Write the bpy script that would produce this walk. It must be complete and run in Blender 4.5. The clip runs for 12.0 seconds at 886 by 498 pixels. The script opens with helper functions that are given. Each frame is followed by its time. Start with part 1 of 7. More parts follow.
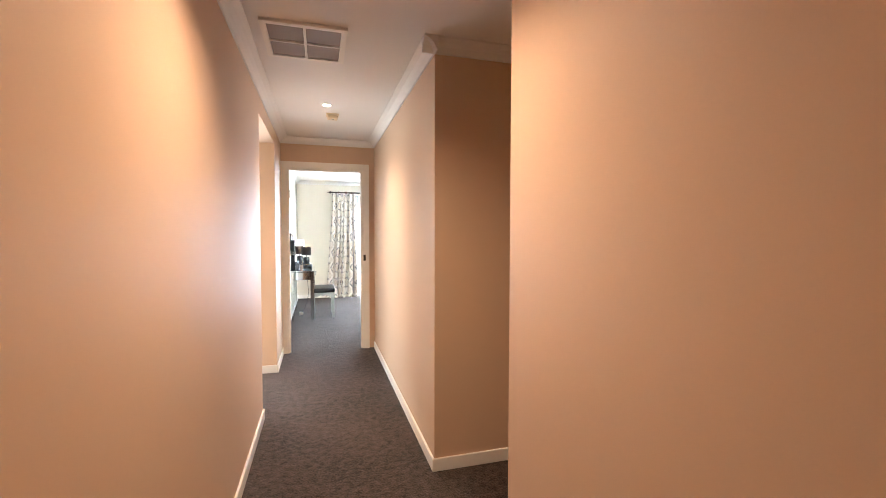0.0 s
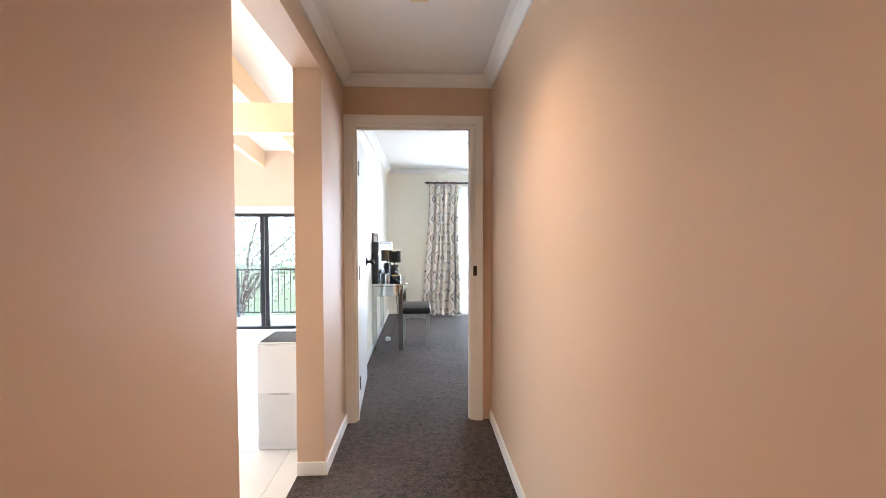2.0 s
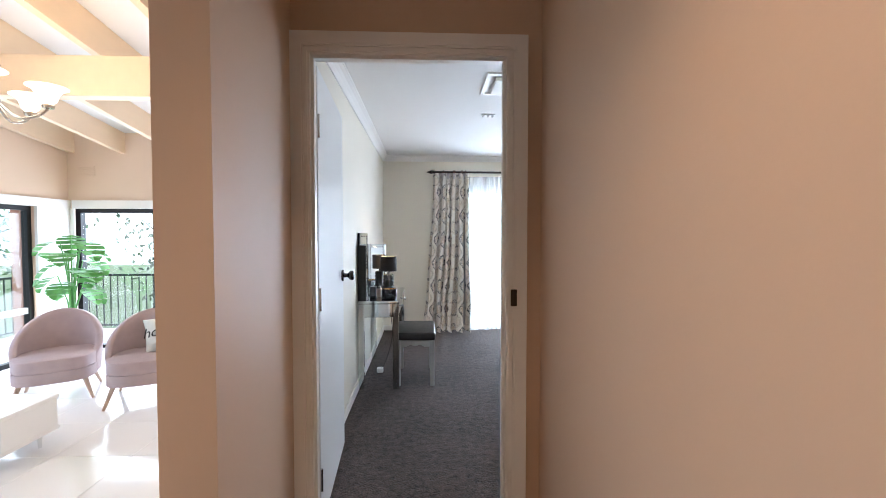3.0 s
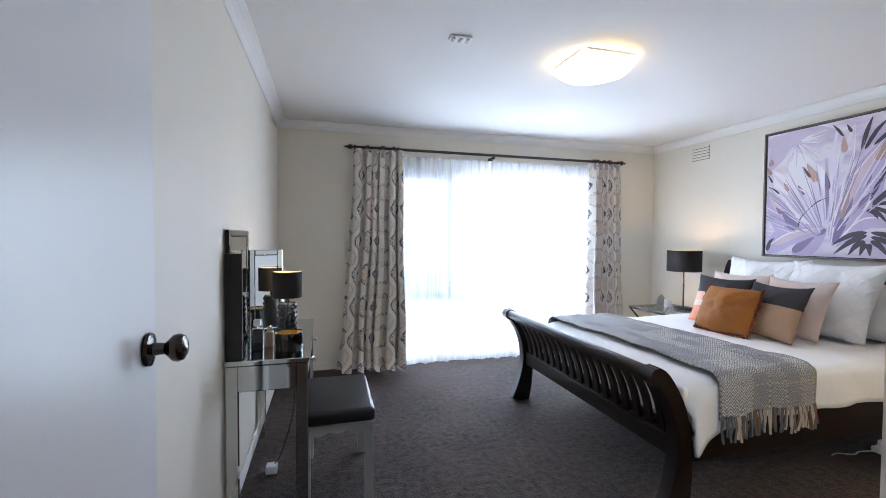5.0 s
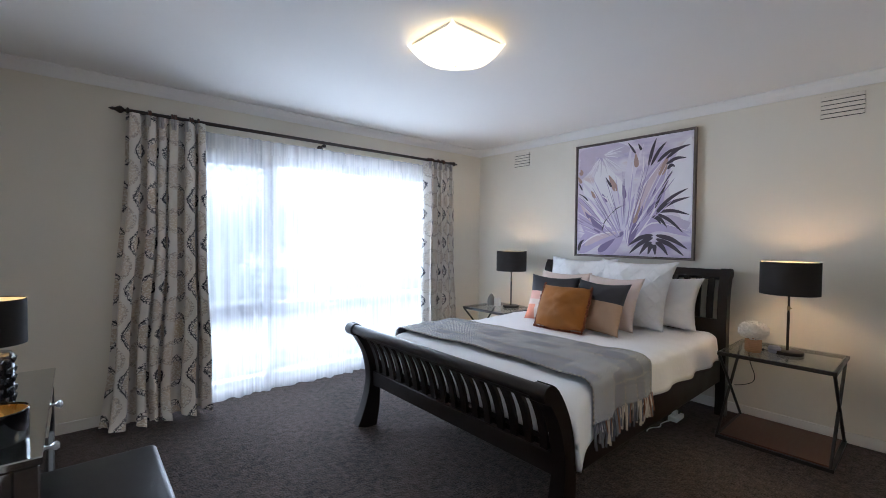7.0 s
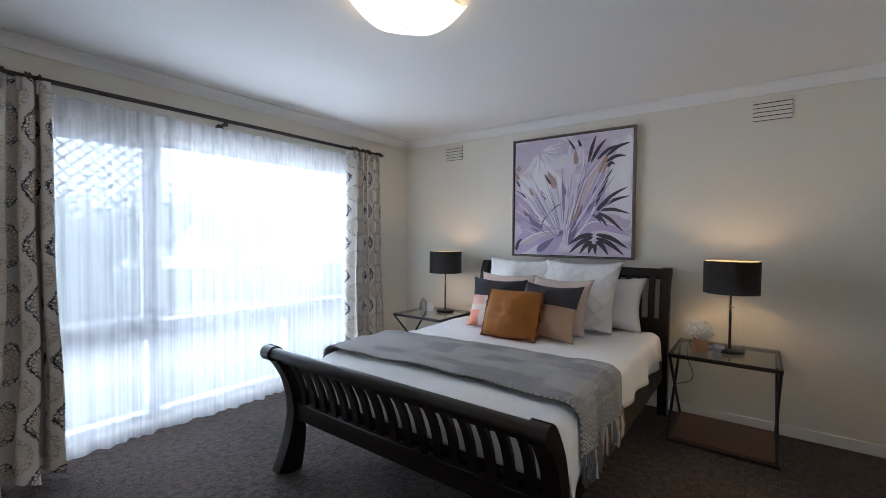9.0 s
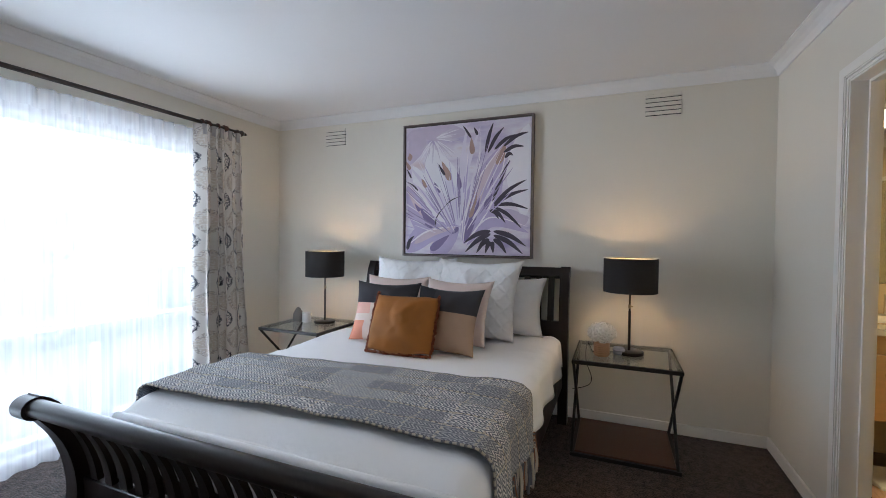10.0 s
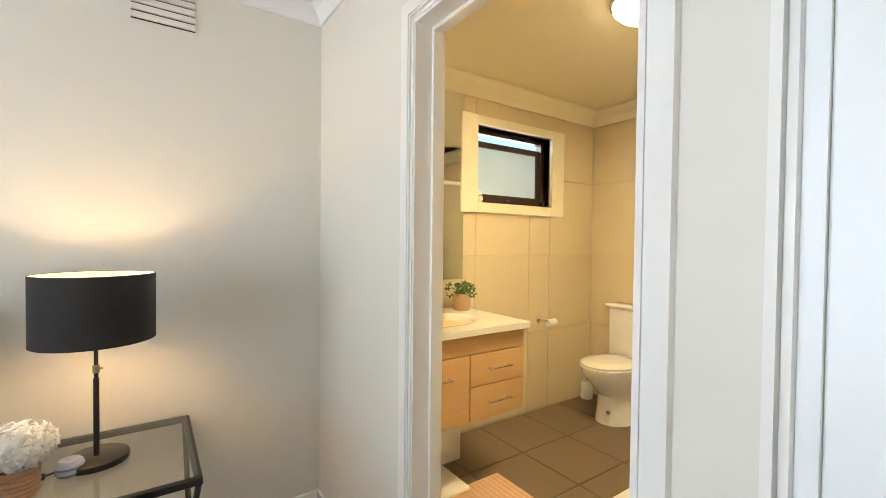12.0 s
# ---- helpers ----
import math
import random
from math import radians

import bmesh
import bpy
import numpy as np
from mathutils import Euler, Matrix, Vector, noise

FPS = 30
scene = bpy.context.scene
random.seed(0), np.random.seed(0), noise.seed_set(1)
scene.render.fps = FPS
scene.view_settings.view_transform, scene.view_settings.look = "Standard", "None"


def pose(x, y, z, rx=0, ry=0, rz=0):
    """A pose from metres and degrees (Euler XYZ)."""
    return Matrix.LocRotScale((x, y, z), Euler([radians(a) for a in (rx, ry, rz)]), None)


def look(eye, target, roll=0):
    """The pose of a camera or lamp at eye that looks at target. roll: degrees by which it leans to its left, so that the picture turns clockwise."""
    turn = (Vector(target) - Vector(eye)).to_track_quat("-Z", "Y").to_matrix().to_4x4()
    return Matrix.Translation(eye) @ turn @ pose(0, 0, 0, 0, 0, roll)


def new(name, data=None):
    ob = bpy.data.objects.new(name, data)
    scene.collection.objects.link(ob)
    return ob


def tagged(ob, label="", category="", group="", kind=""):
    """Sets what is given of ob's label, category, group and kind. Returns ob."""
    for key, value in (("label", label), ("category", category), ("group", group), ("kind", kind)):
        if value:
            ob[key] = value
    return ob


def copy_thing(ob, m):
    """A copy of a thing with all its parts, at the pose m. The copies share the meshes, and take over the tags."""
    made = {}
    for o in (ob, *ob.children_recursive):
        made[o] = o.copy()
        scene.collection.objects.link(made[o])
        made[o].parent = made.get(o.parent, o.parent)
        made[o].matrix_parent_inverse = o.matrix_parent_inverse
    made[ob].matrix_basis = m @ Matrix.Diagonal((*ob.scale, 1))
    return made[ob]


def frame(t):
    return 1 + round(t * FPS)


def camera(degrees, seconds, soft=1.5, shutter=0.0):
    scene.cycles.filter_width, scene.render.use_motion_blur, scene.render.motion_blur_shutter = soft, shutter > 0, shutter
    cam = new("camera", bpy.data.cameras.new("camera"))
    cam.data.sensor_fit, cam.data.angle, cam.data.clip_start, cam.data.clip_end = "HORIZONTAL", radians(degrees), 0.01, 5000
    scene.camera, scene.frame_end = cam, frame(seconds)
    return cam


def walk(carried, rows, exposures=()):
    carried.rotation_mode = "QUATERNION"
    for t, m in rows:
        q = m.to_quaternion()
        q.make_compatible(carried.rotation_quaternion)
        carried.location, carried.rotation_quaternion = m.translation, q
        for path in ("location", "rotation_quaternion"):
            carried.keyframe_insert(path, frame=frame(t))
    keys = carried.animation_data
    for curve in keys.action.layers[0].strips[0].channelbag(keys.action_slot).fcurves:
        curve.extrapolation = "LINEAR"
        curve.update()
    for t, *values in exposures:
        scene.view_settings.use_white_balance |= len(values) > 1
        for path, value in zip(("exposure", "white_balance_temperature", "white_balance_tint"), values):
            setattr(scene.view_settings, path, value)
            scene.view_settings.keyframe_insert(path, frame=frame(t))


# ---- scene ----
cam = camera(92.5, 12.0, soft=0.9)
PATH = [
    (0, (0.412, 0.551, 1.364), (0.969, 2.47, 1.287), 0.1),
    (0.5, (0.491, 0.93, 1.343), (0.788, 2.906, 1.271), 0.0),
    (1, (0.523, 1.442, 1.324), (0.674, 3.435, 1.257), 0.1),
    (1.5, (0.518, 1.979, 1.304), (0.634, 3.975, 1.248), 0.0),
    (2, (0.541, 2.596, 1.318), (0.638, 4.592, 1.255), -0.1),
    (2.5, (0.532, 3.182, 1.319), (0.623, 5.179, 1.256), -0.1),
    (3, (0.542, 3.817, 1.332), (0.627, 5.815, 1.266), 0.0),
    (3.2, (0.536, 4.034, 1.341), (0.621, 6.031, 1.276), 0.0),
    (4.8, (0.398, 5.30, 1.325), (0.835, 7.25, 1.267), 0.5),
    (5, (0.396, 5.415, 1.326), (0.930, 7.342, 1.267), 0.4),
    (5.5, (0.405, 5.585, 1.326), (1.190, 7.424, 1.272), 0.4),
    (6, (0.416, 5.729, 1.328), (1.434, 7.451, 1.274), 0.5),
    (6.5, (0.402, 5.866, 1.336), (1.588, 7.477, 1.283), 0.6),
    (7, (0.39, 5.974, 1.333), (1.7, 7.486, 1.281), 0.6),
    (7.2, (0.386, 6.013, 1.334), (1.735, 7.489, 1.283), 0.6),
    (9, (0.541, 6.442, 1.343), (2.144, 7.637, 1.286), 0.5),
    (9.5, (0.733, 6.569, 1.329), (2.422, 7.64, 1.277), 0.7),
    (10, (1.003, 6.676, 1.306), (2.855, 7.429, 1.262), 0.6),
    (10.5, (1.32, 6.696, 1.307), (3.291, 7.03, 1.266), 0.6),
    (11, (1.637, 6.656, 1.311), (3.625, 6.442, 1.271), 0.6),
    (11.5, (1.908, 6.551, 1.306), (3.773, 5.829, 1.275), 0.5),
    (12, (2.198, 6.444, 1.317), (3.841, 5.305, 1.277), 0.6),
]
walk(cam, [(t, look(eye, target, roll)) for t, eye, target, roll in PATH],
     exposures=[(0.0, 2.54, 5900, 10), (1.5, 2.32, 5800, 10), (2.5, 1.32, 5650, 13), (3.2, 1.02, 5650, 13), (4.8, 0.45, 5600, 16),
                (5.5, 0.32, 5650, 16), (7.0, -0.18, 5650, 16), (9.2, -0.50, 5750, 15), (10.0, -0.32, 5750, 15), (10.6, 0.50, 5950, 14), (11.0, 0.82, 6100, 13), (12.0, 0.85, 6100, 12)])

# ---- world and lights ----
world = bpy.data.worlds.new("sky")
scene.world = world
world.use_nodes = True
wn = world.node_tree
sky = wn.nodes.new("ShaderNodeTexSky")
sky.sky_type = "NISHITA"
sky.sun_disc = False
sky.sun_elevation, sky.sun_rotation = radians(60), radians(197)
wn.links.new(sky.outputs[0], wn.nodes["Background"].inputs[0])
wn.nodes["Background"].inputs[1].default_value = 0.15


def lamp(name, kind, m, power, colour, size=0.1, size_y=None, spot=None):
    data = bpy.data.lights.new(name, kind)
    data.energy, data.color = power, colour
    if kind == "AREA":
        data.shape, data.size, data.size_y = "RECTANGLE", size, size_y or size
    elif kind == "SUN":
        data.angle = size
    else:
        data.shadow_soft_size = size
    if spot:
        data.spot_size, data.spot_blend = radians(spot), 1.0
    ob = new(name, data)
    ob.matrix_world = m
    return ob


lamp("sun", "SUN", look((0, 0, 20), (3.0, 10.0, 0)), 3.0, (1, 0.95, 0.88), radians(1))
DAY = (0.86, 0.93, 1.0)
WARM = (1.0, 0.68, 0.38)
lamp("bedroom_window_light", "AREA", look((2.25, 9.90, 1.06), (2.25, 5, 0.98)), 100, DAY, 2.4, 1.82)
lamp("living_window_light", "AREA", look((-3.0, 10.45, 0.75), (-3.0, 5, 0.5)), 66, (0.95, 0.97, 1), 3.2, 2.0)
# this long lamp also fills the unseen, added glazing south of y 6.6
lamp("living_side_window_light", "AREA", look((-4.72, 5.85, 0.72), (0, 5.85, 0.4)), 30, (0.95, 0.97, 1), 7.4, 1.9)
lamp("bath_window_light", "AREA", look((4.70, 4.2, 1.85), (2, 4.2, 1.2)), 6, DAY, 0.7, 0.5)
# the weak third beam, at y 0.3, is added fill without a fitting
for dx, dy, pw, cone in ((0.48, 4.23, 24, 118), (0.5, 1.95, 24, 138), (0.56, 0.3, 2, 140)):
    lamp("downlight_beam", "SPOT", look((dx, dy, 2.40), (dx, dy, 0)), pw, (1.0, 0.69, 0.44), 0.05, spot=cone)
lamp("bedroom_ceiling_bulb", "POINT", pose(2.0, 7.74, 2.352), 1.6, (1, 0.76, 0.42), 0.05)
for bx, by, bz, pw in ((3.942, 6.585, 1.10, 4.2), (3.95, 8.95, 1.10, 4.2), (0.21, 8.06, 1.09, 1.5)):
    lamp("table_lamp_bulb", "POINT", pose(bx, by, bz), pw * 0.95, (1, 0.66, 0.34), 0.03)
lamp("bath_bulb", "AREA", pose(3.27, 4.60, 2.315), 22, (1, 0.76, 0.36), 0.26)
for cx, cy in ((-2.31, 6.5), (-1.86, 6.3), (-2.06, 6.75)):
    lamp("chandelier_bulb", "POINT", pose(cx, cy, 2.25), 4, (1, 0.75, 0.45), 0.05)

# ---- materials ----


def lin(r, g, b):
    return tuple((c / 255 / 12.92) if c / 255 <= 0.04045 else ((c / 255 + 0.055) / 1.055) ** 2.4 for c in (r, g, b))


def material(name):
    m = bpy.data.materials.new(name)
    m.use_nodes = True
    nt = m.node_tree
    return m, nt, nt.nodes["Principled BSDF"]


def plain(name, colour, rough=0.5, metal=0.0, var=0.10, scale=6.0, bump=0.0, bscale=120.0, coat=0.0, stretch=None, rvar=0.1, island=0.0, spec=0.5):
    """Paint, metal, plaster: two scales of noise in colour and gloss, and fine relief."""
    m, nt, bs = material(name)
    tc = nt.nodes.new("ShaderNodeTexCoord")
    mp = nt.nodes.new("ShaderNodeMapping")
    nt.links.new(tc.outputs["Object"], mp.inputs[0])
    if stretch:
        mp.inputs["Scale"].default_value = stretch
    n1 = nt.nodes.new("ShaderNodeTexNoise")
    n1.inputs["Scale"].default_value, n1.inputs["Detail"].default_value = scale, 6
    nt.links.new(mp.outputs[0], n1.inputs["Vector"])
    n2 = nt.nodes.new("ShaderNodeTexNoise")
    n2.inputs["Scale"].default_value, n2.inputs["Detail"].default_value = bscale, 3
    nt.links.new(mp.outputs[0], n2.inputs["Vector"])
    mix = nt.nodes.new("ShaderNodeMix")
    mix.data_type = "RGBA"
    nt.links.new(n1.outputs["Fac"], mix.inputs["Factor"])
    mix.inputs["A"].default_value = (*[c * (1 - var) for c in colour], 1)
    mix.inputs["B"].default_value = (*[min(1, c * (1 + var)) for c in colour], 1)
    out = mix.outputs["Result"]
    if island:
        oi = nt.nodes.new("ShaderNodeObjectInfo")
        hsv = nt.nodes.new("ShaderNodeHueSaturation")
        mr = nt.nodes.new("ShaderNodeMapRange")
        mr.inputs["To Min"].default_value, mr.inputs["To Max"].default_value = 1 - island, 1 + island
        nt.links.new(oi.outputs["Random"], mr.inputs["Value"])
        nt.links.new(mr.outputs[0], hsv.inputs["Value"])
        nt.links.new(out, hsv.inputs["Color"])
        out = hsv.outputs[0]
    nt.links.new(out, bs.inputs["Base Color"])
    rr = nt.nodes.new("ShaderNodeMapRange")
    rr.inputs["To Min"].default_value, rr.inputs["To Max"].default_value = max(0.02, rough - rvar), min(1, rough + rvar)
    nt.links.new(n1.outputs["Fac"], rr.inputs["Value"])
    nt.links.new(rr.outputs[0], bs.inputs["Roughness"])
    bs.inputs["Metallic"].default_value = metal
    bs.inputs["Coat Weight"].default_value = coat
    bs.inputs["Specular IOR Level"].default_value = spec
    if bump:
        bp = nt.nodes.new("ShaderNodeBump")
        bp.inputs["Strength"].default_value, bp.inputs["Distance"].default_value = bump, 0.004
        nt.links.new(n2.outputs["Fac"], bp.inputs["Height"])
        nt.links.new(bp.outputs[0], bs.inputs["Normal"])
    return m


def glow(name, colour, strength):
    m, nt, bs = material(name)
    bs.inputs["Base Color"].default_value = (*colour, 1)
    bs.inputs["Emission Color"].default_value = (*colour, 1)
    bs.inputs["Emission Strength"].default_value = strength
    bs.inputs["Roughness"].default_value = 0.3
    return m


def glass(name, colour=(0.95, 0.98, 0.97), rough=0.0, share=0.85):
    """Thin pane: mostly clear, with a mirror-like gloss."""
    m, nt, bs = material(name)
    nt.nodes.remove(bs)
    tr, gl, mx = nt.nodes.new("ShaderNodeBsdfTransparent"), nt.nodes.new("ShaderNodeBsdfGlossy"), nt.nodes.new("ShaderNodeMixShader")
    lw = nt.nodes.new("ShaderNodeLayerWeight")
    pw = nt.nodes.new("ShaderNodeMath")
    pw.operation, pw.inputs[1].default_value = "POWER", 4.0
    fr = nt.nodes.new("ShaderNodeMath")
    fr.operation, fr.inputs[1].default_value, fr.inputs[2].default_value = "MULTIPLY_ADD", 0.7, 0.05
    nt.links.new(lw.outputs["Facing"], pw.inputs[0])
    nt.links.new(pw.outputs[0], fr.inputs[0])
    tr.inputs[0].default_value = (*colour, 1)
    gl.inputs["Roughness"].default_value = rough
    nt.links.new(fr.outputs[0], mx.inputs[0])
    nt.links.new(tr.outputs[0], mx.inputs[1])
    nt.links.new(gl.outputs[0], mx.inputs[2])
    nt.links.new(mx.outputs[0], nt.nodes["Material Output"].inputs[0])
    return m


def carpet_material():
    m, nt, bs = material("carpet")
    tc = nt.nodes.new("ShaderNodeTexCoord")
    fine, mid, big = [nt.nodes.new("ShaderNodeTexNoise") for _ in range(3)]
    for n, s, d in ((fine, 105, 2), (mid, 26, 5), (big, 1.6, 4)):
        n.inputs["Scale"].default_value, n.inputs["Detail"].default_value = s, d
        nt.links.new(tc.outputs["Object"], n.inputs["Vector"])
    ramp = nt.nodes.new("ShaderNodeValToRGB")
    ramp.color_ramp.elements[0].position, ramp.color_ramp.elements[1].position = 0.40, 0.62
    ramp.color_ramp.elements[0].color, ramp.color_ramp.elements[1].color = (0.0140, 0.0099, 0.0082, 1), (0.120, 0.085, 0.071, 1)
    add = nt.nodes.new("ShaderNodeMath")
    add.operation = "ADD"
    a2 = nt.nodes.new("ShaderNodeMath")
    a2.operation = "MULTIPLY_ADD"
    a2.inputs[1].default_value = 0.34
    nt.links.new(mid.outputs["Fac"], a2.inputs[0])
    a3 = nt.nodes.new("ShaderNodeMath")
    a3.operation = "MULTIPLY"
    a3.inputs[1].default_value = 0.20
    nt.links.new(big.outputs["Fac"], a3.inputs[0])
    nt.links.new(a3.outputs[0], a2.inputs[2])
    a4 = nt.nodes.new("ShaderNodeMath")
    a4.operation = "MULTIPLY"
    a4.inputs[1].default_value = 0.46
    nt.links.new(fine.outputs["Fac"], a4.inputs[0])
    nt.links.new(a2.outputs[0], add.inputs[0])
    nt.links.new(a4.outputs[0], add.inputs[1])
    nt.links.new(add.outputs[0], ramp.inputs[0])
    nt.links.new(ramp.outputs[0], bs.inputs["Base Color"])
    bs.inputs["Roughness"].default_value = 0.9
    bs.inputs["Specular IOR Level"].default_value = 0.3
    bs.inputs["Sheen Weight"].default_value = 0.06
    bp = nt.nodes.new("ShaderNodeBump")
    bp.inputs["Strength"].default_value, bp.inputs["Distance"].default_value = 1.0, 0.022
    nt.links.new(add.outputs[0], bp.inputs["Height"])
    nt.links.new(bp.outputs[0], bs.inputs["Normal"])
    return m


M_CARPET = carpet_material()
M_HALL = plain("hall_paint", lin(211, 181, 152), 0.56, var=0.03, scale=2.5, bump=0.06, bscale=90, rvar=0.04)
M_CREAM = plain("cream_paint", lin(228, 222, 208), 0.55, var=0.03, scale=2.5, bump=0.05, bscale=90, rvar=0.04)
M_CEIL = plain("ceiling_paint", lin(233, 231, 228), 0.8, var=0.02, scale=2, bump=0.04, bscale=60)
M_TRIM = plain("trim_gloss_paint", lin(238, 234, 226), 0.34, var=0.01, scale=3, rvar=0.02)
M_WHITE = plain("white_paint", lin(240, 240, 238), 0.35, var=0.02, scale=3, rvar=0.03)
M_CHROME = plain("chrome", (0.75, 0.75, 0.74), 0.14, 1.0, var=0.05, rvar=0.06)
M_BLACKMETAL = plain("dark_metal", (0.035, 0.033, 0.032), 0.4, 0.7, var=0.2, scale=30)
M_MIRROR = plain("mirror", (0.86, 0.88, 0.87), 0.03, 1.0, var=0.01, rvar=0.015)
M_GLASS = glass("clear_glass")

# ---- building helpers ----


def box(bm, x0, y0, z0, x1, y1, z1):
    c = bmesh.ops.create_cube(bm, size=1.0)["verts"]
    bmesh.ops.scale(bm, vec=(x1 - x0, y1 - y0, z1 - z0), verts=c)
    bmesh.ops.translate(bm, vec=((x0 + x1) / 2, (y0 + y1) / 2, (z0 + z1) / 2), verts=c)
    return c


def boxes(*rows):
    bm = bmesh.new()
    for r in rows:
        box(bm, *r)
    return bm


def rounded(bm, width=0.006, segments=2):
    bmesh.ops.bevel(bm, geom=bm.edges[:], offset=width, segments=segments, affect="EDGES", profile=0.5)
    return bm


def rbox(x0, y0, z0, x1, y1, z1, width=0.006, segments=2):
    return rounded(boxes((x0, y0, z0, x1, y1, z1)), width, segments)


def tube(bm, p, q, r, r2=None, n=12):
    p, q = Vector(p), Vector(q)
    d = q - p
    v = bmesh.ops.create_cone(bm, cap_ends=True, segments=n, radius1=r, radius2=r if r2 is None else r2, depth=d.length)["verts"]
    m = Matrix.Translation((p + q) / 2) @ d.to_track_quat("Z", "Y").to_matrix().to_4x4()
    bmesh.ops.transform(bm, matrix=m, verts=v)
    return v


def tubes(*rows, n=12):
    bm = bmesh.new()
    for r in rows:
        tube(bm, *r, n=n)
    return bm


def lathe(profile, n=32, at=(0, 0, 0)):
    """Turned solid from (radius, height) pairs."""
    bm = bmesh.new()
    rings = []
    for r, z in profile:
        rings.append([bm.verts.new((at[0] + r * math.cos(2 * math.pi * k / n), at[1] + r * math.sin(2 * math.pi * k / n), at[2] + z)) for k in range(n)])
    for a, b in zip(rings, rings[1:]):
        for k in range(n):
            bm.faces.new((a[k], a[(k + 1) % n], b[(k + 1) % n], b[k]))
    return bm


def prism(profile, axis, lo, hi):
    """A solid of the 2D profile drawn out along x, y or z."""
    bm = bmesh.new()

    def put(a, b, c):
        return {"x": (c, a, b), "y": (a, c, b), "z": (a, b, c)}[axis]
    f = bm.faces.new([bm.verts.new(put(a, b, lo)) for a, b in profile])
    r = bmesh.ops.extrude_face_region(bm, geom=[f])
    vs = [e for e in r["geom"] if isinstance(e, bmesh.types.BMVert)]
    d = hi - lo
    bmesh.ops.translate(bm, vec={"x": (d, 0, 0), "y": (0, d, 0), "z": (0, 0, d)}[axis], verts=vs)
    bmesh.ops.recalc_face_normals(bm, faces=bm.faces[:])
    return bm


def merge(*bms):
    out = bmesh.new()
    for b in bms:
        me = bpy.data.meshes.new("tmp")
        b.to_mesh(me)
        b.free()
        out.from_mesh(me)
        bpy.data.meshes.remove(me)
    return out


def mesh_object(name, bm, mat, smooth=False):
    me = bpy.data.meshes.new(name)
    bmesh.ops.recalc_face_normals(bm, faces=bm.faces[:])
    if smooth:
        for f in bm.faces:
            f.smooth = True
        for e in bm.edges:
            if len(e.link_faces) == 2 and e.calc_face_angle(0) > 0.7:
                e.smooth = False
    bm.to_mesh(me)
    bm.free()
    for m in (mat if isinstance(mat, (list, tuple)) else [mat]):
        me.materials.append(m)
    return new(name, me)


def part(name, bm, mat, parent, label="", smooth=False):
    """One mesh under a thing or a part; the mesh is given in the world's metres."""
    ob = mesh_object(name, bm, mat, smooth)
    ob.parent = parent
    ob.matrix_parent_inverse = parent.matrix_basis.inverted() if parent.type == "EMPTY" else Matrix()
    if label:
        ob["label"] = label
    return ob


def thing(name, at, label, category, group="", kind=""):
    """An Empty at a thing's base."""
    ob = new(name)
    ob.empty_display_size = 0.1
    ob.matrix_basis = Matrix.Translation(at)
    return tagged(ob, label, category, group, kind)


def solid(name, bm, mat, label, category, kind="", group="", smooth=False):
    return tagged(mesh_object(name, bm, mat, smooth), label, category, group, kind)


def setting(name, bm, mat, label="", category="", smooth=False):
    return tagged(mesh_object(name, bm, mat, smooth), label or name.replace("_", " "), category or name.split("_")[0], "", "structure")


# ---- the setting: floors, walls, ceilings ----
H = 2.42
setting("floor", boxes((-0.15, -2.0, -0.40, 2.20, 5.75, 0), (2.20, 5.65, -0.40, 4.40, 5.75, -0.004), (-0.15, 5.75, -0.40, 4.40, 9.80, 0), (2.2, 1.8, -0.40, 2.6, 3.1, 0)),
        M_CARPET, "dark grey-brown cut pile carpet", "carpet floor")
setting("wall_hall_west", boxes((-0.15, -2.0, -0.40, 0, 3.852, 3.9), (-0.15, 3.852, 2.215, 0, 4.93, 3.9), (-0.15, 4.93, -0.40, 0, 5.585, 3.9)), M_HALL, "warm beige painted hall wall with an open doorway", "wall")
setting("wall_hall_east_near", boxes((1.065, -2.0, 0, 1.16, 1.942, H)), M_HALL, "warm beige painted hall wall", "wall")
setting("wall_hall_east", boxes((1.03, 2.85, 0, 1.12, 5.585, H), (1.12, 2.85, 0, 2.2, 3.03, H)), M_HALL, "warm beige painted hall wall with a corner", "wall")
setting("wall_side_hall", boxes((1.16, 1.845, 0, 2.6, 1.942, H), (2.6, 1.845, 0, 2.7, 3.03, H), (2.2, 2.851, 0, 2.6, 3.03, H)), M_HALL, "warm beige painted side hall wall", "wall")
setting("wall_hall_south", boxes((-0.15, -2.1, 0, 1.16, -2.0, H)), M_HALL, "warm beige painted end wall", "wall")
# the wall between hall and bedroom: hall face and bedroom face painted differently
setting("wall_bedroom_south", boxes((-0.15, 5.585, 0, 0.045, 5.63, H), (0.045, 5.585, 2.10, 0.90, 5.63, H), (0.90, 5.585, 0, 1.12, 5.63, H)), M_HALL, "beige end wall of the hall around the bedroom door", "wall")
setting("wall_bedroom_south_inner", boxes((-0.15, 5.631, 0, 0.045, 5.668, H), (0.045, 5.631, 2.10, 0.90, 5.668, H), (0.90, 5.631, 0, 1.10, 5.668, H), (1.04, 5.668, 0, 1.17, 5.75, H), (1.17, 5.59, 2.09, 2.36, 5.75, H),
        (2.36, 5.65, 0, 2.565, 5.75, H), (2.565, 5.65, 2.05, 3.385, 5.75, H), (3.385, 5.65, 0, 4.26, 5.75, H), (1.10, 5.10, 0, 1.20, 5.59, H), (1.12, 5.0, 0, 2.2, 5.10, H)), M_CREAM, "cream painted bedroom wall with door openings", "wall")
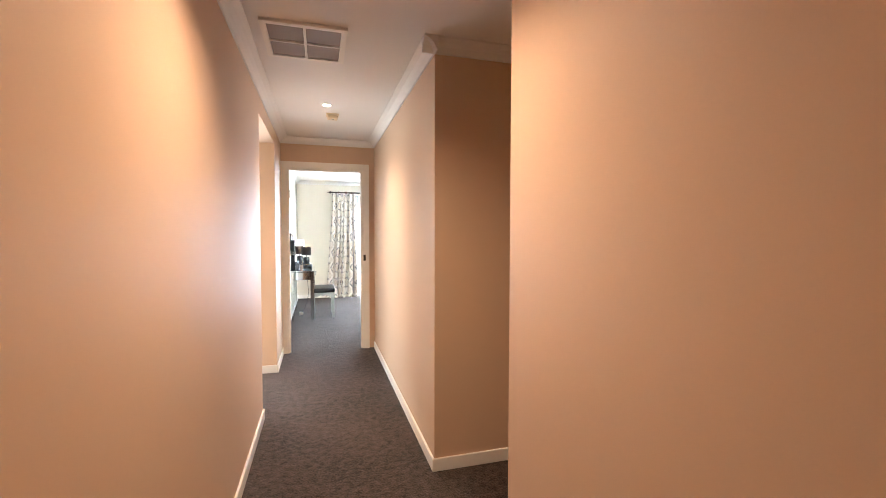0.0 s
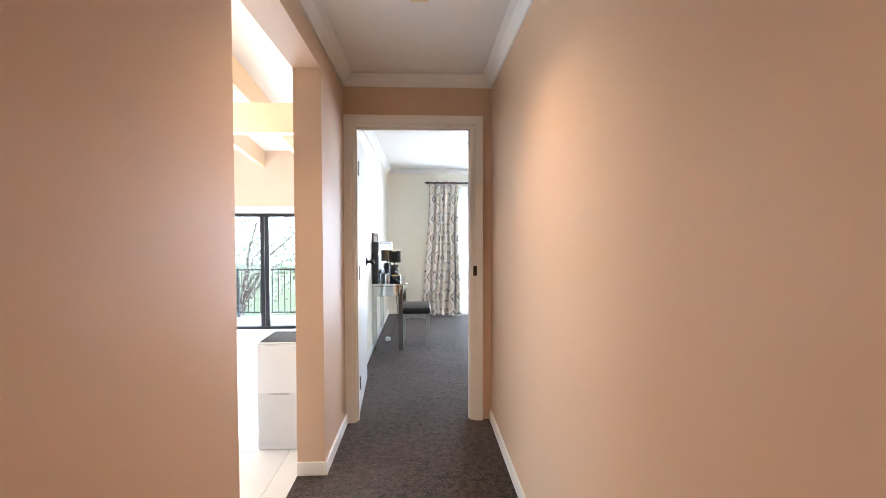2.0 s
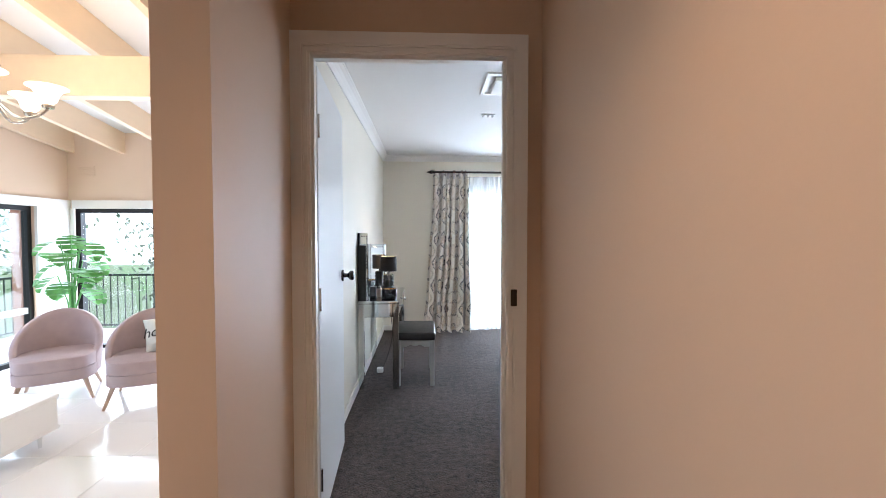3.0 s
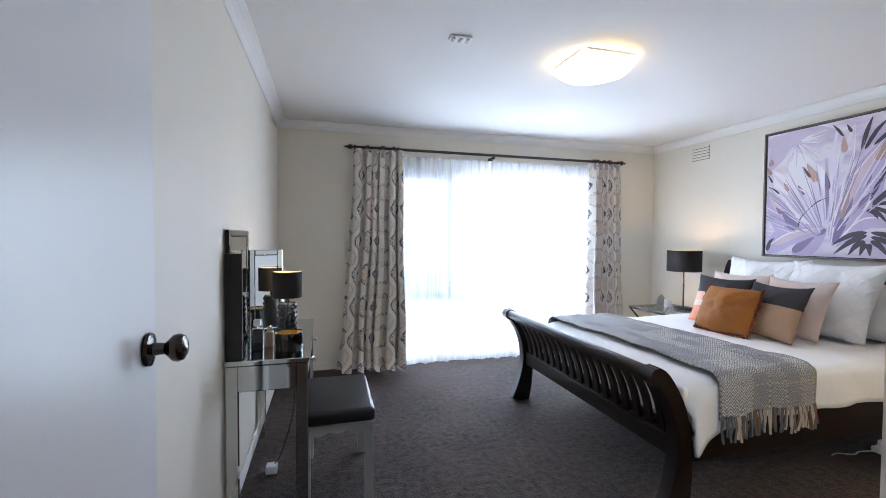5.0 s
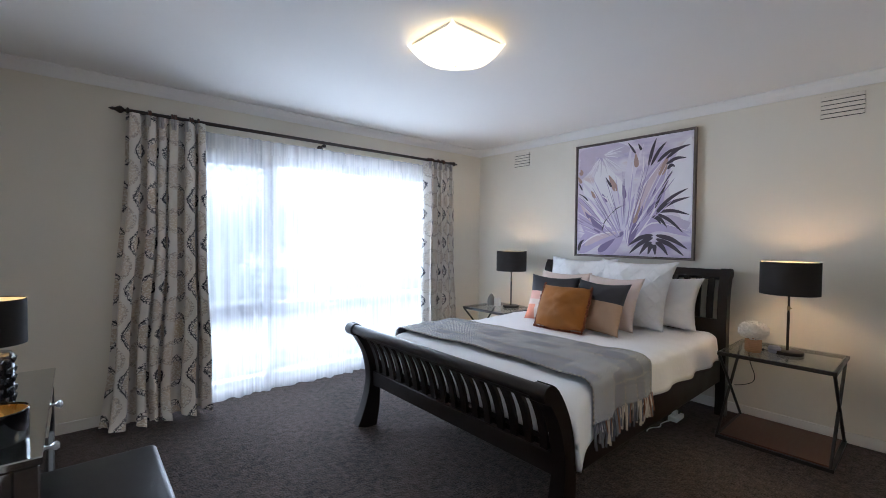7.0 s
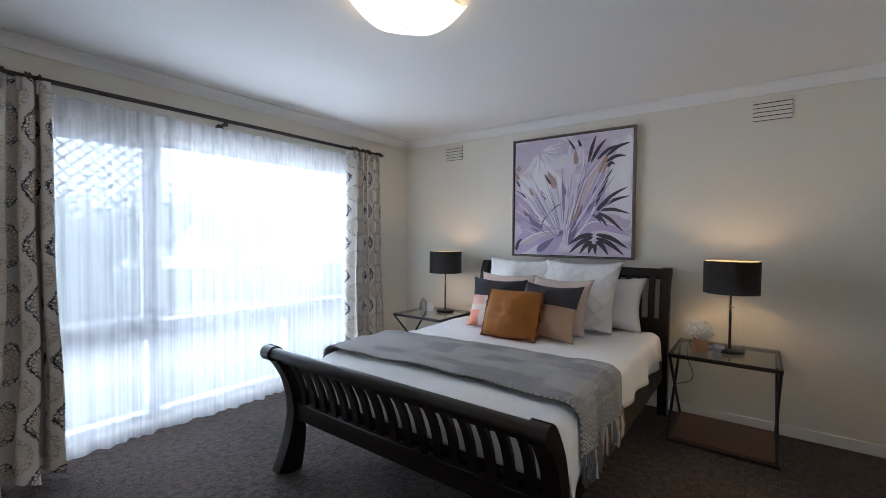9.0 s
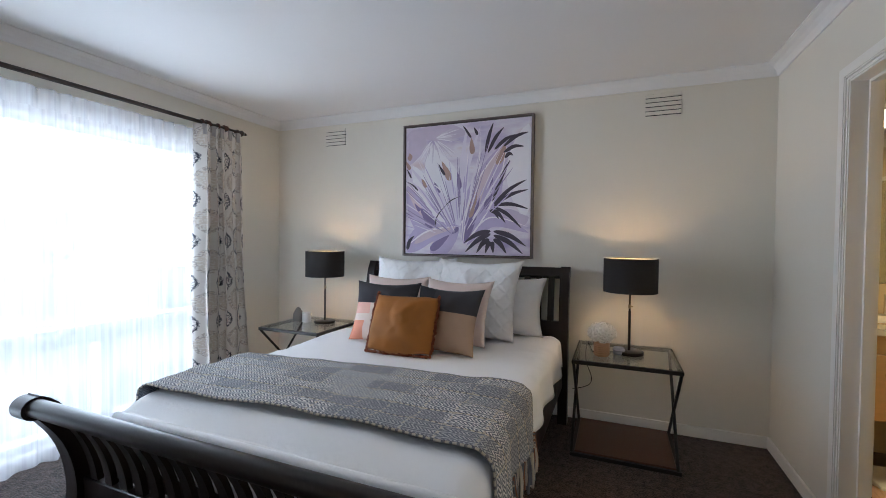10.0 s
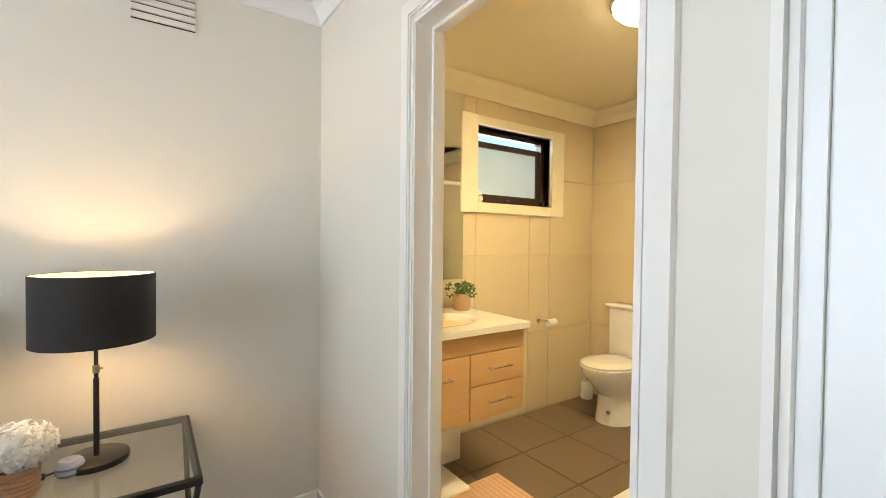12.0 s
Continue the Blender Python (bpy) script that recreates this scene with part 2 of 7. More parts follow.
setting("wall_bedroom_west", boxes((-0.15, 5.668, -0.4, -0.04, 9.95, H + 1.4)), M_CREAM, "plain cream painted bedroom wall", "wall")
setting("wall_bedroom_north", boxes((-0.15, 9.74, -0.4, 0.95, 9.95, H), (3.55, 9.74, -0.4, 4.40, 9.95, H), (0.95, 9.74, 1.99, 3.55, 9.95, H), (0.95, 9.74, -0.4, 3.55, 9.95, 0.06)), M_CREAM, "cream painted window wall", "wall")
setting("wall_bedroom_east", boxes((4.26, 5.59, -0.4, 4.40, 9.95, H)), M_CREAM, "cream painted wall behind the bed", "wall")
setting("ceiling_hall", boxes((-0.15, -2.1, H, 2.7, 5.66, H + 0.1)), M_CEIL, "white plaster hall ceiling", "ceiling")
setting("ceiling_bedroom", boxes((-0.15, 5.66, H, 4.40, 9.95, H + 0.1)), M_CEIL, "white plaster bedroom ceiling", "ceiling")

COVE = [(0, -0.072), (0.010, -0.072), (0.014, -0.062), (0.026, -0.040), (0.044, -0.022), (0.064, -0.012), (0.074, -0.008), (0.074, 0), (0, 0)]


def cornice(name, axis, wall, inward, lo, hi, top=H, mat=None):
    prof = [(wall + inward * d, top + z) for d, z in COVE]
    return setting(name, prism(prof, axis, lo, hi), mat or M_CEIL, "white coved plaster cornice", "cornice")


cornice("cornice_hall_west", "y", 0, 1, -2.0, 5.585)
cornice("cornice_hall_east_near", "y", 1.065, -1, -2.0, 1.942)
cornice("cornice_hall_east", "y", 1.03, -1, 2.776, 5.585)
cornice("cornice_hall_north", "x", 5.585, -1, 0, 1.03)
cornice("cornice_side_hall", "x", 2.85, -1, 0.956, 2.6)
cornice("cornice_bedroom_west", "y", -0.04, 1, 5.668, 9.74)
cornice("cornice_bedroom_east", "y", 4.26, -1, 5.75, 9.74)
cornice("cornice_bedroom_north", "x", 9.74, -1, -0.04, 4.26)
cornice("cornice_bedroom_south", "x", 5.75, 1, -0.04, 4.26)


def skirting(name, *rows):
    return setting(name, rounded(boxes(*rows), 0.003, 1), M_TRIM, "white painted timber skirting board", "baseboard")


B = 0.075
skirting("baseboard_hall_west", (0, -2, 0, 0.014, 3.852, B))
skirting("baseboard_hall_west_end", (0, 4.916, 0, 0.014, 5.565, B))
skirting("baseboard_hall_west_reveal", (-0.15, 4.916, 0, -0.001, 4.93, B))
skirting("baseboard_hall_east_near", (1.051, -2, 0, 1.065, 1.942, B))
skirting("baseboard_hall_east", (1.016, 2.851, 0, 1.03, 5.565, B))
skirting("baseboard_side_hall", (1.016, 2.836, 0, 2.6, 2.85, B))
skirting("baseboard_bedroom_west", (-0.04, 5.78, 0, -0.026, 9.74, B))
skirting("baseboard_bedroom_east", (4.246, 5.765, 0, 4.26, 9.725, B))
skirting("baseboard_bedroom_north", (-0.025, 9.726, 0, 0.95, 9.74, B))
skirting("baseboard_bedroom_north_east", (3.55, 9.726, 0, 4.245, 9.74, B))
skirting("baseboard_bedroom_south", (3.44, 5.75, 0, 4.26, 5.764, B))


def door_trim(name, x0, x1, top, y, side, width=0.075, left=None):
    """Architrave of three stepped boards round an opening, on one face of a wall."""
    bm = bmesh.new()
    lw = left or width
    for d0, d1, th in ((0.0, 0.16, 0.012), (0.16, 0.24, 0.005), (0.24, 0.34, 0.016), (0.34, 1.0, 0.020)):
        y0, y1 = sorted((y, y + side * th))
        box(bm, x0 - lw * d1, y0, 0, x0 - lw * d0, y1, top + width * d1)
        box(bm, x1 + width * d0, y0, 0, x1 + width * d1, y1, top + width * d1)
        box(bm, x0 - lw * d0, y0, top + width * d0, x1 + width * d0, y1, top + width * d1)
    return setting(name, bm, M_TRIM, "white gloss painted door architrave", "architrave")


def door_jamb(name, x0, x1, top, y0, y1, stop):
    bm = boxes((x0 - 0.03, y0, 0, x0, y1, top), (x1, y0, 0, x1 + 0.03, y1, top), (x0 - 0.03, y0, top, x1 + 0.03, y1, top + 0.03),
               (x0, stop, 0, x0 + 0.012, stop + 0.035, top - 0.012), (x1 - 0.012, stop, 0, x1, stop + 0.035, top - 0.012), (x0, stop, top - 0.012, x1, stop + 0.035, top))
    return setting(name, bm, M_TRIM, "white painted door jamb with stop", "door jamb")


door_jamb("jamb_bedroom_door", 0.075, 0.882, 2.07, 5.578, 5.674, 5.60)
door_trim("trim_bedroom_door_hall", 0.066, 0.892, 2.077, 5.585, -1, 0.075, left=0.066)
door_trim("trim_bedroom_door_inner", 0.07, 0.90, 2.077, 5.668, 1, 0.07, left=0.066)
door_jamb("jamb_bath_door", 2.611, 3.352, 2.0, 5.643, 5.757, 5.66)
door_trim("trim_bath_door", 2.605, 3.358, 2.008, 5.75, 1, 0.062)

# ---- more materials ----
M_DARKWOOD = plain("dark_stained_wood", (0.012, 0.0065, 0.0045), 0.34, var=0.35, scale=9, stretch=(1, 6, 1), bump=0.06, bscale=70, coat=0.05, spec=0.35)
M_SHELFWOOD = plain("red_brown_wood", (0.085, 0.030, 0.015), 0.35, var=0.25, scale=14, stretch=(1, 8, 1), bump=0.04)
M_LINEN = plain("white_bed_linen", lin(246, 246, 247), 0.9, var=0.02, scale=5, bump=0.5, bscale=38)
M_COTTON = plain("white_cotton", lin(242, 241, 240), 0.9, var=0.03, scale=6, bump=0.4, bscale=30)
M_BLUSH = plain("blush_linen", lin(222, 202, 192), 0.9, var=0.05, scale=8, bump=0.2, bscale=180)
M_CHARCOAL = plain("charcoal_cloth", lin(58, 56, 60), 0.9, var=0.15, scale=12, bump=0.2, bscale=200)
M_TAN = plain("tan_cloth", lin(178, 148, 122), 0.9, var=0.08, scale=12, bump=0.2, bscale=200)
M_CORAL = plain("coral_cloth", lin(226, 150, 122), 0.9, var=0.12, scale=16, bump=0.2, bscale=200)
M_GOLD = plain("ochre_velvet", lin(154, 96, 32), 0.8, var=0.28, scale=7, bump=0.4, bscale=40)
M_FRINGE = plain("rust_fringe", lin(120, 60, 34), 0.9, var=0.25, scale=40)
# lamp light showing through the weave is put into the colour as level streaks
M_SHADE = plain("black_linen_shade", (0.022, 0.018, 0.017), 0.85, var=0.75, scale=45, stretch=(1, 1, 12), bump=0.3, bscale=160)
M_SHADEIN = plain("shade_lining", lin(245, 230, 196), 0.6, var=0.02)
M_BRASS = plain("aged_brass", (0.36, 0.29, 0.18), 0.35, 1.0, var=0.15, scale=20)
M_LEATHER = plain("black_leather", (0.014, 0.014, 0.017), 0.33, var=0.2, scale=20, bump=0.15, bscale=260)
M_SILVERWOOD = plain("silver_painted_wood", (0.42, 0.42, 0.41), 0.38, 0.25, var=0.05, scale=18, rvar=0.04)
M_CERAMIC = plain("black_glazed_ceramic", (0.010, 0.010, 0.012), 0.12, var=0.3, scale=20, coat=0.6)
M_GREY = plain("grey_plastic", lin(188, 186, 182), 0.5, var=0.04)
M_CORD = plain("dark_cord", (0.02, 0.02, 0.02), 0.6, var=0.1)
M_FRAMEWOOD = plain("grey_brown_frame_wood", lin(112, 100, 94), 0.45, var=0.15, scale=14, stretch=(1, 1, 5))
M_RODWOOD = plain("walnut_rod_wood", (0.028, 0.014, 0.009), 0.32, var=0.3, scale=16, coat=0.2)
M_CANEPOT = plain("woven_pot", lin(182, 140, 104), 0.8, var=0.2, scale=50, bump=0.5, bscale=90)
M_PETAL = plain("white_petals", lin(240, 236, 226), 0.8, var=0.04, scale=20)
M_CANDLE = plain("white_candle_glass", lin(236, 234, 230), 0.25, var=0.03)
M_STONE = plain("grey_stone", lin(120, 116, 114), 0.8, var=0.2, scale=18, bump=0.4)
M_LAMPGLASS = glow("lit_frosted_glass", (1.0, 0.86, 0.58), 2.0)
M_PLAINVENT = plain("vent_paint", lin(218, 214, 204), 0.5, var=0.03)
M_VENTGREY = plain("return_air_mesh", lin(150, 138, 132), 0.6, var=0.1, scale=40, bump=0.4, bscale=300)


def cloth_uv_material(name, kind):
    """Woven or printed cloth whose pattern follows the cloth's own width and length in metres."""
    m, nt, bs = material(name)
    uv = nt.nodes.new("ShaderNodeUVMap")
    uv.uv_map = "cloth"
    sep = nt.nodes.new("ShaderNodeSeparateXYZ")
    dist = nt.nodes.new("ShaderNodeTexNoise")
    dist.inputs["Scale"].default_value, dist.inputs["Detail"].default_value = (16, 3)
    nt.links.new(uv.outputs[0], dist.inputs["Vector"])
    wob = nt.nodes.new("ShaderNodeVectorMath")
    wob.operation = "MULTIPLY_ADD"
    wob.inputs[1].default_value = (0.028, 0.028, 0) if kind == "damask" else (0.004, 0.004, 0)
    nt.links.new(dist.outputs["Color"], wob.inputs[0])
    nt.links.new(uv.outputs[0], wob.inputs[2])
    nt.links.new(wob.outputs[0], sep.inputs[0])

    def math_node(op, a, b=None):
        n = nt.nodes.new("ShaderNodeMath")
        n.operation = op
        for i, v in enumerate((a, b)):
            if v is None:
                continue
            if isinstance(v, (int, float)):
                n.inputs[i].default_value = v
            else:
                nt.links.new(v, n.inputs[i])
        return n.outputs[0]

    def layer(base, colour, mask):
        mx = nt.nodes.new("ShaderNodeMix")
        mx.data_type = "RGBA"
        if isinstance(base, tuple):
            mx.inputs["A"].default_value = (*base, 1)
        else:
            nt.links.new(base, mx.inputs["A"])
        mx.inputs["B"].default_value = (*colour, 1)
        nt.links.new(mask, mx.inputs["Factor"])
        return mx.outputs["Result"]
    u, v = sep.outputs[0], sep.outputs[1]
    fine = nt.nodes.new("ShaderNodeTexNoise")
    fine.inputs["Scale"].default_value, fine.inputs["Detail"].default_value = 85, 4
    nt.links.new(uv.outputs[0], fine.inputs["Vector"])
    if kind == "damask":
        cu = math_node("COSINE", math_node("MULTIPLY", u, 2 * math.pi / 0.21))
        cv = math_node("COSINE", math_node("MULTIPLY", v, 2 * math.pi / 0.32))
        f = math_node("ADD", cu, cv)
        su = math_node("ABSOLUTE", math_node("SINE", math_node("MULTIPLY", u, 2 * math.pi / 0.21)))
        sides = math_node("GREATER_THAN", su, 0.42)
        ring = math_node("MULTIPLY", math_node("LESS_THAN", math_node("ABSOLUTE", math_node("SUBTRACT", f, 0.55)), 0.10), sides)
        scroll = nt.nodes.new("ShaderNodeTexVoronoi")
        scroll.feature = "DISTANCE_TO_EDGE"
        scroll.inputs["Scale"].default_value = 55
        nt.links.new(wob.outputs[0], scroll.inputs["Vector"])
        vein = math_node("LESS_THAN", scroll.outputs["Distance"], 0.10)
        band = math_node("LESS_THAN", math_node("ABSOLUTE", math_node("SUBTRACT", f, 0.72)), 0.42)
        curls = math_node("MULTIPLY", vein, band)
        leafy = math_node("GREATER_THAN", fine.outputs["Fac"], 0.44)
        woven = math_node("GREATER_THAN", fine.outputs["Fac"], 0.47)
        heart = math_node("MULTIPLY", math_node("GREATER_THAN", f, 1.15), woven)
        between = math_node("MULTIPLY", math_node("LESS_THAN", f, -0.75), woven)
        sprig = math_node("MULTIPLY", math_node("MULTIPLY", vein, math_node("LESS_THAN", math_node("ABSOLUTE", math_node("ADD", f, 1.05)), 0.30)), leafy)
        c = layer(lin(222, 216, 208), lin(200, 184, 164), math_node("MULTIPLY", between, 0.6))
        c = layer(c, lin(188, 168, 144), math_node("MULTIPLY", heart, 0.7))
        c = layer(c, lin(112, 108, 112), math_node("MULTIPLY", sprig, 0.4))
        c = layer(c, lin(78, 78, 88), math_node("MULTIPLY", curls, 0.8))
        c = layer(c, lin(52, 53, 62), math_node("MULTIPLY", ring, leafy))
    else:
        col = math_node("FRACT", math_node("MULTIPLY", u, 1 / 0.10))
        zig = math_node("ABSOLUTE", math_node("SUBTRACT", math_node("FRACT", math_node("MULTIPLY", u, 1 / 0.034)), 0.5))
        her = math_node("FRACT", math_node("ADD", math_node("MULTIPLY", v, 1 / 0.0155), math_node("MULTIPLY", zig, 2.6)))
        herm = math_node("GREATER_THAN", her, 0.5)
        line = math_node("MULTIPLY", math_node("LESS_THAN", col, 0.08), math_node("GREATER_THAN", math_node("FRACT", math_node("MULTIPLY", v, 1 / 0.026)), 0.42))
        across = math_node("MULTIPLY", math_node("LESS_THAN", math_node("FRACT", math_node("MULTIPLY", v, 1 / 0.13)), 0.07), math_node("GREATER_THAN", math_node("FRACT", math_node("MULTIPLY", u, 1 / 0.03)), 0.4))
        line = math_node("MAXIMUM", line, math_node("MULTIPLY", across, 0.7))
        cell = nt.nodes.new("ShaderNodeCombineXYZ")
        nt.links.new(math_node("FLOOR", math_node("MULTIPLY", u, 1 / 0.10)), cell.inputs[0])
        nt.links.new(math_node("FLOOR", math_node("MULTIPLY", v, 1 / 0.21)), cell.inputs[1])
        pick = nt.nodes.new("ShaderNodeTexWhiteNoise")
        nt.links.new(cell.outputs[0], pick.inputs["Vector"])
        block = nt.nodes.new("ShaderNodeMapRange")
        block.inputs["From Min"].default_value, block.inputs["From Max"].default_value = 0.35, 0.65
        block.inputs["To Min"].default_value, block.inputs["To Max"].default_value = 0.36, 0.92
        nt.links.new(pick.outputs["Value"], block.inputs["Value"])
        amount = math_node("MULTIPLY", herm, math_node("MULTIPLY", block.outputs[0], math_node("ADD", math_node("MULTIPLY", math_node("SUBTRACT", fine.outputs["Fac"], 0.5), 4.0), 0.85)))
        c = layer(lin(116, 119, 128), lin(226, 224, 220), amount)
        c = layer(c, lin(86, 82, 84), math_node("MULTIPLY", math_node("LESS_THAN", col, 0.10), 0.7))
        c = layer(c, lin(206, 196, 174), math_node("MULTIPLY", line, 0.85))
        bp = nt.nodes.new("ShaderNodeBump")
        bp.inputs["Strength"].default_value, bp.inputs["Distance"].default_value = 0.7, 0.006
        nt.links.new(math_node("ADD", herm, line), bp.inputs["Height"])
        nt.links.new(bp.outputs[0], bs.inputs["Normal"])
    nt.links.new(c, bs.inputs["Base Color"])
    bs.inputs["Roughness"].default_value = 0.9
    return m


M_DAMASK = cloth_uv_material("damask_print", "damask")
M_THROW = cloth_uv_material("woven_throw", "throw")


def sheer_material():
    m, nt, bs = material("sheer_voile")
    nt.nodes.remove(bs)
    tr, df, tl = nt.nodes.new("ShaderNodeBsdfTransparent"), nt.nodes.new("ShaderNodeBsdfDiffuse"), nt.nodes.new("ShaderNodeBsdfTranslucent")
    m1, m2 = nt.nodes.new("ShaderNodeMixShader"), nt.nodes.new("ShaderNodeMixShader")
    uv = nt.nodes.new("ShaderNodeUVMap")
    uv.uv_map = "cloth"
    mp = nt.nodes.new("ShaderNodeMapping")
    mp.inputs["Scale"].default_value = (26, 0.4, 1)
    n = nt.nodes.new("ShaderNodeTexNoise")
    n.inputs["Scale"].default_value = 1.0
    nt.links.new(uv.outputs[0], mp.inputs[0])
    nt.links.new(mp.outputs[0], n.inputs["Vector"])
    mr = nt.nodes.new("ShaderNodeMapRange")
    mr.inputs["To Min"].default_value, mr.inputs["To Max"].default_value = 0.26, 0.54
    nt.links.new(n.outputs["Fac"], mr.inputs["Value"])
    for d in (df, tl):
        d.inputs[0].default_value = (0.9, 0.92, 0.95, 1)
    m1.inputs[0].default_value = 0.75
    nt.links.new(df.outputs[0], m1.inputs[1])
    nt.links.new(tl.outputs[0], m1.inputs[2])
    nt.links.new(mr.outputs[0], m2.inputs[0])
    nt.links.new(tr.outputs[0], m2.inputs[1])
    nt.links.new(m1.outputs[0], m2.inputs[2])
    nt.links.new(m2.outputs[0], nt.nodes["Material Output"].inputs[0])
    return m


M_SHEER = sheer_material()


def sheet(fn, nu, nv, size=(1, 1), thick=0.0):
    """A cloth from a function of (0..1, 0..1), with its cloth map in metres."""
    bm = bmesh.new()
    uvl = bm.loops.layers.uv.new("cloth")
    vs = [[bm.verts.new(fn(i / nu, j / nv)) for i in range(nu + 1)] for j in range(nv + 1)]
    for j in range(nv):
        for i in range(nu):
            f = bm.faces.new((vs[j][i], vs[j][i + 1], vs[j + 1][i + 1], vs[j + 1][i]))
            for lp, (a, b) in zip(f.loops, ((i, j), (i + 1, j), (i + 1, j + 1), (i, j + 1))):
                lp[uvl].uv = (a / nu * size[0], b / nv * size[1])
            f.smooth = True
    if thick:
        bmesh.ops.recalc_face_normals(bm, faces=bm.faces[:])
        bmesh.ops.solidify(bm, geom=bm.faces[:], thickness=thick)
    return bm


# ---- bedroom door ----
door = thing("door_bedroom", (0.080, 5.682, 0), "white painted flush timber door standing open against the wall", "door")
part("leaf", rbox(0.045, 5.682, 0.012, 0.080, 6.495, 2.06, 0.003, 1), plain("door_paint", lin(226, 226, 224), 0.35, var=0.02, scale=3), door)
kb = lathe([(0.001, 0.0), (0.034, 0.0), (0.036, 0.004), (0.034, 0.010), (0.014, 0.014), (0.012, 0.034), (0.020, 0.042), (0.028, 0.050), (0.030, 0.060), (0.026, 0.070), (0.014, 0.076), (0.001, 0.077)], 24)
bmesh.ops.transform(kb, matrix=Matrix.Translation((0.080, 6.43, 1.085)) @ Euler((0, radians(90), 0)).to_matrix().to_4x4(), verts=kb.verts[:])
part("knob", kb, plain("bronze_knob", (0.10, 0.085, 0.075), 0.18, 1.0, var=0.2, scale=20), door, "dark bronze round door knob", True)
for hz in (0.25, 1.05, 1.80):
    part("hinge", tubes(((0.084, 5.677, hz - 0.05), (0.084, 5.677, hz + 0.05), 0.007)), M_CHROME, door)
door.rotation_euler.z = radians(3.5)
setting("strike_plate_bedroom", merge(rbox(0.899, 5.561, 1.035, 0.925, 5.567, 1.105, 0.002, 1), boxes((0.880, 5.64, 1.00, 0.8865, 5.668, 1.07))), plain("strike_metal", (0.06, 0.045, 0.035), 0.35, 0.8), "small dark bronze strike plate", "strike plate")

# wardrobe opening beside the bathroom door
setting("trim_wardrobe", boxes((2.411, 5.75, 0, 2.420, 5.764, 2.09), (2.401, 5.75, 0, 2.4105, 5.780, 2.08), (2.394, 5.75, 0, 2.4005, 5.762, 2.07), (2.386, 5.75, 0, 2.3935, 5.772, 2.06), (1.17, 5.75, 2.05, 2.386, 5.775, 2.09), (1.17, 5.75, 0, 1.20, 5.775, 2.05)), M_TRIM, "stepped white architrave round the wardrobe", "architrave")
setting("door_wardrobe", merge(rbox(1.20, 5.715, 0.01, 1.762, 5.745, 2.05, 0.003, 1), rbox(1.768, 5.715, 0.01, 2.3590, 5.7495, 2.05, 0.003, 1), boxes((2.3605, 5.750, 0.01, 2.3855, 5.754, 2.05))), M_WHITE, "white flush wardrobe doors, closed", "wardrobe door")

# ---- hall fittings ----
vent = thing("return_air_vent", (0.345, 3.06, H), "square ceiling air grille with white frame and four grey mesh panels", "air vent")
part("backing", boxes((0.14, 2.845, H - 0.004, 0.55, 3.275, H - 0.001)), M_BLACKMETAL, vent)
fr = bmesh.new()
for r in ((0.13, 2.835, 0.56, 2.865), (0.13, 3.255, 0.56, 3.285), (0.13, 2.865, 0.16, 3.255), (0.53, 2.865, 0.56, 3.255), (0.338, 2.865, 0.352, 3.255), (0.16, 3.053, 0.338, 3.067), (0.352, 3.053, 0.53, 3.067)):
    box(fr, r[0], r[1], H - 0.016, r[2], r[3], H - 0.001)
part("frame", fr, M_TRIM, vent, "white painted frame")
for x0 in (0.162, 0.354):
    for y0 in (2.867, 3.069):
        part("panel", boxes((x0, y0, H - 0.010, x0 + 0.174, y0 + 0.184, H - 0.005)), M_VENTGREY, vent)
dl = thing("downlight", (0.476, 4.235, H), "small round lit recessed ceiling downlight with white ring", "downlight")
part("ring", lathe([(0.030, -0.002), (0.045, -0.002), (0.046, -0.007), (0.030, -0.005), (0.030, -0.002)], 24, (0.476, 4.235, H)), M_WHITE, dl, "", True)
part("bulb", lathe([(0.001, -0.004), (0.029, -0.004), (0.029, -0.002), (0.001, -0.002)], 24, (0.476, 4.235, H)), glow("downlight_bulb", (1, 0.85, 0.62), 9), dl, "glowing lamp face")
for dx, dy in ((0.5, 1.95), (1.75, 2.35)):
    d2 = thing("downlight", (dx, dy, H), "small round lit recessed ceiling downlight with white ring", "downlight")
    part("ring", lathe([(0.030, -0.002), (0.045, -0.002), (0.046, -0.007), (0.030, -0.005), (0.030, -0.002)], 24, (dx, dy, H)), M_WHITE, d2, "", True)
sm = thing("smoke_alarm", (0.53, 4.52, H), "cream plastic square smoke alarm on the hall ceiling", "smoke alarm")
cream = plain("aged_plastic", lin(226, 206, 170), 0.45, var=0.05)
part("base_plate", rbox(0.475, 4.465, H - 0.012, 0.585, 4.575, H - 0.001, 0.004), cream, sm)
part("cover", rbox(0.485, 4.475, H - 0.042, 0.575, 4.565, H - 0.013, 0.010, 3), cream, sm)
part("test_button", lathe([(0.001, -0.046), (0.010, -0.046), (0.010, -0.042)], 16, (0.53, 4.52, H)), M_GREY, sm)

# ---- bedroom ceiling and wall fittings ----
lt = thing("ceiling_light", (2.0, 7.74, H), "lit square bowed frosted glass ceiling light", "ceiling light")


def dish(u, v):
    """A square of glass slumped in the middle, its four corners held up at the ceiling."""
    p, q = (2 * u - 1) ** 2, (2 * v - 1) ** 2
    return (2.0 + (u - 0.5) * 0.40, 7.74 + (v - 0.5) * 0.38, H - 0.118 + 0.036 * (p + q) + 0.036 * p * q)


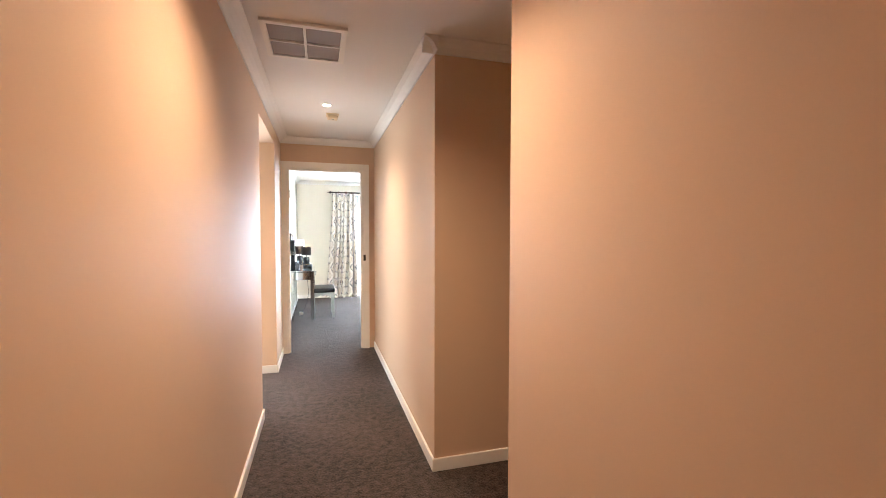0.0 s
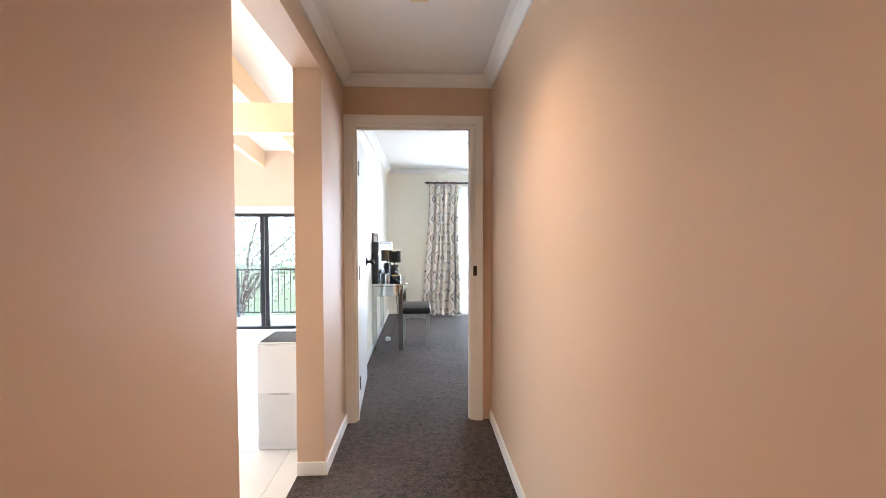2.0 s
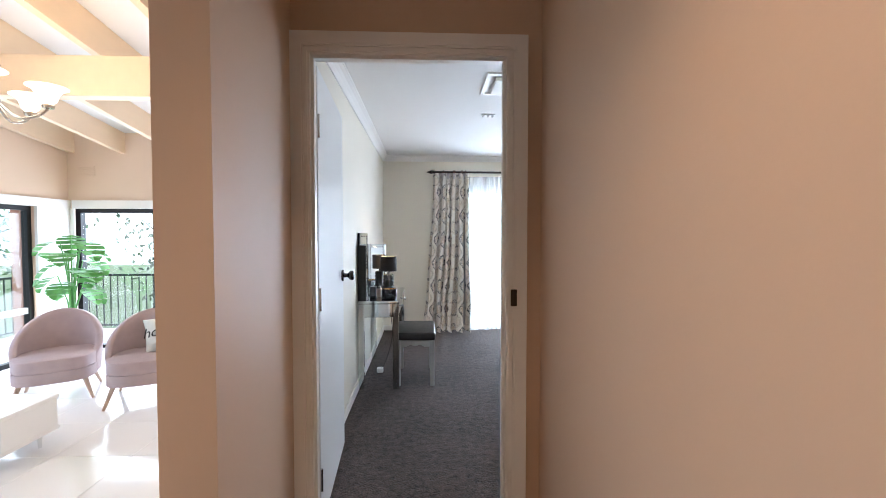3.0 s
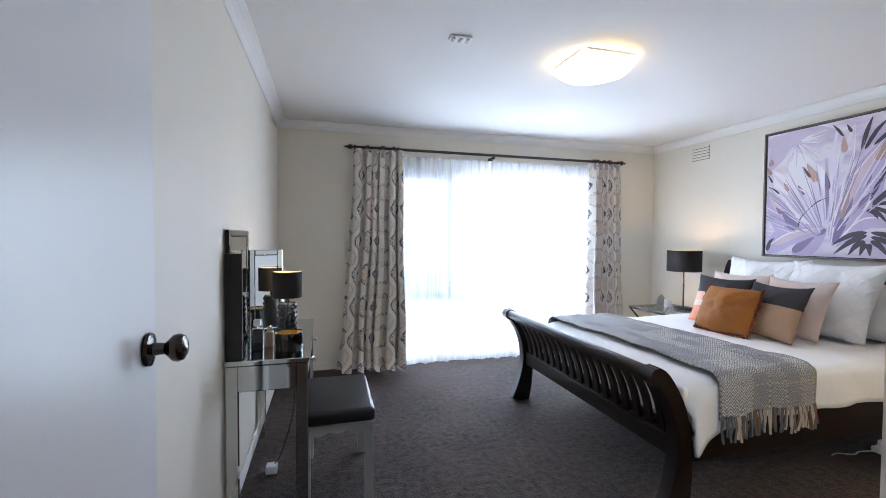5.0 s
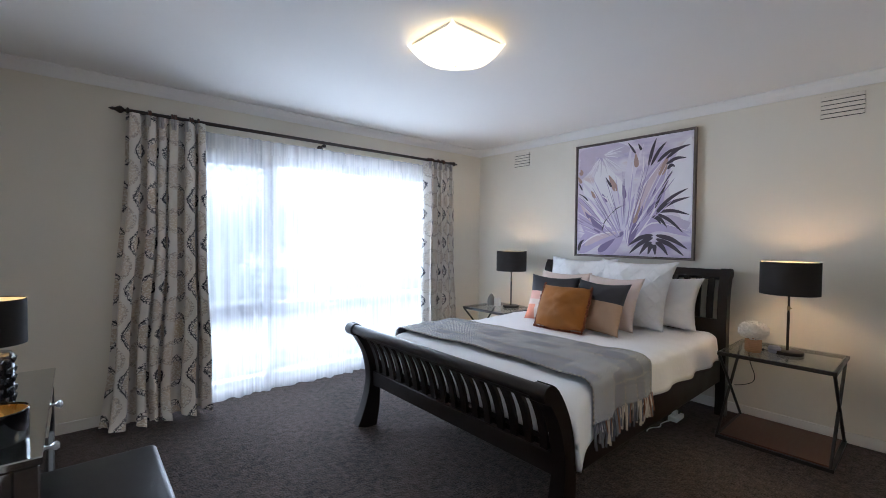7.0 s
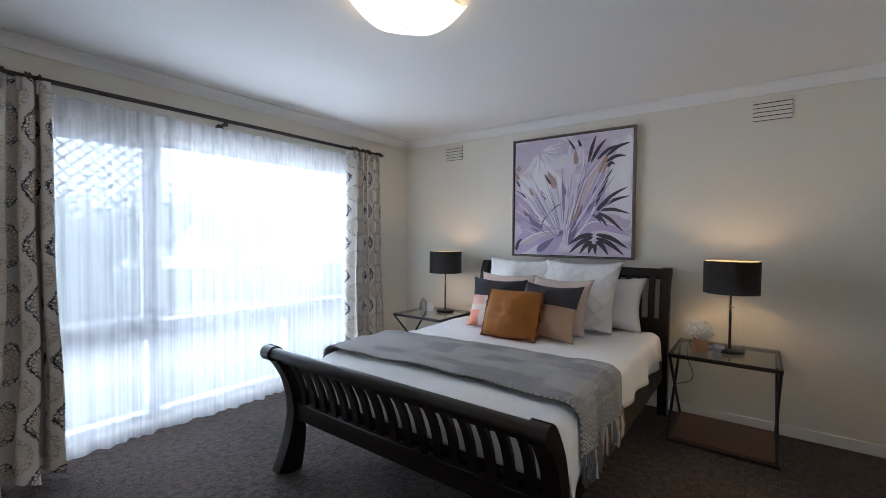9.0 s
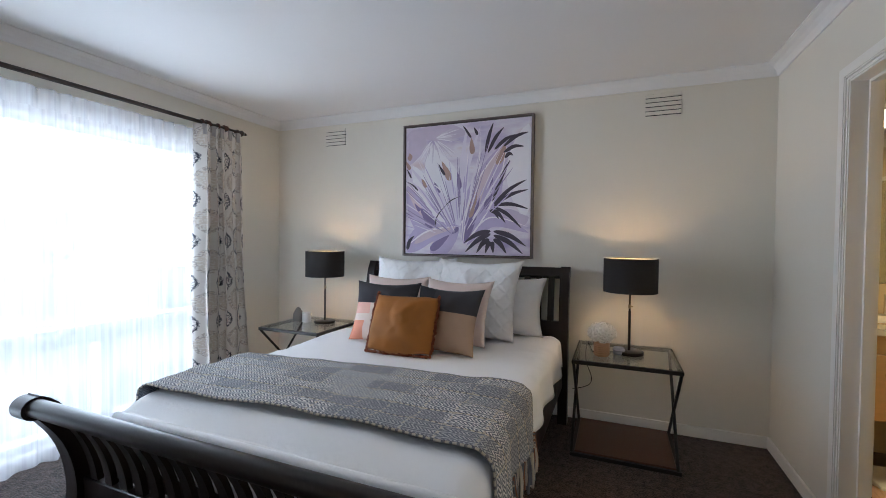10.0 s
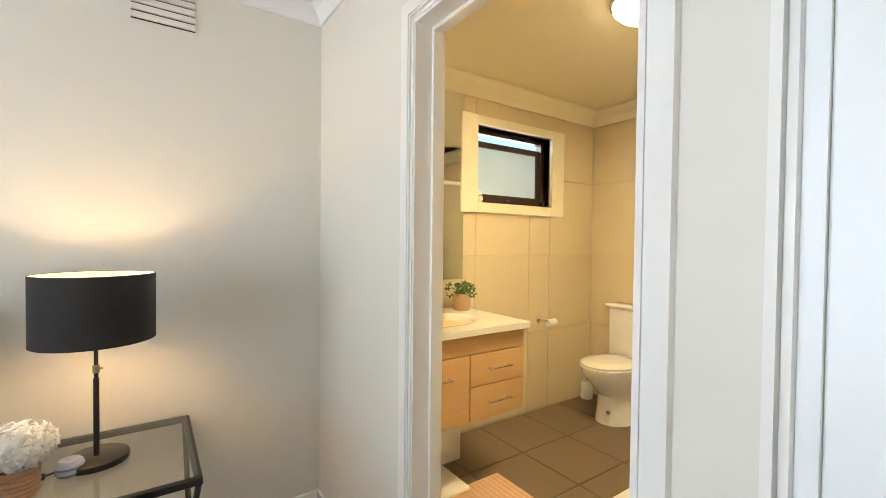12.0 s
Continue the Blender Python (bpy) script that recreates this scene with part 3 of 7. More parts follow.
part("shade", sheet(dish, 24, 24, thick=0.005), M_LAMPGLASS, lt, "glowing curved white glass dish", True)
part("ceiling_plate", rbox(1.82, 7.57, H - 0.014, 2.18, 7.91, H - 0.001, 0.003, 1), M_WHITE, lt, "square white metal ceiling plate")
part("finial", lathe([(0.001, -0.134), (0.005, -0.131), (0.006, -0.124), (0.004, -0.118), (0.003, -0.05)], 16, (2.0, 7.74, H)), M_CHROME, lt, "", True)
bk = thing("alarm_bracket", (1.11, 7.67, H), "small white plastic alarm mounting plate on the ceiling", "mounting plate")
part("plate", rbox(1.05, 7.64, H - 0.010, 1.175, 7.705, H - 0.001, 0.003), M_WHITE, bk)
for k in range(3):
    part("clip", rbox(1.062 + k * 0.042, 7.652, H - 0.020, 1.080 + k * 0.042, 7.693, H - 0.010, 0.003), M_GREY, bk)
cs = thing("ceiling_air_outlet", (1.17, 6.89, H), "square cream ceiling air outlet with a stepped frame", "air outlet")
part("frame", merge(boxes((0.965, 6.675, H - 0.012, 1.375, 6.705, H - 0.001), (0.965, 7.075, H - 0.012, 1.375, 7.105, H - 0.001), (0.965, 6.705, H - 0.012, 0.995, 7.075, H - 0.001), (1.345, 6.705, H - 0.012, 1.375, 7.075, H - 0.001))), M_TRIM, cs)
part("core", rbox(1.03, 6.74, H - 0.03, 1.31, 7.04, H - 0.004, 0.008), M_PLAINVENT, cs)


def wall_vent(y0, y1, z0, z1):
    v = thing("wall_vent", (4.26, (y0 + y1) / 2, z0), "cream slotted plaster wall vent", "wall vent", "vents above the bed")
    part("plate", boxes((4.2585, y0, z0, 4.2595, y1, z1)), M_BLACKMETAL, v)
    n = 5
    st = (z1 - z0) / n
    for k in range(n):
        part("slat", rbox(4.248, y0, z0 + k * st + 0.004, 4.2584, y1, z0 + (k + 1) * st - 0.002, 0.002, 1), M_CREAM, v)


wall_vent(6.283, 6.50, 2.17, 2.317)
wall_vent(8.965, 9.18, 2.16, 2.312)

# ---- window, sheers, rod and drapes ----
win = thing("window_bedroom", (2.25, 9.84, 0.06), "wide white-framed window with a sliding sash and low panes", "window", kind="structure")
M_WINFRAME = plain("window_frame_paint", lin(214, 216, 220), 0.4, var=0.04)
part("frame", boxes((0.95, 9.80, 0.06, 1.0, 9.88, 1.99), (3.50, 9.80, 0.06, 3.55, 9.88, 1.99), (1.0, 9.80, 1.95, 3.50, 9.88, 1.99), (1.0, 9.80, 0.06, 3.50, 9.88, 0.11)), M_WINFRAME, win)
part("transom", rbox(1.0, 9.795, 0.615, 3.50, 9.885, 0.74, 0.004), M_WINFRAME, win)
part("mullion", rbox(1.645, 9.79, 0.74, 1.745, 9.885, 1.95, 0.004), M_WINFRAME, win)
part("low_mullion", rbox(1.66, 9.795, 0.11, 1.73, 9.885, 0.615, 0.004), M_WINFRAME, win)
part("low_mullion", rbox(2.72, 9.795, 0.11, 2.79, 9.885, 0.615, 0.004), M_WINFRAME, win)
part("sash", boxes((1.0, 9.76, 0.74, 1.03, 9.79, 1.95), (1.615, 9.76, 0.74, 1.645, 9.79, 1.95), (1.03, 9.76, 0.74, 1.615, 9.79, 0.78), (1.03, 9.76, 1.91, 1.615, 9.79, 1.95)), M_WINFRAME, win)
for x0, x1, z0, z1 in ((1.0, 1.645, 0.74, 1.95), (1.745, 3.50, 0.74, 1.95), (1.0, 1.66, 0.11, 0.615), (1.73, 2.72, 0.11, 0.615), (2.79, 3.50, 0.11, 0.615)):
    pn = part("pane", boxes((x0, 9.838, z0, x1, 9.842, z1)), M_GLASS, win)
    pn.visible_shadow = False
lat = bmesh.new()
s = 0.075
for k in range(-20, 34):
    for sg in (1, -1):
        pts = []
        a = 1.03 + k * s
        for zz, xx in ((0.78, a if sg > 0 else a + 0.605), (1.91, a + 1.13 if sg > 0 else a + 0.605 - 1.13)):
            pts.append((xx, zz))
        (xa, za), (xb, zb) = pts
        t0, t1 = sorted(((1.03 - xa) / (xb - xa), (1.615 - xa) / (xb - xa)))
        t0, t1 = max(0, t0), min(1, t1)
        if t1 - t0 > 0.01:
            tube(lat, (xa + (xb - xa) * t0, 9.775, za + (zb - za) * t0), (xa + (xb - xa) * t1, 9.775, za + (zb - za) * t1), 0.0055, n=5)
part("security_grille", lat, plain("grille_metal", lin(120, 122, 128), 0.5, 0.3), win, "grey diamond security grille")


def sheer_shape(u, v):
    x = 1.02 + u * 2.50
    a = 0.012 + 0.012 * math.sin(u * 9) ** 2
    gather = 0.5 + 0.5 * math.sin(u * 23 + 1.3)
    y = 9.665 + a * math.sin(u * 2 * math.pi * 27 + 1.5 * math.sin(u * 31)) * (0.6 + 0.4 * gather) - 0.02 * (1 - v) * (0.5 + 0.5 * math.sin(u * 17))
    return (x, y, 0.012 + 0.014 * (1 - v) * math.sin(u * 40) ** 2 + v * 2.12)


shr = thing("sheer_curtain", (2.25, 9.665, 0), "white translucent voile sheer hanging across the window in fine folds", "sheer curtain")
sh = part("voile", sheet(sheer_shape, 260, 6, (5.2, 2.1)), M_SHEER, shr)
part("header_tape", sheet(lambda u, v: (lambda p: (p[0], p[1] - 0.004, p[2]))(sheer_shape(u, 0.945 + 0.055 * v)), 260, 2, (5.2, 0.1)), M_SHEER, shr, "gathered white heading tape")
part("heading", tubes(((0.98, 9.69, 2.125), (3.54, 9.69, 2.125), 0.008)), M_WHITE, shr)

rod = thing("curtain_rod", (2.15, 9.64, 2.19), "dark walnut curtain rod with turned finials and a centre bracket", "curtain rod")
part("pole", tubes(((0.68, 9.64, 2.19), (3.66, 9.64, 2.19), 0.014), n=16), M_RODWOOD, rod, "", True)
for x0, sg in ((0.68, -1), (3.66, 1)):
    fb = lathe([(0.014, 0), (0.022, 0.006), (0.022, 0.014), (0.012, 0.02), (0.010, 0.028), (0.024, 0.045), (0.026, 0.055), (0.014, 0.075), (0.008, 0.085), (0.012, 0.092), (0.004, 0.112), (0.001, 0.116)], 16)
    bmesh.ops.transform(fb, matrix=Matrix.Translation((x0, 9.64, 2.19)) @ Euler((0, radians(90 * sg), 0)).to_matrix().to_4x4(), verts=fb.verts[:])
    part("finial", fb, M_RODWOOD, rod, "turned wooden finial", True)
for x0 in (0.66 + 0.08, 2.115, 3.58):
    part("bracket", tubes(((x0, 9.64, 2.172), (x0, 9.739, 2.150), 0.010), ((x0, 9.725, 2.15), (x0, 9.739, 2.15), 0.028), ((x0, 9.64, 2.17), (x0, 9.64, 2.15), 0.018), n=12), M_RODWOOD, rod)
for x0 in (0.79, 0.80, 0.93, 0.945, 0.955, 1.045, 1.06, 1.10, 3.34, 3.38, 3.40, 3.48, 3.54, 3.56):
    rg = lathe([(0.018, -0.005), (0.029, -0.005), (0.031, 0.0), (0.029, 0.005), (0.018, 0.005), (0.018, -0.005)], 18)
    bmesh.ops.transform(rg, matrix=Matrix.Translation((x0, 9.64, 2.186)) @ Euler((0, radians(90), 0)).to_matrix().to_4x4(), verts=rg.verts[:])
    part("ring", rg, plain("ring_wood", (0.10, 0.035, 0.018), 0.35, var=0.2) if x0 == 0.79 else bpy.data.materials["ring_wood"], rod)


def drape(x0, x1, b0, b1, folds, seed):
    rnd = random.Random(seed)
    ph = [rnd.uniform(0, 6.28) for _ in range(6)]

    def fn(u, v):
        w = 1 - v
        top = x0 + (x1 - x0) * u
        bot = b0 + (b1 - b0) * u
        x = top + (bot - top) * (w ** 1.6)
        uu = u + 0.030 * math.sin(u * 11 + ph[0]) + 0.015 * w * math.sin(u * 7 + ph[1])
        amp = 0.032 + 0.026 * w + 0.014 * math.sin(u * 5 + ph[2])
        a = uu * 2 * math.pi * folds
        y = 9.60 + amp * (math.sin(a) + 0.28 * math.sin(2 * a + ph[3] + 2 * w))
        x += 0.018 * math.sin(2 * a + ph[4]) + 0.014 * w * math.sin(v * 9 + u * 6)
        z = 0.012 + v * 2.155
        if v < 0.08:
            k = (0.08 - v) / 0.08
            y -= 0.11 * k * (0.4 + 0.6 * math.sin(u * 13 + ph[5]) ** 2)
            z = max(0.012 + 0.02 * abs(math.sin(a * 0.5)), z)
        return (x, min(y, 9.66), z)
    return sheet(fn, folds * 12, 34, ((x1 - x0) * 2.6, 2.16))


M_PLEAT = plain("pleat_cloth", lin(176, 170, 168), 0.9, var=0.25, scale=30)
for lab, args in (("heavy grey and cream damask drape puddling on the carpet", (0.66, 1.13, 0.50, 1.15, 6, 3)), ("narrow grey and cream damask drape drawn beside the window", (3.28, 3.66, 3.25, 3.74, 5, 8))):
    cu = thing("drape", ((args[0] + args[1]) / 2, 9.60, 0), lab, "curtain", "bedroom drapes")
    part("cloth", drape(*args), M_DAMASK, cu)
    for k in range(args[4]):
        px = args[0] + (args[1] - args[0]) * (k + 0.5) / args[4]
        part("pinch_pleat", tubes(((px - 0.008, 9.575, 2.09), (px - 0.008, 9.580, 2.165), 0.007, 0.011), ((px + 0.008, 9.575, 2.09), (px + 0.008, 9.580, 2.165), 0.007, 0.011), n=8), M_PLEAT, cu)

# ---- bed ----
bed = thing("bed", (3.0, 7.80, 0), "dark-stained wooden sleigh bed with curved slatted head and foot boards", "bed")


def curved(line, widths, y0, y1):
    """A board bent along a line in x and z, with a thickness at each point."""
    fr_, bk_ = [], []
    n = len(line)
    for i, (x, z) in enumerate(line):
        xa, za = line[max(0, i - 1)]
        xb, zb = line[min(n - 1, i + 1)]
        dx, dz = xb - xa, zb - za
        ln = math.hypot(dx, dz)
        nx, nz = dz / ln, -dx / ln
        w = widths if isinstance(widths, float) else widths[i]
        fr_.append((x + nx * w / 2, z + nz * w / 2))
        bk_.append((x - nx * w / 2, z - nz * w / 2))
    return prism(fr_ + bk_[::-1], "y", y0, y1)


def smooth_line(pts, n):
    """Points along a smooth curve through pts."""
    out = []
    for k in range(n + 1):
        t = k / n * (len(pts) - 1)
        i = min(int(t), len(pts) - 2)
        f = t - i
        p0, p1, p2, p3 = pts[max(0, i - 1)], pts[i], pts[i + 1], pts[min(len(pts) - 1, i + 2)]
        out.append(tuple(0.5 * (2 * b + (c - a) * f + (2 * a - 5 * b + 4 * c - d) * f * f + (3 * b - a - 3 * c + d) * f ** 3) for a, b, c, d in zip(p0, p1, p2, p3)))
    return out


FOOT = smooth_line([(1.925, 0.0), (1.965, 0.14), (1.985, 0.29), (1.975, 0.44), (1.935, 0.57), (1.865, 0.68), (1.82, 0.712)], 18)
FOOTW = [0.15 - 0.075 * min(1, k / 7) for k in range(19)]
for y0, y1 in ((8.535, 8.605), (6.965, 7.035)):
    pb = merge(curved(FOOT, FOOTW, y0, y1), tubes(((1.825, y0 - 0.002, 0.702), (1.825, y1 + 0.002, 0.702), 0.040), n=20))
    part("foot_post", pb, M_DARKWOOD, bed, "", True)
part("foot_top_rail", merge(tubes(((1.828, 7.035, 0.705), (1.828, 8.535, 0.705), 0.031), n=20), curved(FOOT[14:18], 0.036, 7.035, 8.535)), M_DARKWOOD, bed, "", True)
part("foot_low_rail", rounded(curved(FOOT[6:9], 0.034, 7.035, 8.535), 0.004, 1), M_DARKWOOD, bed, "", True)
NS = 17
for k in range(NS):
    yc = 7.035 + (k + 0.7) * 1.50 / (NS + 0.4)
    part("foot_slat", curved(FOOT[8:17], 0.020, yc - 0.020, yc + 0.020), M_DARKWOOD, bed, "", True)
HEAD = smooth_line([(4.13, 0.0), (4.13, 0.35), (4.125, 0.60), (4.13, 0.85), (4.16, 1.02), (4.20, 1.10)], 18)
for y0, y1 in ((8.575, 8.64), (6.975, 7.04)):
    part("head_post", merge(curved(HEAD, 0.075, y0, y1), tubes(((4.195, y0 - 0.002, 1.08), (4.195, y1 + 0.002, 1.08), 0.038), n=18)), M_DARKWOOD, bed, "", True)
part("head_top_rail", merge(curved(HEAD[15:19], 0.045, 7.04, 8.575)), M_DARKWOOD, bed, "", True)
part("head_low_rail", curved(HEAD[7:10], 0.034, 7.04, 8.575), M_DARKWOOD, bed, "", True)
for k in range(NS):
    yc = 7.04 + (k + 0.7) * 1.535 / (NS + 0.4)
    part("head_slat", curved(HEAD[9:17], 0.020, yc - 0.022, yc + 0.022), M_DARKWOOD, bed, "", True)
for y0 in (7.01, 8.56):
    part("side_rail", rbox(2.0, y0, 0.26, 4.11, y0 + 0.03, 0.44, 0.004), M_DARKWOOD, bed)
part("slat_base", boxes((2.045, 7.045, 0.36, 4.10, 8.555, 0.39)), M_DARKWOOD, bed)
for y0 in (7.45, 8.15):
    part("centre_leg", rbox(2.95, y0, 0, 3.01, y0 + 0.05, 0.36, 0.004), M_DARKWOOD, bed)
mt = thing("mattress", (3.0, 7.80, 0.392), "white mattress on the wooden bed base", "mattress")
part("core", rbox(2.06, 7.055, 0.392, 4.08, 8.545, 0.585, 0.04, 3), M_COTTON, mt, "", True)


def cover(u, v, top, lo, hi, drop, x0, x1, lift=0.0, seed=0.0):
    """Cloth laid over the bed: hangs at one side, crosses the top, hangs at the other."""
    x = x0 + (x1 - x0) * u
    width = hi - lo
    total = width + 2 * drop
    s_ = v * total
    r = 0.06
    nz = noise.noise(Vector((x * 2.2 + seed, v * 3.5, 3.1)))
    fz = noise.noise(Vector((x * 7 + seed, v * 9, 1.7)))
    if s_ < drop:
        y, z = lo - 0.006, top - (drop - s_)
    elif s_ > drop + width:
        y, z = hi + 0.006, top - (s_ - drop - width)
    else:
        y, z = lo + (s_ - drop), top
    e = min(abs(s_ - drop), abs(s_ - drop - width))
    if e < r:
        c = (r - e) / r
        z -= 0.022 * c * c
        y += (0.014 if y < (lo + hi) / 2 else -0.014) * c * c
    hang = max(0.0, (top - z) / max(drop, 0.01))
    y += (-1 if y < (lo + hi) / 2 else 1) * (0.010 + 0.030 * hang * (0.5 + 0.5 * math.sin(x * 17 + seed + 2 * nz)) + 0.012 * hang)
    z += lift + 0.010 * nz * (1 - hang) + 0.007 * fz * (1 - hang) + 0.004 * noise.noise(Vector((x * 16 + seed, v * 26, 4.4))) + 0.030 * nz * hang
    return (x, y, z)


dv = thing("duvet", (3.0, 7.80, 0.59), "rumpled white duvet spread over the bed and hanging down its sides", "duvet")


def duvet_shape(u, v):
    x, y, z = cover(u, v, 0.635, 7.035, 8.565, 0.20 + 0.03 * max(0.0, 1 - u / 0.3), 2.055, 4.02)
    if u < 0.10:
        k = (0.10 - u) / 0.10
        z -= 0.10 * k * k if 0.635 - z < 0.1 else 0.06 * k
        if y < 7.05:
            y -= 0.03 * k
            z -= 0.02 * k
    return (x, y, z)


part("cloth", sheet(duvet_shape, 90, 70, (2.1, 2.1), thick=0.022), M_LINEN, dv)
part("end_fold", rounded(boxes((2.062, 7.06, 0.42, 2.10, 8.54, 0.60)), 0.018, 3), M_LINEN, dv, "", True)

th = thing("throw_blanket", (2.5, 7.8, 0.64), "grey and cream woven throw with tassel fringe across the bed", "throw blanket")


def throw_shape(u, v):
    sk = 2.22 + 0.03 * math.sin(v * 5) + (0.60 + 0.04 * math.sin(v * 4 + 1)) * u + 0.03 * (v - 0.5)
    x2, y2, z2 = cover((sk - 1.985) / 2.035, v, 0.635, 7.035, 8.565, 0.205, 1.985, 4.02, 0.036)
    z2 += 0.010 * noise.noise(Vector((u * 6, v * 10, 5))) + 0.012 * max(0.0, noise.noise(Vector((u * 2.5 + v * 3, v * 7, 8)))) + 0.02 * max(0.0, math.sin(u * 9 + v * 5)) * max(0.0, v - 0.55)
    return (sk, y2 + (-0.016 if v < 0.2 else 0.016 if v > 0.8 else 0), z2)


part("cloth", sheet(throw_shape, 44, 90, (0.62, 1.95), thick=0.006), M_THROW, th)
rnd = random.Random(5)
for k in range(58):
    u = (k + 0.5) / 58
    x, y, z = throw_shape(u, 0.0)
    bm = bmesh.new()
    p = Vector((x, y - 0.003, z + 0.012))
    ln = rnd.uniform(0.09, 0.13)
    q = p + Vector((rnd.uniform(-0.012, 0.012), rnd.uniform(-0.012, 0.006), -ln * 0.5))
    r_ = q + Vector((rnd.uniform(-0.014, 0.014), rnd.uniform(-0.006, 0.006), -ln * 0.5))
    tube(bm, p, q, 0.0035, 0.0045, 6)
    tube(bm, q, r_, 0.0045, 0.006, 6)
    part("tassel", bm, [plain("tassel_grey", lin(120, 122, 128), 0.9), plain("tassel_cream", lin(206, 196, 178), 0.9), plain("tassel_rust", lin(150, 110, 92), 0.9)][0] if k == 0 else bpy.data.materials[rnd.choice(("tassel_grey", "tassel_grey", "tassel_cream", "tassel_rust"))], th)


def cushion(w, h, t, n=26, split=None, soft=0.0):
    """A stuffed square cushion standing in x and z, thickness along y. split(u, v) gives a material index."""
    bm = bmesh.new()
    for side in (1, -1):
        vs = []
        for j in range(n + 1):
            row = []
            for i in range(n + 1):
                u, v = i / n * 2 - 1, j / n * 2 - 1
                px = u * (1 - 0.11 * (1 - v * v)) * w / 2
                pz = v * (1 - (0.13 if v > 0 else 0.05) * (1 - u * u)) * h / 2
                px, pz = px * (1 - soft * u * u * v * v), pz * (1 - 0.8 * soft * u * u * v * v + 0.5 * soft * noise.noise(Vector((u * 2.2, v * 1.5, 6.3))))
                d = max(0.0, (1 - abs(u) ** 2.6) * (1 - abs(v) ** 2.6)) ** 0.62
                wr = (0.16 * noise.noise(Vector((u * 1.8 + w * 9, v * 1.8 + side, h * 7 + t))) + 0.07 * noise.noise(Vector((u * 6 + h * 5, v * 4 + side, w * 7)))) * d
                row.append(bm.verts.new((px, side * (t / 2 * d * (1 + 0.15 * v * -1) + 0.002) + wr * t, pz)))
            vs.append(row)
        for j in range(n):
            for i in range(n):
                q = (vs[j][i], vs[j][i + 1], vs[j + 1][i + 1], vs[j + 1][i])
                f = bm.faces.new(q if side < 0 else q[::-1])
                f.smooth = True
                if split:
                    f.material_index = split((i + 0.5) / n, (j + 0.5) / n)
    bmesh.ops.remove_doubles(bm, verts=bm.verts[:], dist=0.005)
    return bm


def put_cushion(name, label, w, h, t, base, top_x, mats, turn=0, split=None, group="", soft=0.0):
    """Base: x, y, z of the middle of the lower edge; it leans back so that its upper edge is at top_x."""
    lean = math.degrees(math.atan2(top_x - base[0], h))
    m = Matrix.Translation(base) @ Euler((0, 0, radians(-90 + turn))).to_matrix().to_4x4() @ Euler((radians(-lean), 0, 0)).to_matrix().to_4x4() @ Matrix.Translation((0, 0, h / 2))
    bm = cushion(w, h, t, split=split, soft=soft)
    bmesh.ops.transform(bm, matrix=m, verts=bm.verts[:])
    ob = thing(name, base, label, "cushion" if "cushion" in name else "pillow", group)
    part("cover", bm, mats, ob)
    return ob, m


Z = 0.655
put_cushion("pillow", "plain white cotton sleeping pillow against the headboard", 0.68, 0.42, 0.16, (3.93, 7.46, Z - 0.01), 4.07, M_COTTON, -2, group="white pillows")
put_cushion("pillow", "plain white cotton sleeping pillow against the headboard", 0.68, 0.42, 0.16, (3.93, 8.10, Z - 0.01), 4.07, M_COTTON, 2, group="white pillows")


def quilted():
    """White cotton with raised crossing cords in diamonds."""
    m, nt, bs = material("quilted_white_cotton")
    tc, mp = nt.nodes.new("ShaderNodeTexCoord"), nt.nodes.new("ShaderNodeMapping")
    mp.inputs["Rotation"].default_value = (radians(45), 0, 0)
    nt.links.new(tc.outputs["Object"], mp.inputs[0])
    top = nt.nodes.new("ShaderNodeMath")
    top.operation = "MAXIMUM"
    for k, d in enumerate(("Y", "Z")):
        w = nt.nodes.new("ShaderNodeTexWave")
        w.bands_direction = d
        w.inputs["Scale"].default_value, w.inputs["Distortion"].default_value, w.inputs["Detail Scale"].default_value = 4.2, 1.6, 3.0
        p = nt.nodes.new("ShaderNodeMath")
        p.operation, p.inputs[1].default_value = "POWER", 5.0
        nt.links.new(mp.outputs[0], w.inputs["Vector"])
        nt.links.new(w.outputs["Fac"], p.inputs[0])
        nt.links.new(p.outputs[0], top.inputs[k])
    bp = nt.nodes.new("ShaderNodeBump")
    bp.inputs["Strength"].default_value, bp.inputs["Distance"].default_value = 0.4, 0.008
    nt.links.new(top.outputs[0], bp.inputs["Height"])
    nt.links.new(bp.outputs[0], bs.inputs["Normal"])
    bs.inputs["Base Color"].default_value = (*lin(240, 239, 238), 1)
    bs.inputs["Roughness"].default_value = 0.9
    return m


M_EURO = quilted()
put_cushion("pillow", "large square white textured European pillow", 0.66, 0.57, 0.19, (3.72, 7.60, Z - 0.01), 3.97, M_EURO, -4, group="white pillows")
put_cushion("pillow", "large square white textured European pillow", 0.66, 0.56, 0.19, (3.78, 8.09, Z - 0.01), 3.99, M_EURO, 3, group="white pillows")
put_cushion("cushion", "blush pink linen cushion", 0.48, 0.43, 0.14, (3.50, 7.64, Z - 0.01), 3.68, M_BLUSH, -4, group="blush cushions")
put_cushion("cushion", "blush pink linen cushion", 0.48, 0.43, 0.14, (3.54, 8.09, Z - 0.01), 3.70, M_BLUSH, 4, group="blush cushions")


def patch_right(u, v):
    return 0 if v > 0.58 and u > 0.32 else 2 if v > 0.58 else 1


def patch_left(u, v):
    return 0 if v > 0.60 else 2 if u < 0.22 and 0.0 < v < 0.30 else 3 if u < 0.30 and v > 0.42 else 1


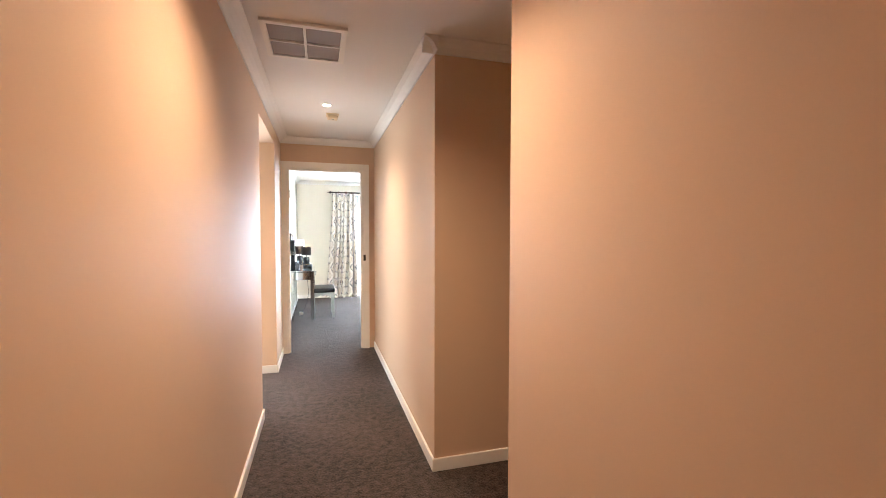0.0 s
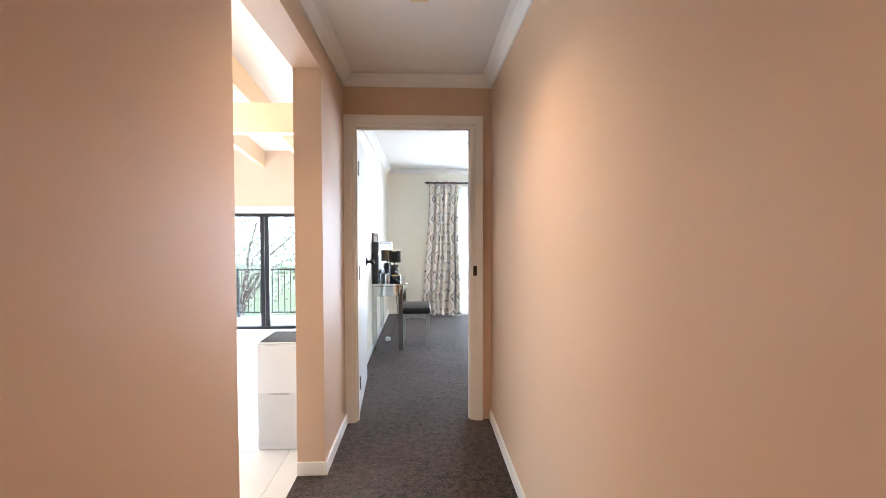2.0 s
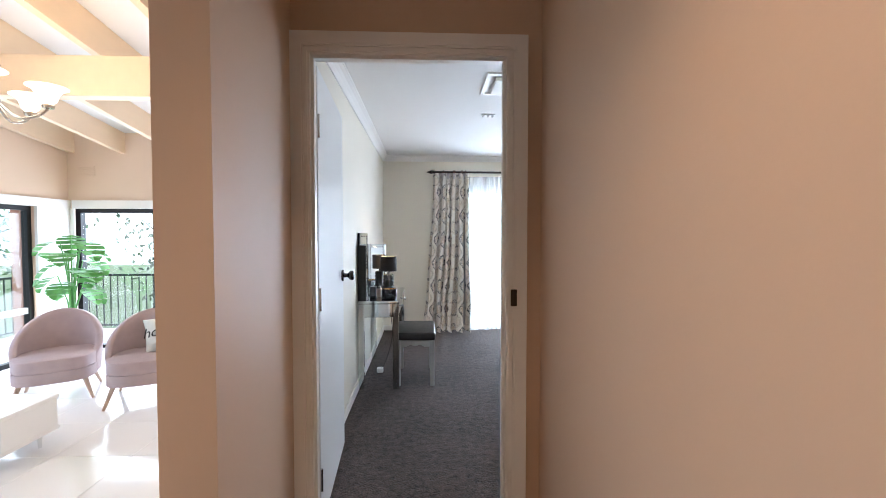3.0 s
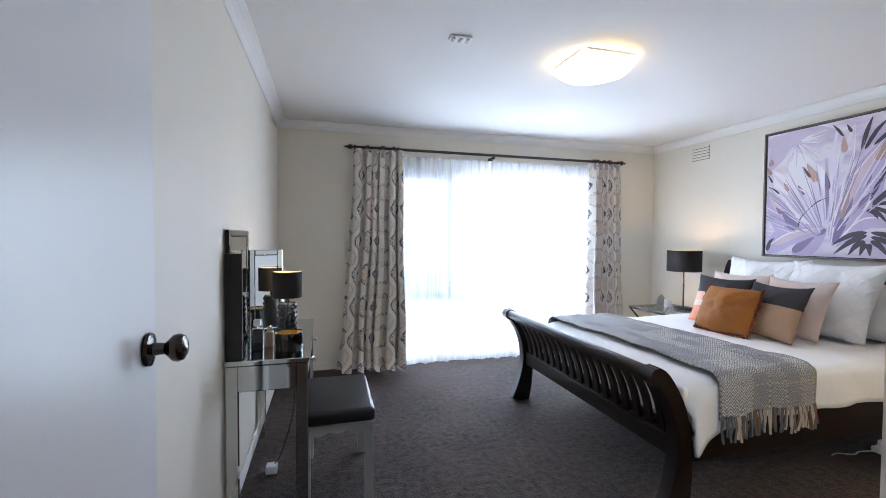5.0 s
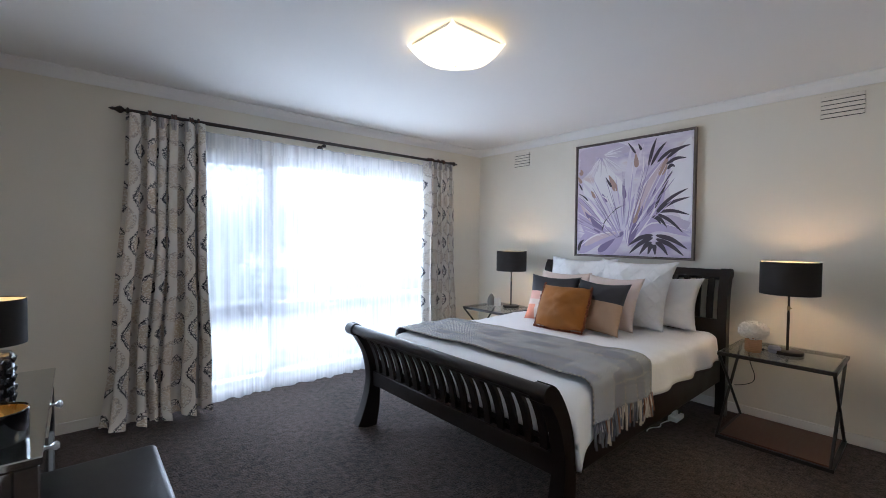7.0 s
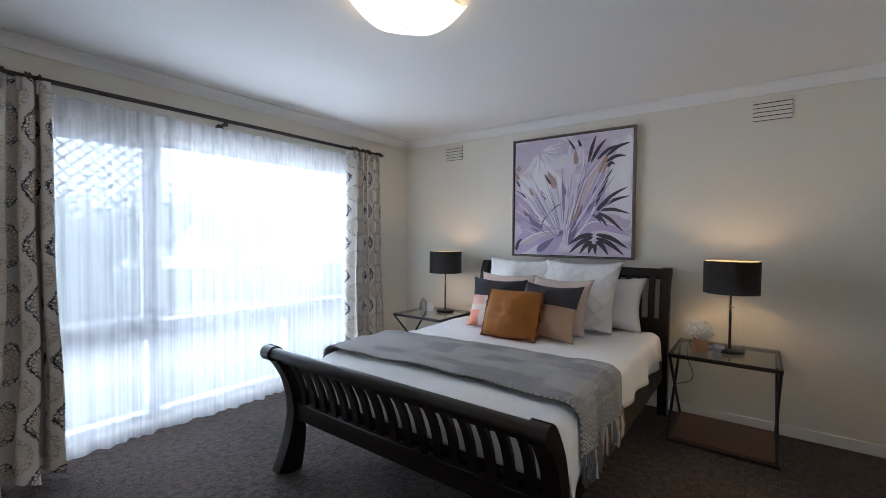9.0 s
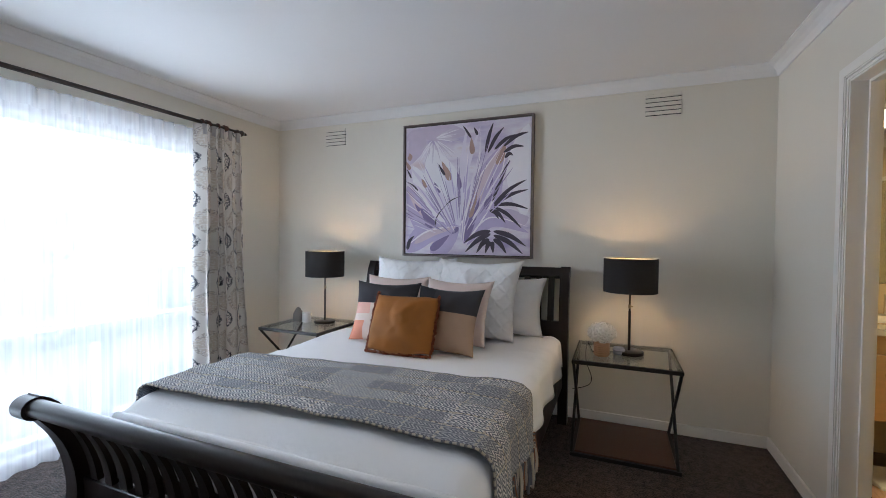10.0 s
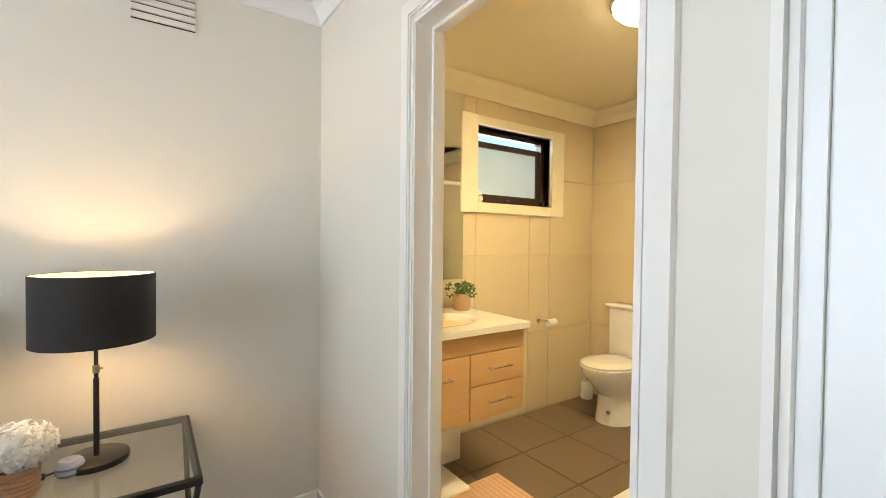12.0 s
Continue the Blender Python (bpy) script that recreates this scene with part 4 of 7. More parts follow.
M_DARKER = plain("graphite_cloth", lin(42, 42, 46), 0.9, var=0.15, scale=12, bump=0.2, bscale=200)
put_cushion("cushion", "colour-block cushion in charcoal and tan cloth", 0.46, 0.40, 0.14, (3.29, 7.63, Z - 0.01), 3.46, [M_CHARCOAL, M_TAN, M_DARKER], -8, patch_right, "colour-block cushions")
put_cushion("cushion", "colour-block cushion in charcoal, blush and coral cloth", 0.46, 0.40, 0.14, (3.36, 8.06, Z - 0.01), 3.50, [M_CHARCOAL, plain("pale_cloth", lin(226, 206, 192), 0.9, bump=0.2, bscale=200), M_CORAL, plain("pink_cloth", lin(228, 178, 160), 0.9, bump=0.2, bscale=200)], 5, patch_left, "colour-block cushions")
gold, gm = put_cushion("cushion", "ochre velvet cushion with a rust pompom fringe", 0.45, 0.37, 0.20, (3.14, 7.82, Z - 0.01), 3.31, M_GOLD, 3, soft=0.13)
rnd = random.Random(2)
fr2 = bmesh.new()
for k in range(150):
    s_ = k / 150 * 4
    e, f = int(s_), s_ - int(s_)
    a = (-1 + 2 * f) * 0.205
    cx, cz = ((a, -0.180), (0.200, a * 0.9), (-a, 0.18), (-0.200, -a * 0.9))[e]
    cx, cz = cx * (1.02 - 0.03 * abs(2 * f - 1) ** 3), cz * (1.01 - 0.02 * abs(2 * f - 1) ** 3)
    if e == 2:
        continue
    vv = bmesh.ops.create_icosphere(fr2, subdivisions=1, radius=rnd.uniform(0.007, 0.013))["verts"]
    bmesh.ops.translate(fr2, vec=gm @ Vector((cx + rnd.uniform(-.003, .003), rnd.uniform(-.006, .006), cz)), verts=vv)
part("fringe", fr2, M_FRINGE, gold, "rust brown pompom fringe")

# ---- painting ----
pic = thing("painting", (4.235, 7.80, 1.168), "large square painting of lilac tropical leaves in a grey-brown frame", "painting")
PY, PZ, PS = 8.352, 2.262, 1.095


def canvas_material():
    m, nt, bs = material("painted_canvas")
    tc = nt.nodes.new("ShaderNodeTexCoord")
    n1, n2 = nt.nodes.new("ShaderNodeTexNoise"), nt.nodes.new("ShaderNodeTexNoise")
    mp = nt.nodes.new("ShaderNodeMapping")
    mp.inputs["Rotation"].default_value, mp.inputs["Scale"].default_value = (radians(40), 0, 0), (1, 1, 3)
    nt.links.new(tc.outputs["Object"], mp.inputs[0])
    nt.links.new(mp.outputs[0], n1.inputs["Vector"])
    nt.links.new(mp.outputs[0], n2.inputs["Vector"])
    n1.inputs["Scale"].default_value, n1.inputs["Detail"].default_value = 3.2, 6
    n2.inputs["Scale"].default_value, n2.inputs["Detail"].default_value = 26, 4
    r = nt.nodes.new("ShaderNodeValToRGB")
    cols = ((0.30, lin(186, 172, 204)), (0.46, lin(218, 206, 222)), (0.58, lin(232, 226, 234)), (0.72, lin(222, 204, 206)))
    for k, (p_, c) in enumerate(cols):
        e = r.color_ramp.elements[k] if k < 2 else r.color_ramp.elements.new(p_)
        e.position, e.color = p_, (*c, 1)
    nt.links.new(n1.outputs["Fac"], r.inputs[0])
    nt.links.new(r.outputs[0], bs.inputs["Base Color"])
    bs.inputs["Roughness"].default_value = 0.6
    bp = nt.nodes.new("ShaderNodeBump")
    bp.inputs["Strength"].default_value, bp.inputs["Distance"].default_value = 0.4, 0.004
    nt.links.new(n2.outputs["Fac"], bp.inputs["Height"])
    nt.links.new(bp.outputs[0], bs.inputs["Normal"])
    return m


part("canvas", boxes((4.226, PY - PS + 0.02, PZ - PS + 0.02, 4.240, PY - 0.02, PZ - 0.02)), canvas_material(), pic, "lilac and white painted canvas")
part("backing", boxes((4.241, PY - PS + 0.01, PZ - PS + 0.01, 4.2595, PY - 0.01, PZ - 0.01)), M_DARKWOOD, pic)
part("shadow_gap", boxes((4.232, PY - PS + 0.014, PZ - PS + 0.014, 4.2405, PY - PS + 0.0195, PZ - 0.014), (4.232, PY - 0.0195, PZ - PS + 0.014, 4.2405, PY - 0.014, PZ - 0.014)), M_DARKWOOD, pic)
for r in ((PY - PS, PZ - PS, PY - PS + 0.013, PZ), (PY - 0.013, PZ - PS, PY, PZ), (PY - PS + 0.013, PZ - 0.013, PY - 0.013, PZ), (PY - PS + 0.013, PZ - PS, PY - 0.013, PZ - PS + 0.013)):
    part("frame_bar", boxes((4.212, r[0], r[1], 4.2594, r[2], r[3])), M_FRAMEWOOD, pic)


def stroke(bm, pts, width, level, taper=0.5):
    """A flat brush-stroke leaf through picture points (0..1 from the upper left)."""
    line = smooth_line(pts, 14)
    lo, hi = [], []
    for i, (a, b) in enumerate(line):
        a0, b0 = line[max(0, i - 1)]
        a1, b1 = line[min(14, i + 1)]
        dx, dz = a1 - a0, b1 - b0
        ln = math.hypot(dx, dz) or 1
        t = i / 14
        w = width * math.sin(math.pi * min(0.999, max(0.001, t ** taper))) * 0.5 + 0.0008
        lo.append((a - dz / ln * w, b + dx / ln * w))
        hi.append((a + dz / ln * w, b - dx / ln * w))

    def at(p):
        return bm.verts.new((4.226 - level, PY - 0.02 - min(0.998, max(0.002, p[0])) * (PS - 0.04), PZ - 0.02 - min(0.998, max(0.002, p[1])) * (PS - 0.04)))
    va, vb = [at(p) for p in lo], [at(p) for p in hi]
    for i in range(14):
        try:
            bm.faces.new((va[i], va[i + 1], vb[i + 1], vb[i]))
        except ValueError:
            pass


def strokes(name, colour, rows, level, var=0.12):
    bm = bmesh.new()
    for k, (w, tp, *pts) in enumerate(rows):
        stroke(bm, pts, w, level + k * 0.00003, tp)
    ob = part(name, bm, plain(name + "_paint", colour, 0.6, var=var, scale=9, bump=0.2, bscale=60), pic)
    ob["kind"] = "stuff"


strokes("white_wash", lin(240, 236, 240), [(0.30, .9, (.50, .80), (.34, .48), (.20, .16)), (0.22, .9, (.98, .05), (.93, .40), (.96, .72)), (0.20, .9, (.46, .85), (.22, .58), (.06, .30))], 0.0004, 0.05)
strokes("mauve_wash", lin(206, 192, 210), [(0.16, .9, (.02, .04), (.10, .12), (.02, .30)), (0.14, .9, (.10, .05), (.30, .05), (.52, .08)), (0.12, .9, (.80, .66), (.90, .74), (.99, .72))], 0.0007, 0.10)
strokes("pale_petals", lin(228, 220, 232), [(w, .8, (.46, .84), ((.46 + ex) / 2 + bx, (.84 + ey) / 2), (ex, ey)) for w, ex, ey, bx in ((.075, .31, .29, .03), (.070, .44, .34, .02), (.075, .555, .13, -.04), (.05, .515, .01, -.02), (.05, .62, .04, -.05), (.05, .14, .42, .04), (.045, .01, .40, .03), (.045, .01, .28, .02), (.05, .25, .45, .03), (.05, .17, .55, .02))], 0.0010, 0.08)
strokes("lilac_leaves", lin(196, 180, 210), [(0.20, .85, (.50, .92), (.63, .52), (.825, .16)), (0.17, .85, (.02, .99), (.18, .84), (.47, .785)), (0.19, .8, (.24, .84), (.13, .70), (.01, .46)), (0.14, .8, (.22, .99), (.34, .92), (.46, .80)), (0.09, .8, (.52, .90), (.72, .745), (.99, .83)), (0.06, .8, (.52, .93), (.72, .66), (.80, .40))], 0.0014, 0.16)
strokes("pink_leaf_shading", lin(216, 196, 204), [(0.075, .8, (.55, .78), (.62, .50), (.80, .19)), (0.06, .8, (.08, .92), (.24, .83), (.44, .79)), (0.05, .7, (.16, .70), (.09, .60), (.02, .50))], 0.0018)
strokes("mauve_shadows", lin(134, 118, 158), [(0.055, .7, (.505, .90), (.57, .72), (.62, .56)), (0.085, .7, (.23, .80), (.20, .72), (.13, .64)), (0.06, .7, (.22, .97), (.29, .92), (.38, .85)), (0.035, .6, (.46, .50), (.455, .44), (.44, .37)), (0.04, .6, (.66, .66), (.70, .54), (.72, .40)), (0.03, .6, (.30, .52), (.27, .48), (.25, .44)), (0.03, .6, (.45, .79), (.43, .82), (.40, .84)), (0.03, .6, (.13, .66), (.11, .64), (.08, .60))], 0.0022)
strokes("tan_leaves", lin(182, 150, 140), [(0.05, .6, (.385, .43), (.35, .36), (.31, .28)), (0.04, .6, (.56, .24), (.555, .18), (.55, .12)), (0.055, .6, (.75, .33), (.79, .25), (.81, .18)), (0.05, .6, (.545, .72), (.575, .58), (.60, .50)), (0.03, .6, (.04, .33), (.02, .30), (.00, .26)), (0.03, .6, (.18, .48), (.16, .44), (.14, .41)), (0.04, .6, (.02, .25), (.04, .23), (.03, .20))], 0.0026)
strokes("light_edges", lin(242, 234, 238), [(0.012, .8, (.49, .92), (.56, .52), (.81, .16)), (0.012, .8, (.52, .92), (.74, .56), (.83, .17)), (0.010, .8, (.48, .88), (.50, .6), (.53, .16)), (0.012, .8, (.03, .93), (.2, .82), (.46, .78)), (0.010, .7, (.36, .78), (.20, .60), (.03, .42)), (0.010, .7, (.40, .70), (.30, .5), (.16, .43)), (0.010, .7, (.46, .80), (.60, .42), (.62, .08)), (0.010, .7, (.52, .90), (.70, .72), (.99, .79))], 0.0030)
dark = []
for ex, ey, bx, by in ((.90, .12, .73, .22), (.98, .11, .80, .20), (.80, .06, .68, .24), (.95, .21, .80, .245), (.85, .30, .72, .60), (.97, .45, .73, .62), (.985, .52, .73, .63), (.985, .66, .73, .63), (.94, .80, .73, .64), (.82, .76, .71, .66), (.77, .73, .70, .67), (.87, .27, .81, .285),
                       (.50, .91, .71, .82), (.51, .98, .71, .84), (.60, .985, .70, .88), (.67, .985, .71, .90), (.73, .985, .715, .90), (.83, .985, .73, .88), (.95, .985, .73, .85), (.975, .93, .73, .82), (.72, .02, .66, .24)):
    mx, my = (ex + bx) / 2, (ey + by) / 2 - 0.022
    dark.append((0.036 if by > .8 else 0.026, .75, (bx, by), (mx, my), (ex, ey)))
dark += [(0.016, .6, (.55, .12), (.51, .06), (.48, .02)), (0.02, .6, (.60, .10), (.585, .07), (.57, .04)), (0.02, .6, (.34, .39), (.31, .345), (.285, .30)), (0.014, .6, (.05, .40), (.03, .36), (.01, .33)), (0.03, .6, (.02, .97), (.04, .90), (.08, .86)), (0.008, .6, (.26, .78), (.28, .70), (.35, .62)), (0.007, .6, (.35, .62), (.40, .58), (.47, .555)), (0.012, .6, (.11, .50), (.07, .46), (.02, .43))]
strokes("dark_fronds", lin(72, 62, 74), dark, 0.0032, 0.25)

rnd = random.Random(21)


def fan(n, a0, a1, w0, w1):
    """Fine streaks spreading from the foot of the painted plant."""
    rows = []
    for k in range(n):
        a = radians(rnd.uniform(a0, a1))
        r0, r1 = rnd.uniform(0.08, 0.45), rnd.uniform(0.12, 0.4)
        bend = rnd.uniform(-0.05, 0.05)
        p = [(0.47 + math.cos(a) * r + bend * (r - r0), 0.90 - math.sin(a) * r) for r in (r0, r0 + r1 / 2, r0 + r1)]
        rows.append((rnd.uniform(w0, w1), 0.7, *p))
    return rows


burst = []
for k in range(46):
    a = radians(rnd.uniform(-35, 150))
    r0, r1 = rnd.uniform(0.02, 0.07), rnd.uniform(0.10, 0.24)
    burst.append((rnd.uniform(0.004, 0.009), 0.7, *[(0.24 + math.cos(a) * r, 0.10 + math.sin(a) * r * 0.8 + 0.4 * (r - r0) ** 2) for r in (r0, (r0 + r1) / 2, r1)]))
strokes("fine_feather_lines", lin(214, 205, 216), burst[:23], 0.0034)
strokes("fine_white_feather_lines", lin(238, 233, 239), burst[23:], 0.0036)
strokes("fine_pale_brushwork", lin(234, 226, 234), fan(30, 50, 165, 0.004, 0.012), 0.0028)
strokes("fine_mauve_brushwork", lin(158, 142, 176), fan(30, 50, 165, 0.003, 0.008), 0.0033)
strokes("fine_lilac_brushwork", lin(200, 184, 214), fan(26, 40, 170, 0.004, 0.012), 0.0038)

# ---- bedside tables and lamps ----


def side_table(x0, x1, y0, y1, lab):
    zt = 0.585
    ob = thing("bedside_table", ((x0 + x1) / 2, (y0 + y1) / 2, 0), lab, "side table", "glass bedside tables")
    b = 0.011
    part("top_frame", merge(*[rounded(boxes(r), 0.002, 1) for r in ((x0, y0, zt - 0.022, x0 + 0.022, y1, zt), (x1 - 0.022, y0, zt - 0.022, x1, y1, zt), (x0 + 0.022, y0, zt - 0.022, x1 - 0.022, y0 + 0.022, zt), (x0 + 0.022, y1 - 0.022, zt - 0.022, x1 - 0.022, y1, zt))]), M_BLACKMETAL, ob)
    g = part("glass_top", rbox(x0 + 0.012, y0 + 0.012, zt + 0.001, x1 - 0.012, y1 - 0.012, zt + 0.008, 0.002, 1), glass("table_glass", (0.94, 0.96, 0.95)) if "table_glass" not in bpy.data.materials else bpy.data.materials["table_glass"], ob, "clear glass top")
    for yy in (y0 + 0.011, y1 - 0.011):
        part("leg", tubes(((x0 + 0.011, yy, zt - 0.02), (x1 - 0.011, yy - 0.0, 0.012), b * 0.85), n=10), M_BLACKMETAL, ob)
        part("leg", tubes(((x1 - 0.011, yy + 0.006, zt - 0.02), (x0 + 0.011, yy + 0.006, 0.012), b * 0.85), n=10), M_BLACKMETAL, ob)
    part("base_frame", merge(*[rounded(boxes(r), 0.002, 1) for r in ((x0, y0, 0, x0 + 0.022, y1, 0.022), (x1 - 0.022, y0, 0, x1, y1, 0.022), (x0 + 0.022, y0, 0, x1 - 0.022, y0 + 0.022, 0.022), (x0 + 0.022, y1 - 0.022, 0, x1 - 0.022, y1, 0.022))]), M_BLACKMETAL, ob)
    part("shelf", rbox(x0 + 0.022, y0 + 0.023, 0.012, x1 - 0.022, y1 - 0.023, 0.030, 0.003, 1), M_SHELFWOOD, ob, "red-brown wooden lower shelf")
    return ob


side_table(3.665, 4.225, 6.31, 6.91, "black metal bedside table with crossed legs and glass top")
side_table(3.60, 4.16, 8.75, 9.335, "black metal bedside table with glass top beside the drape")


def bedside_lamp(x, y):
    z = 0.594
    ob = thing("table_lamp", (x, y, z), "lit table lamp with black linen drum shade and slim stem", "table lamp", "bedside lamps")
    part("base", lathe([(0.001, 0), (0.086, 0), (0.088, 0.006), (0.086, 0.018), (0.080, 0.021), (0.001, 0.021)], 40, (x, y, z)), M_BLACKMETAL, ob, "", True)
    part("stem", tubes(((x, y, z + 0.02), (x, y, z + 0.27), 0.008), ((x, y, z + 0.27), (x, y, z + 0.50), 0.006)), M_BLACKMETAL, ob)
    part("joint", merge(tubes(((x, y - 0.018, z + 0.300), (x, y + 0.008, z + 0.300), 0.004)), lathe([(0.001, 0.010), (0.009, 0.012), (0.010, 0.036), (0.001, 0.040)], 16, (x, y, z + 0.275))), M_BRASS, ob, "brass height joint", True)
    s0, s1, r = z + 0.392, z + 0.606, 0.160
    part("shade", lathe([(r, s0 - z), (r, s1 - z), (r - 0.003, s1 - z), (r - 0.003, s0 - z), (r, s0 - z)], 56, (x, y, z)), [M_SHADE], ob, "black linen drum shade", True)
    part("lining", lathe([(r - 0.0035, s0 - z + 0.002), (r - 0.0035, s1 - z - 0.002), (r - 0.005, s1 - z - 0.002), (r - 0.005, s0 - z + 0.002), (r - 0.0035, s0 - z + 0.002)], 56, (x, y, z)), M_SHADEIN, ob, "cream shade lining", True)
    part("spider", tubes(((x - r + 0.005, y, s1 - 0.03), (x + r - 0.005, y, s1 - 0.03), 0.002), ((x, y - r + 0.005, s1 - 0.03), (x, y + r - 0.005, s1 - 0.03), 0.002), n=6), M_BLACKMETAL, ob)
    part("bulb", lathe([(0.001, 0.535), (0.018, 0.53), (0.028, 0.505), (0.026, 0.485), (0.014, 0.46), (0.013, 0.44)], 20, (x, y, z)), glow("bulb_glass", (1, 0.8, 0.5), 14) if "bulb_glass" not in bpy.data.materials else bpy.data.materials["bulb_glass"], ob, "lit bulb", True).visible_shadow = False
    return ob


near_lamp = bedside_lamp(3.942, 6.585)
bedside_lamp(3.95, 8.95)


def cord(name, pts, r, lab, mat, parent):
    cu = bpy.data.curves.new(name, "CURVE")
    cu.dimensions, cu.bevel_depth, cu.bevel_resolution = "3D", r, 2
    sp = cu.splines.new("NURBS")
    sp.points.add(len(pts) - 1)
    for p, co in zip(sp.points, pts):
        p.co = (*co, 1)
    sp.use_endpoint_u, sp.order_u = True, 3
    me = bpy.data.meshes.new_from_object(bpy.data.objects.new("tmp_cord", cu))
    me.materials.clear()
    me.materials.append(mat)
    ob = new(name, me)
    ob.parent = parent
    ob.matrix_parent_inverse = parent.matrix_basis.inverted()
    ob["label"] = lab
    return ob


cord("lamp_cord", [(3.93, 6.66, 0.598), (3.88, 6.74, 0.60), (3.86, 6.80, 0.597), (4.0, 6.82, 0.600), (4.23, 6.85, 0.598), (4.238, 6.87, 0.45), (4.21, 6.80, 0.30), (4.22, 6.88, 0.24), (4.24, 6.95, 0.22)], 0.003, "black cord over the glass", M_CORD, near_lamp)
sw = thing("cord_switch", (3.90, 6.715, 0.594), "small black inline cord switch on the glass", "cord switch")
part("body", rbox(3.885, 6.70, 0.594, 3.91, 6.75, 0.608, 0.004), M_CORD, sw)

# flowers in a pot
fl = thing("flower_pot", (3.82, 6.745, 0.594), "white hydrangea blooms in a small woven tan pot", "flowers")
part("pot", lathe([(0.001, 0), (0.042, 0), (0.046, 0.04), (0.047, 0.085), (0.043, 0.085), (0.042, 0.02), (0.001, 0.02)], 30, (3.82, 6.745, 0.594)), M_CANEPOT, fl, "ribbed woven tan pot", True)
for k in range(6):
    part("band", lathe([(0.0465, 0.010 + k * 0.012), (0.0485, 0.013 + k * 0.012), (0.0465, 0.017 + k * 0.012)], 30, (3.82, 6.745, 0.594)), M_CANEPOT, fl, "", True)
rnd = random.Random(4)
pet = bmesh.new()
for k in range(950):
    d = Vector((rnd.gauss(0, 1), rnd.gauss(0, 1), rnd.gauss(0.25, 0.9))).normalized()
    c = Vector((3.82, 6.745, 0.735)) + Vector((d.x * 0.082, d.y * 0.082, d.z * 0.062)) * rnd.uniform(0.72, 1.05)
    t_ = d.orthogonal().normalized()
    s_ = d.cross(t_)
    a = rnd.uniform(0, 6.28)
    e1, e2 = t_ * math.cos(a) + s_ * math.sin(a), s_ * math.cos(a) - t_ * math.sin(a)
    r = rnd.uniform(0.008, 0.014)
    vs = [pet.verts.new(c + e1 * r * math.cos(q) + e2 * r * math.sin(q) + d * 0.005 * math.cos(2 * q)) for q in [i * math.pi / 3 for i in range(6)]]
    pet.faces.new(vs)
part("bloom", pet, M_PETAL, fl, "white hydrangea petals")
part("stems", tubes(((3.82, 6.745, 0.61), (3.80, 6.76, 0.70), 0.004), ((3.82, 6.74, 0.61), (3.84, 6.73, 0.70), 0.004), n=6), plain("stem_green", (0.06, 0.12, 0.03), 0.6), fl)
tw = thing("trinket_jar", (3.895, 6.645, 0.594), "small pale grey ridged trinket jar", "jar")
part("body", lathe([(0.001, 0), (0.030, 0), (0.036, 0.010), (0.033, 0.020), (0.037, 0.028), (0.033, 0.038), (0.026, 0.045), (0.001, 0.047)], 28, (3.895, 6.645, 0.594)), plain("marbled_grey", lin(150, 156, 176), 0.5, var=0.35, scale=30, stretch=(1, 1, 9)), tw, "", True)
cd = thing("candle", (3.90, 9.10, 0.594), "white candle in a white glass holder", "candle")
part("holder", lathe([(0.001, 0), (0.036, 0), (0.038, 0.004), (0.038, 0.082), (0.034, 0.082), (0.034, 0.06), (0.001, 0.06)], 28, (3.90, 9.10, 0.594)), M_CANDLE, cd, "", True)
stn = thing("stone_ornament", (3.90, 9.19, 0.594), "grey teardrop stone ornament on the glass table", "ornament")
part("body", lathe([(0.001, 0), (0.036, 0.002), (0.044, 0.03), (0.042, 0.06), (0.030, 0.09), (0.014, 0.115), (0.001, 0.124)], 22, (3.90, 9.19, 0.594)), M_STONE, stn, "", True)

# power board under the bed
pbd = thing("power_board", (3.76, 7.20, 0), "white power board with a plug on the carpet under the bed", "power board")
part("body", rbox(3.69, 7.16, 0.0, 3.83, 7.225, 0.035, 0.006), M_WHITE, pbd)
part("plug", rbox(3.72, 7.175, 0.036, 3.76, 7.21, 0.075, 0.006), M_WHITE, pbd)
part("plug", rbox(3.78, 7.178, 0.036, 3.81, 7.208, 0.066, 0.006), M_CORD, pbd, "black plug")
cord("power_cord", [(3.69, 7.19, 0.015), (3.60, 7.24, 0.006), (3.52, 7.20, 0.006), (3.44, 7.26, 0.006), (3.38, 7.24, 0.006)], 0.004, "white cord lying on the carpet", M_WHITE, pbd)

# ---- dressing table ----
VX0, VX1, VY0, VY1, VZ = -0.034, 0.315, 7.455, 8.40, 0.765
van = thing("dressing_table", (0.15, 7.93, 0), "mirrored glass dressing table with square legs and crystal knobs", "dressing table")
M_MIRRORDK = plain("silver_mirror_glass", (0.62, 0.64, 0.62), 0.05, 1.0, var=0.02, rvar=0.02)
M_EDGE = plain("silver_edge", (0.72, 0.72, 0.70), 0.22, 1.0, var=0.05)
part("top", rbox(VX0 - 0.004, VY0 - 0.006, VZ - 0.022, VX1 + 0.006, VY1 + 0.006, VZ, 0.003, 1), M_MIRRORDK, van, "dark mirrored glass top")
part("side_apron", rbox(VX0 + 0.05, VY0, VZ - 0.14, VX1 - 0.05, VY0 + 0.02, VZ - 0.024, 0.003, 1), M_MIRRORDK, van)
part("side_apron", rbox(VX0 + 0.05, VY1 - 0.02, VZ - 0.14, VX1 - 0.05, VY1, VZ - 0.024, 0.003, 1), M_MIRRORDK, van)
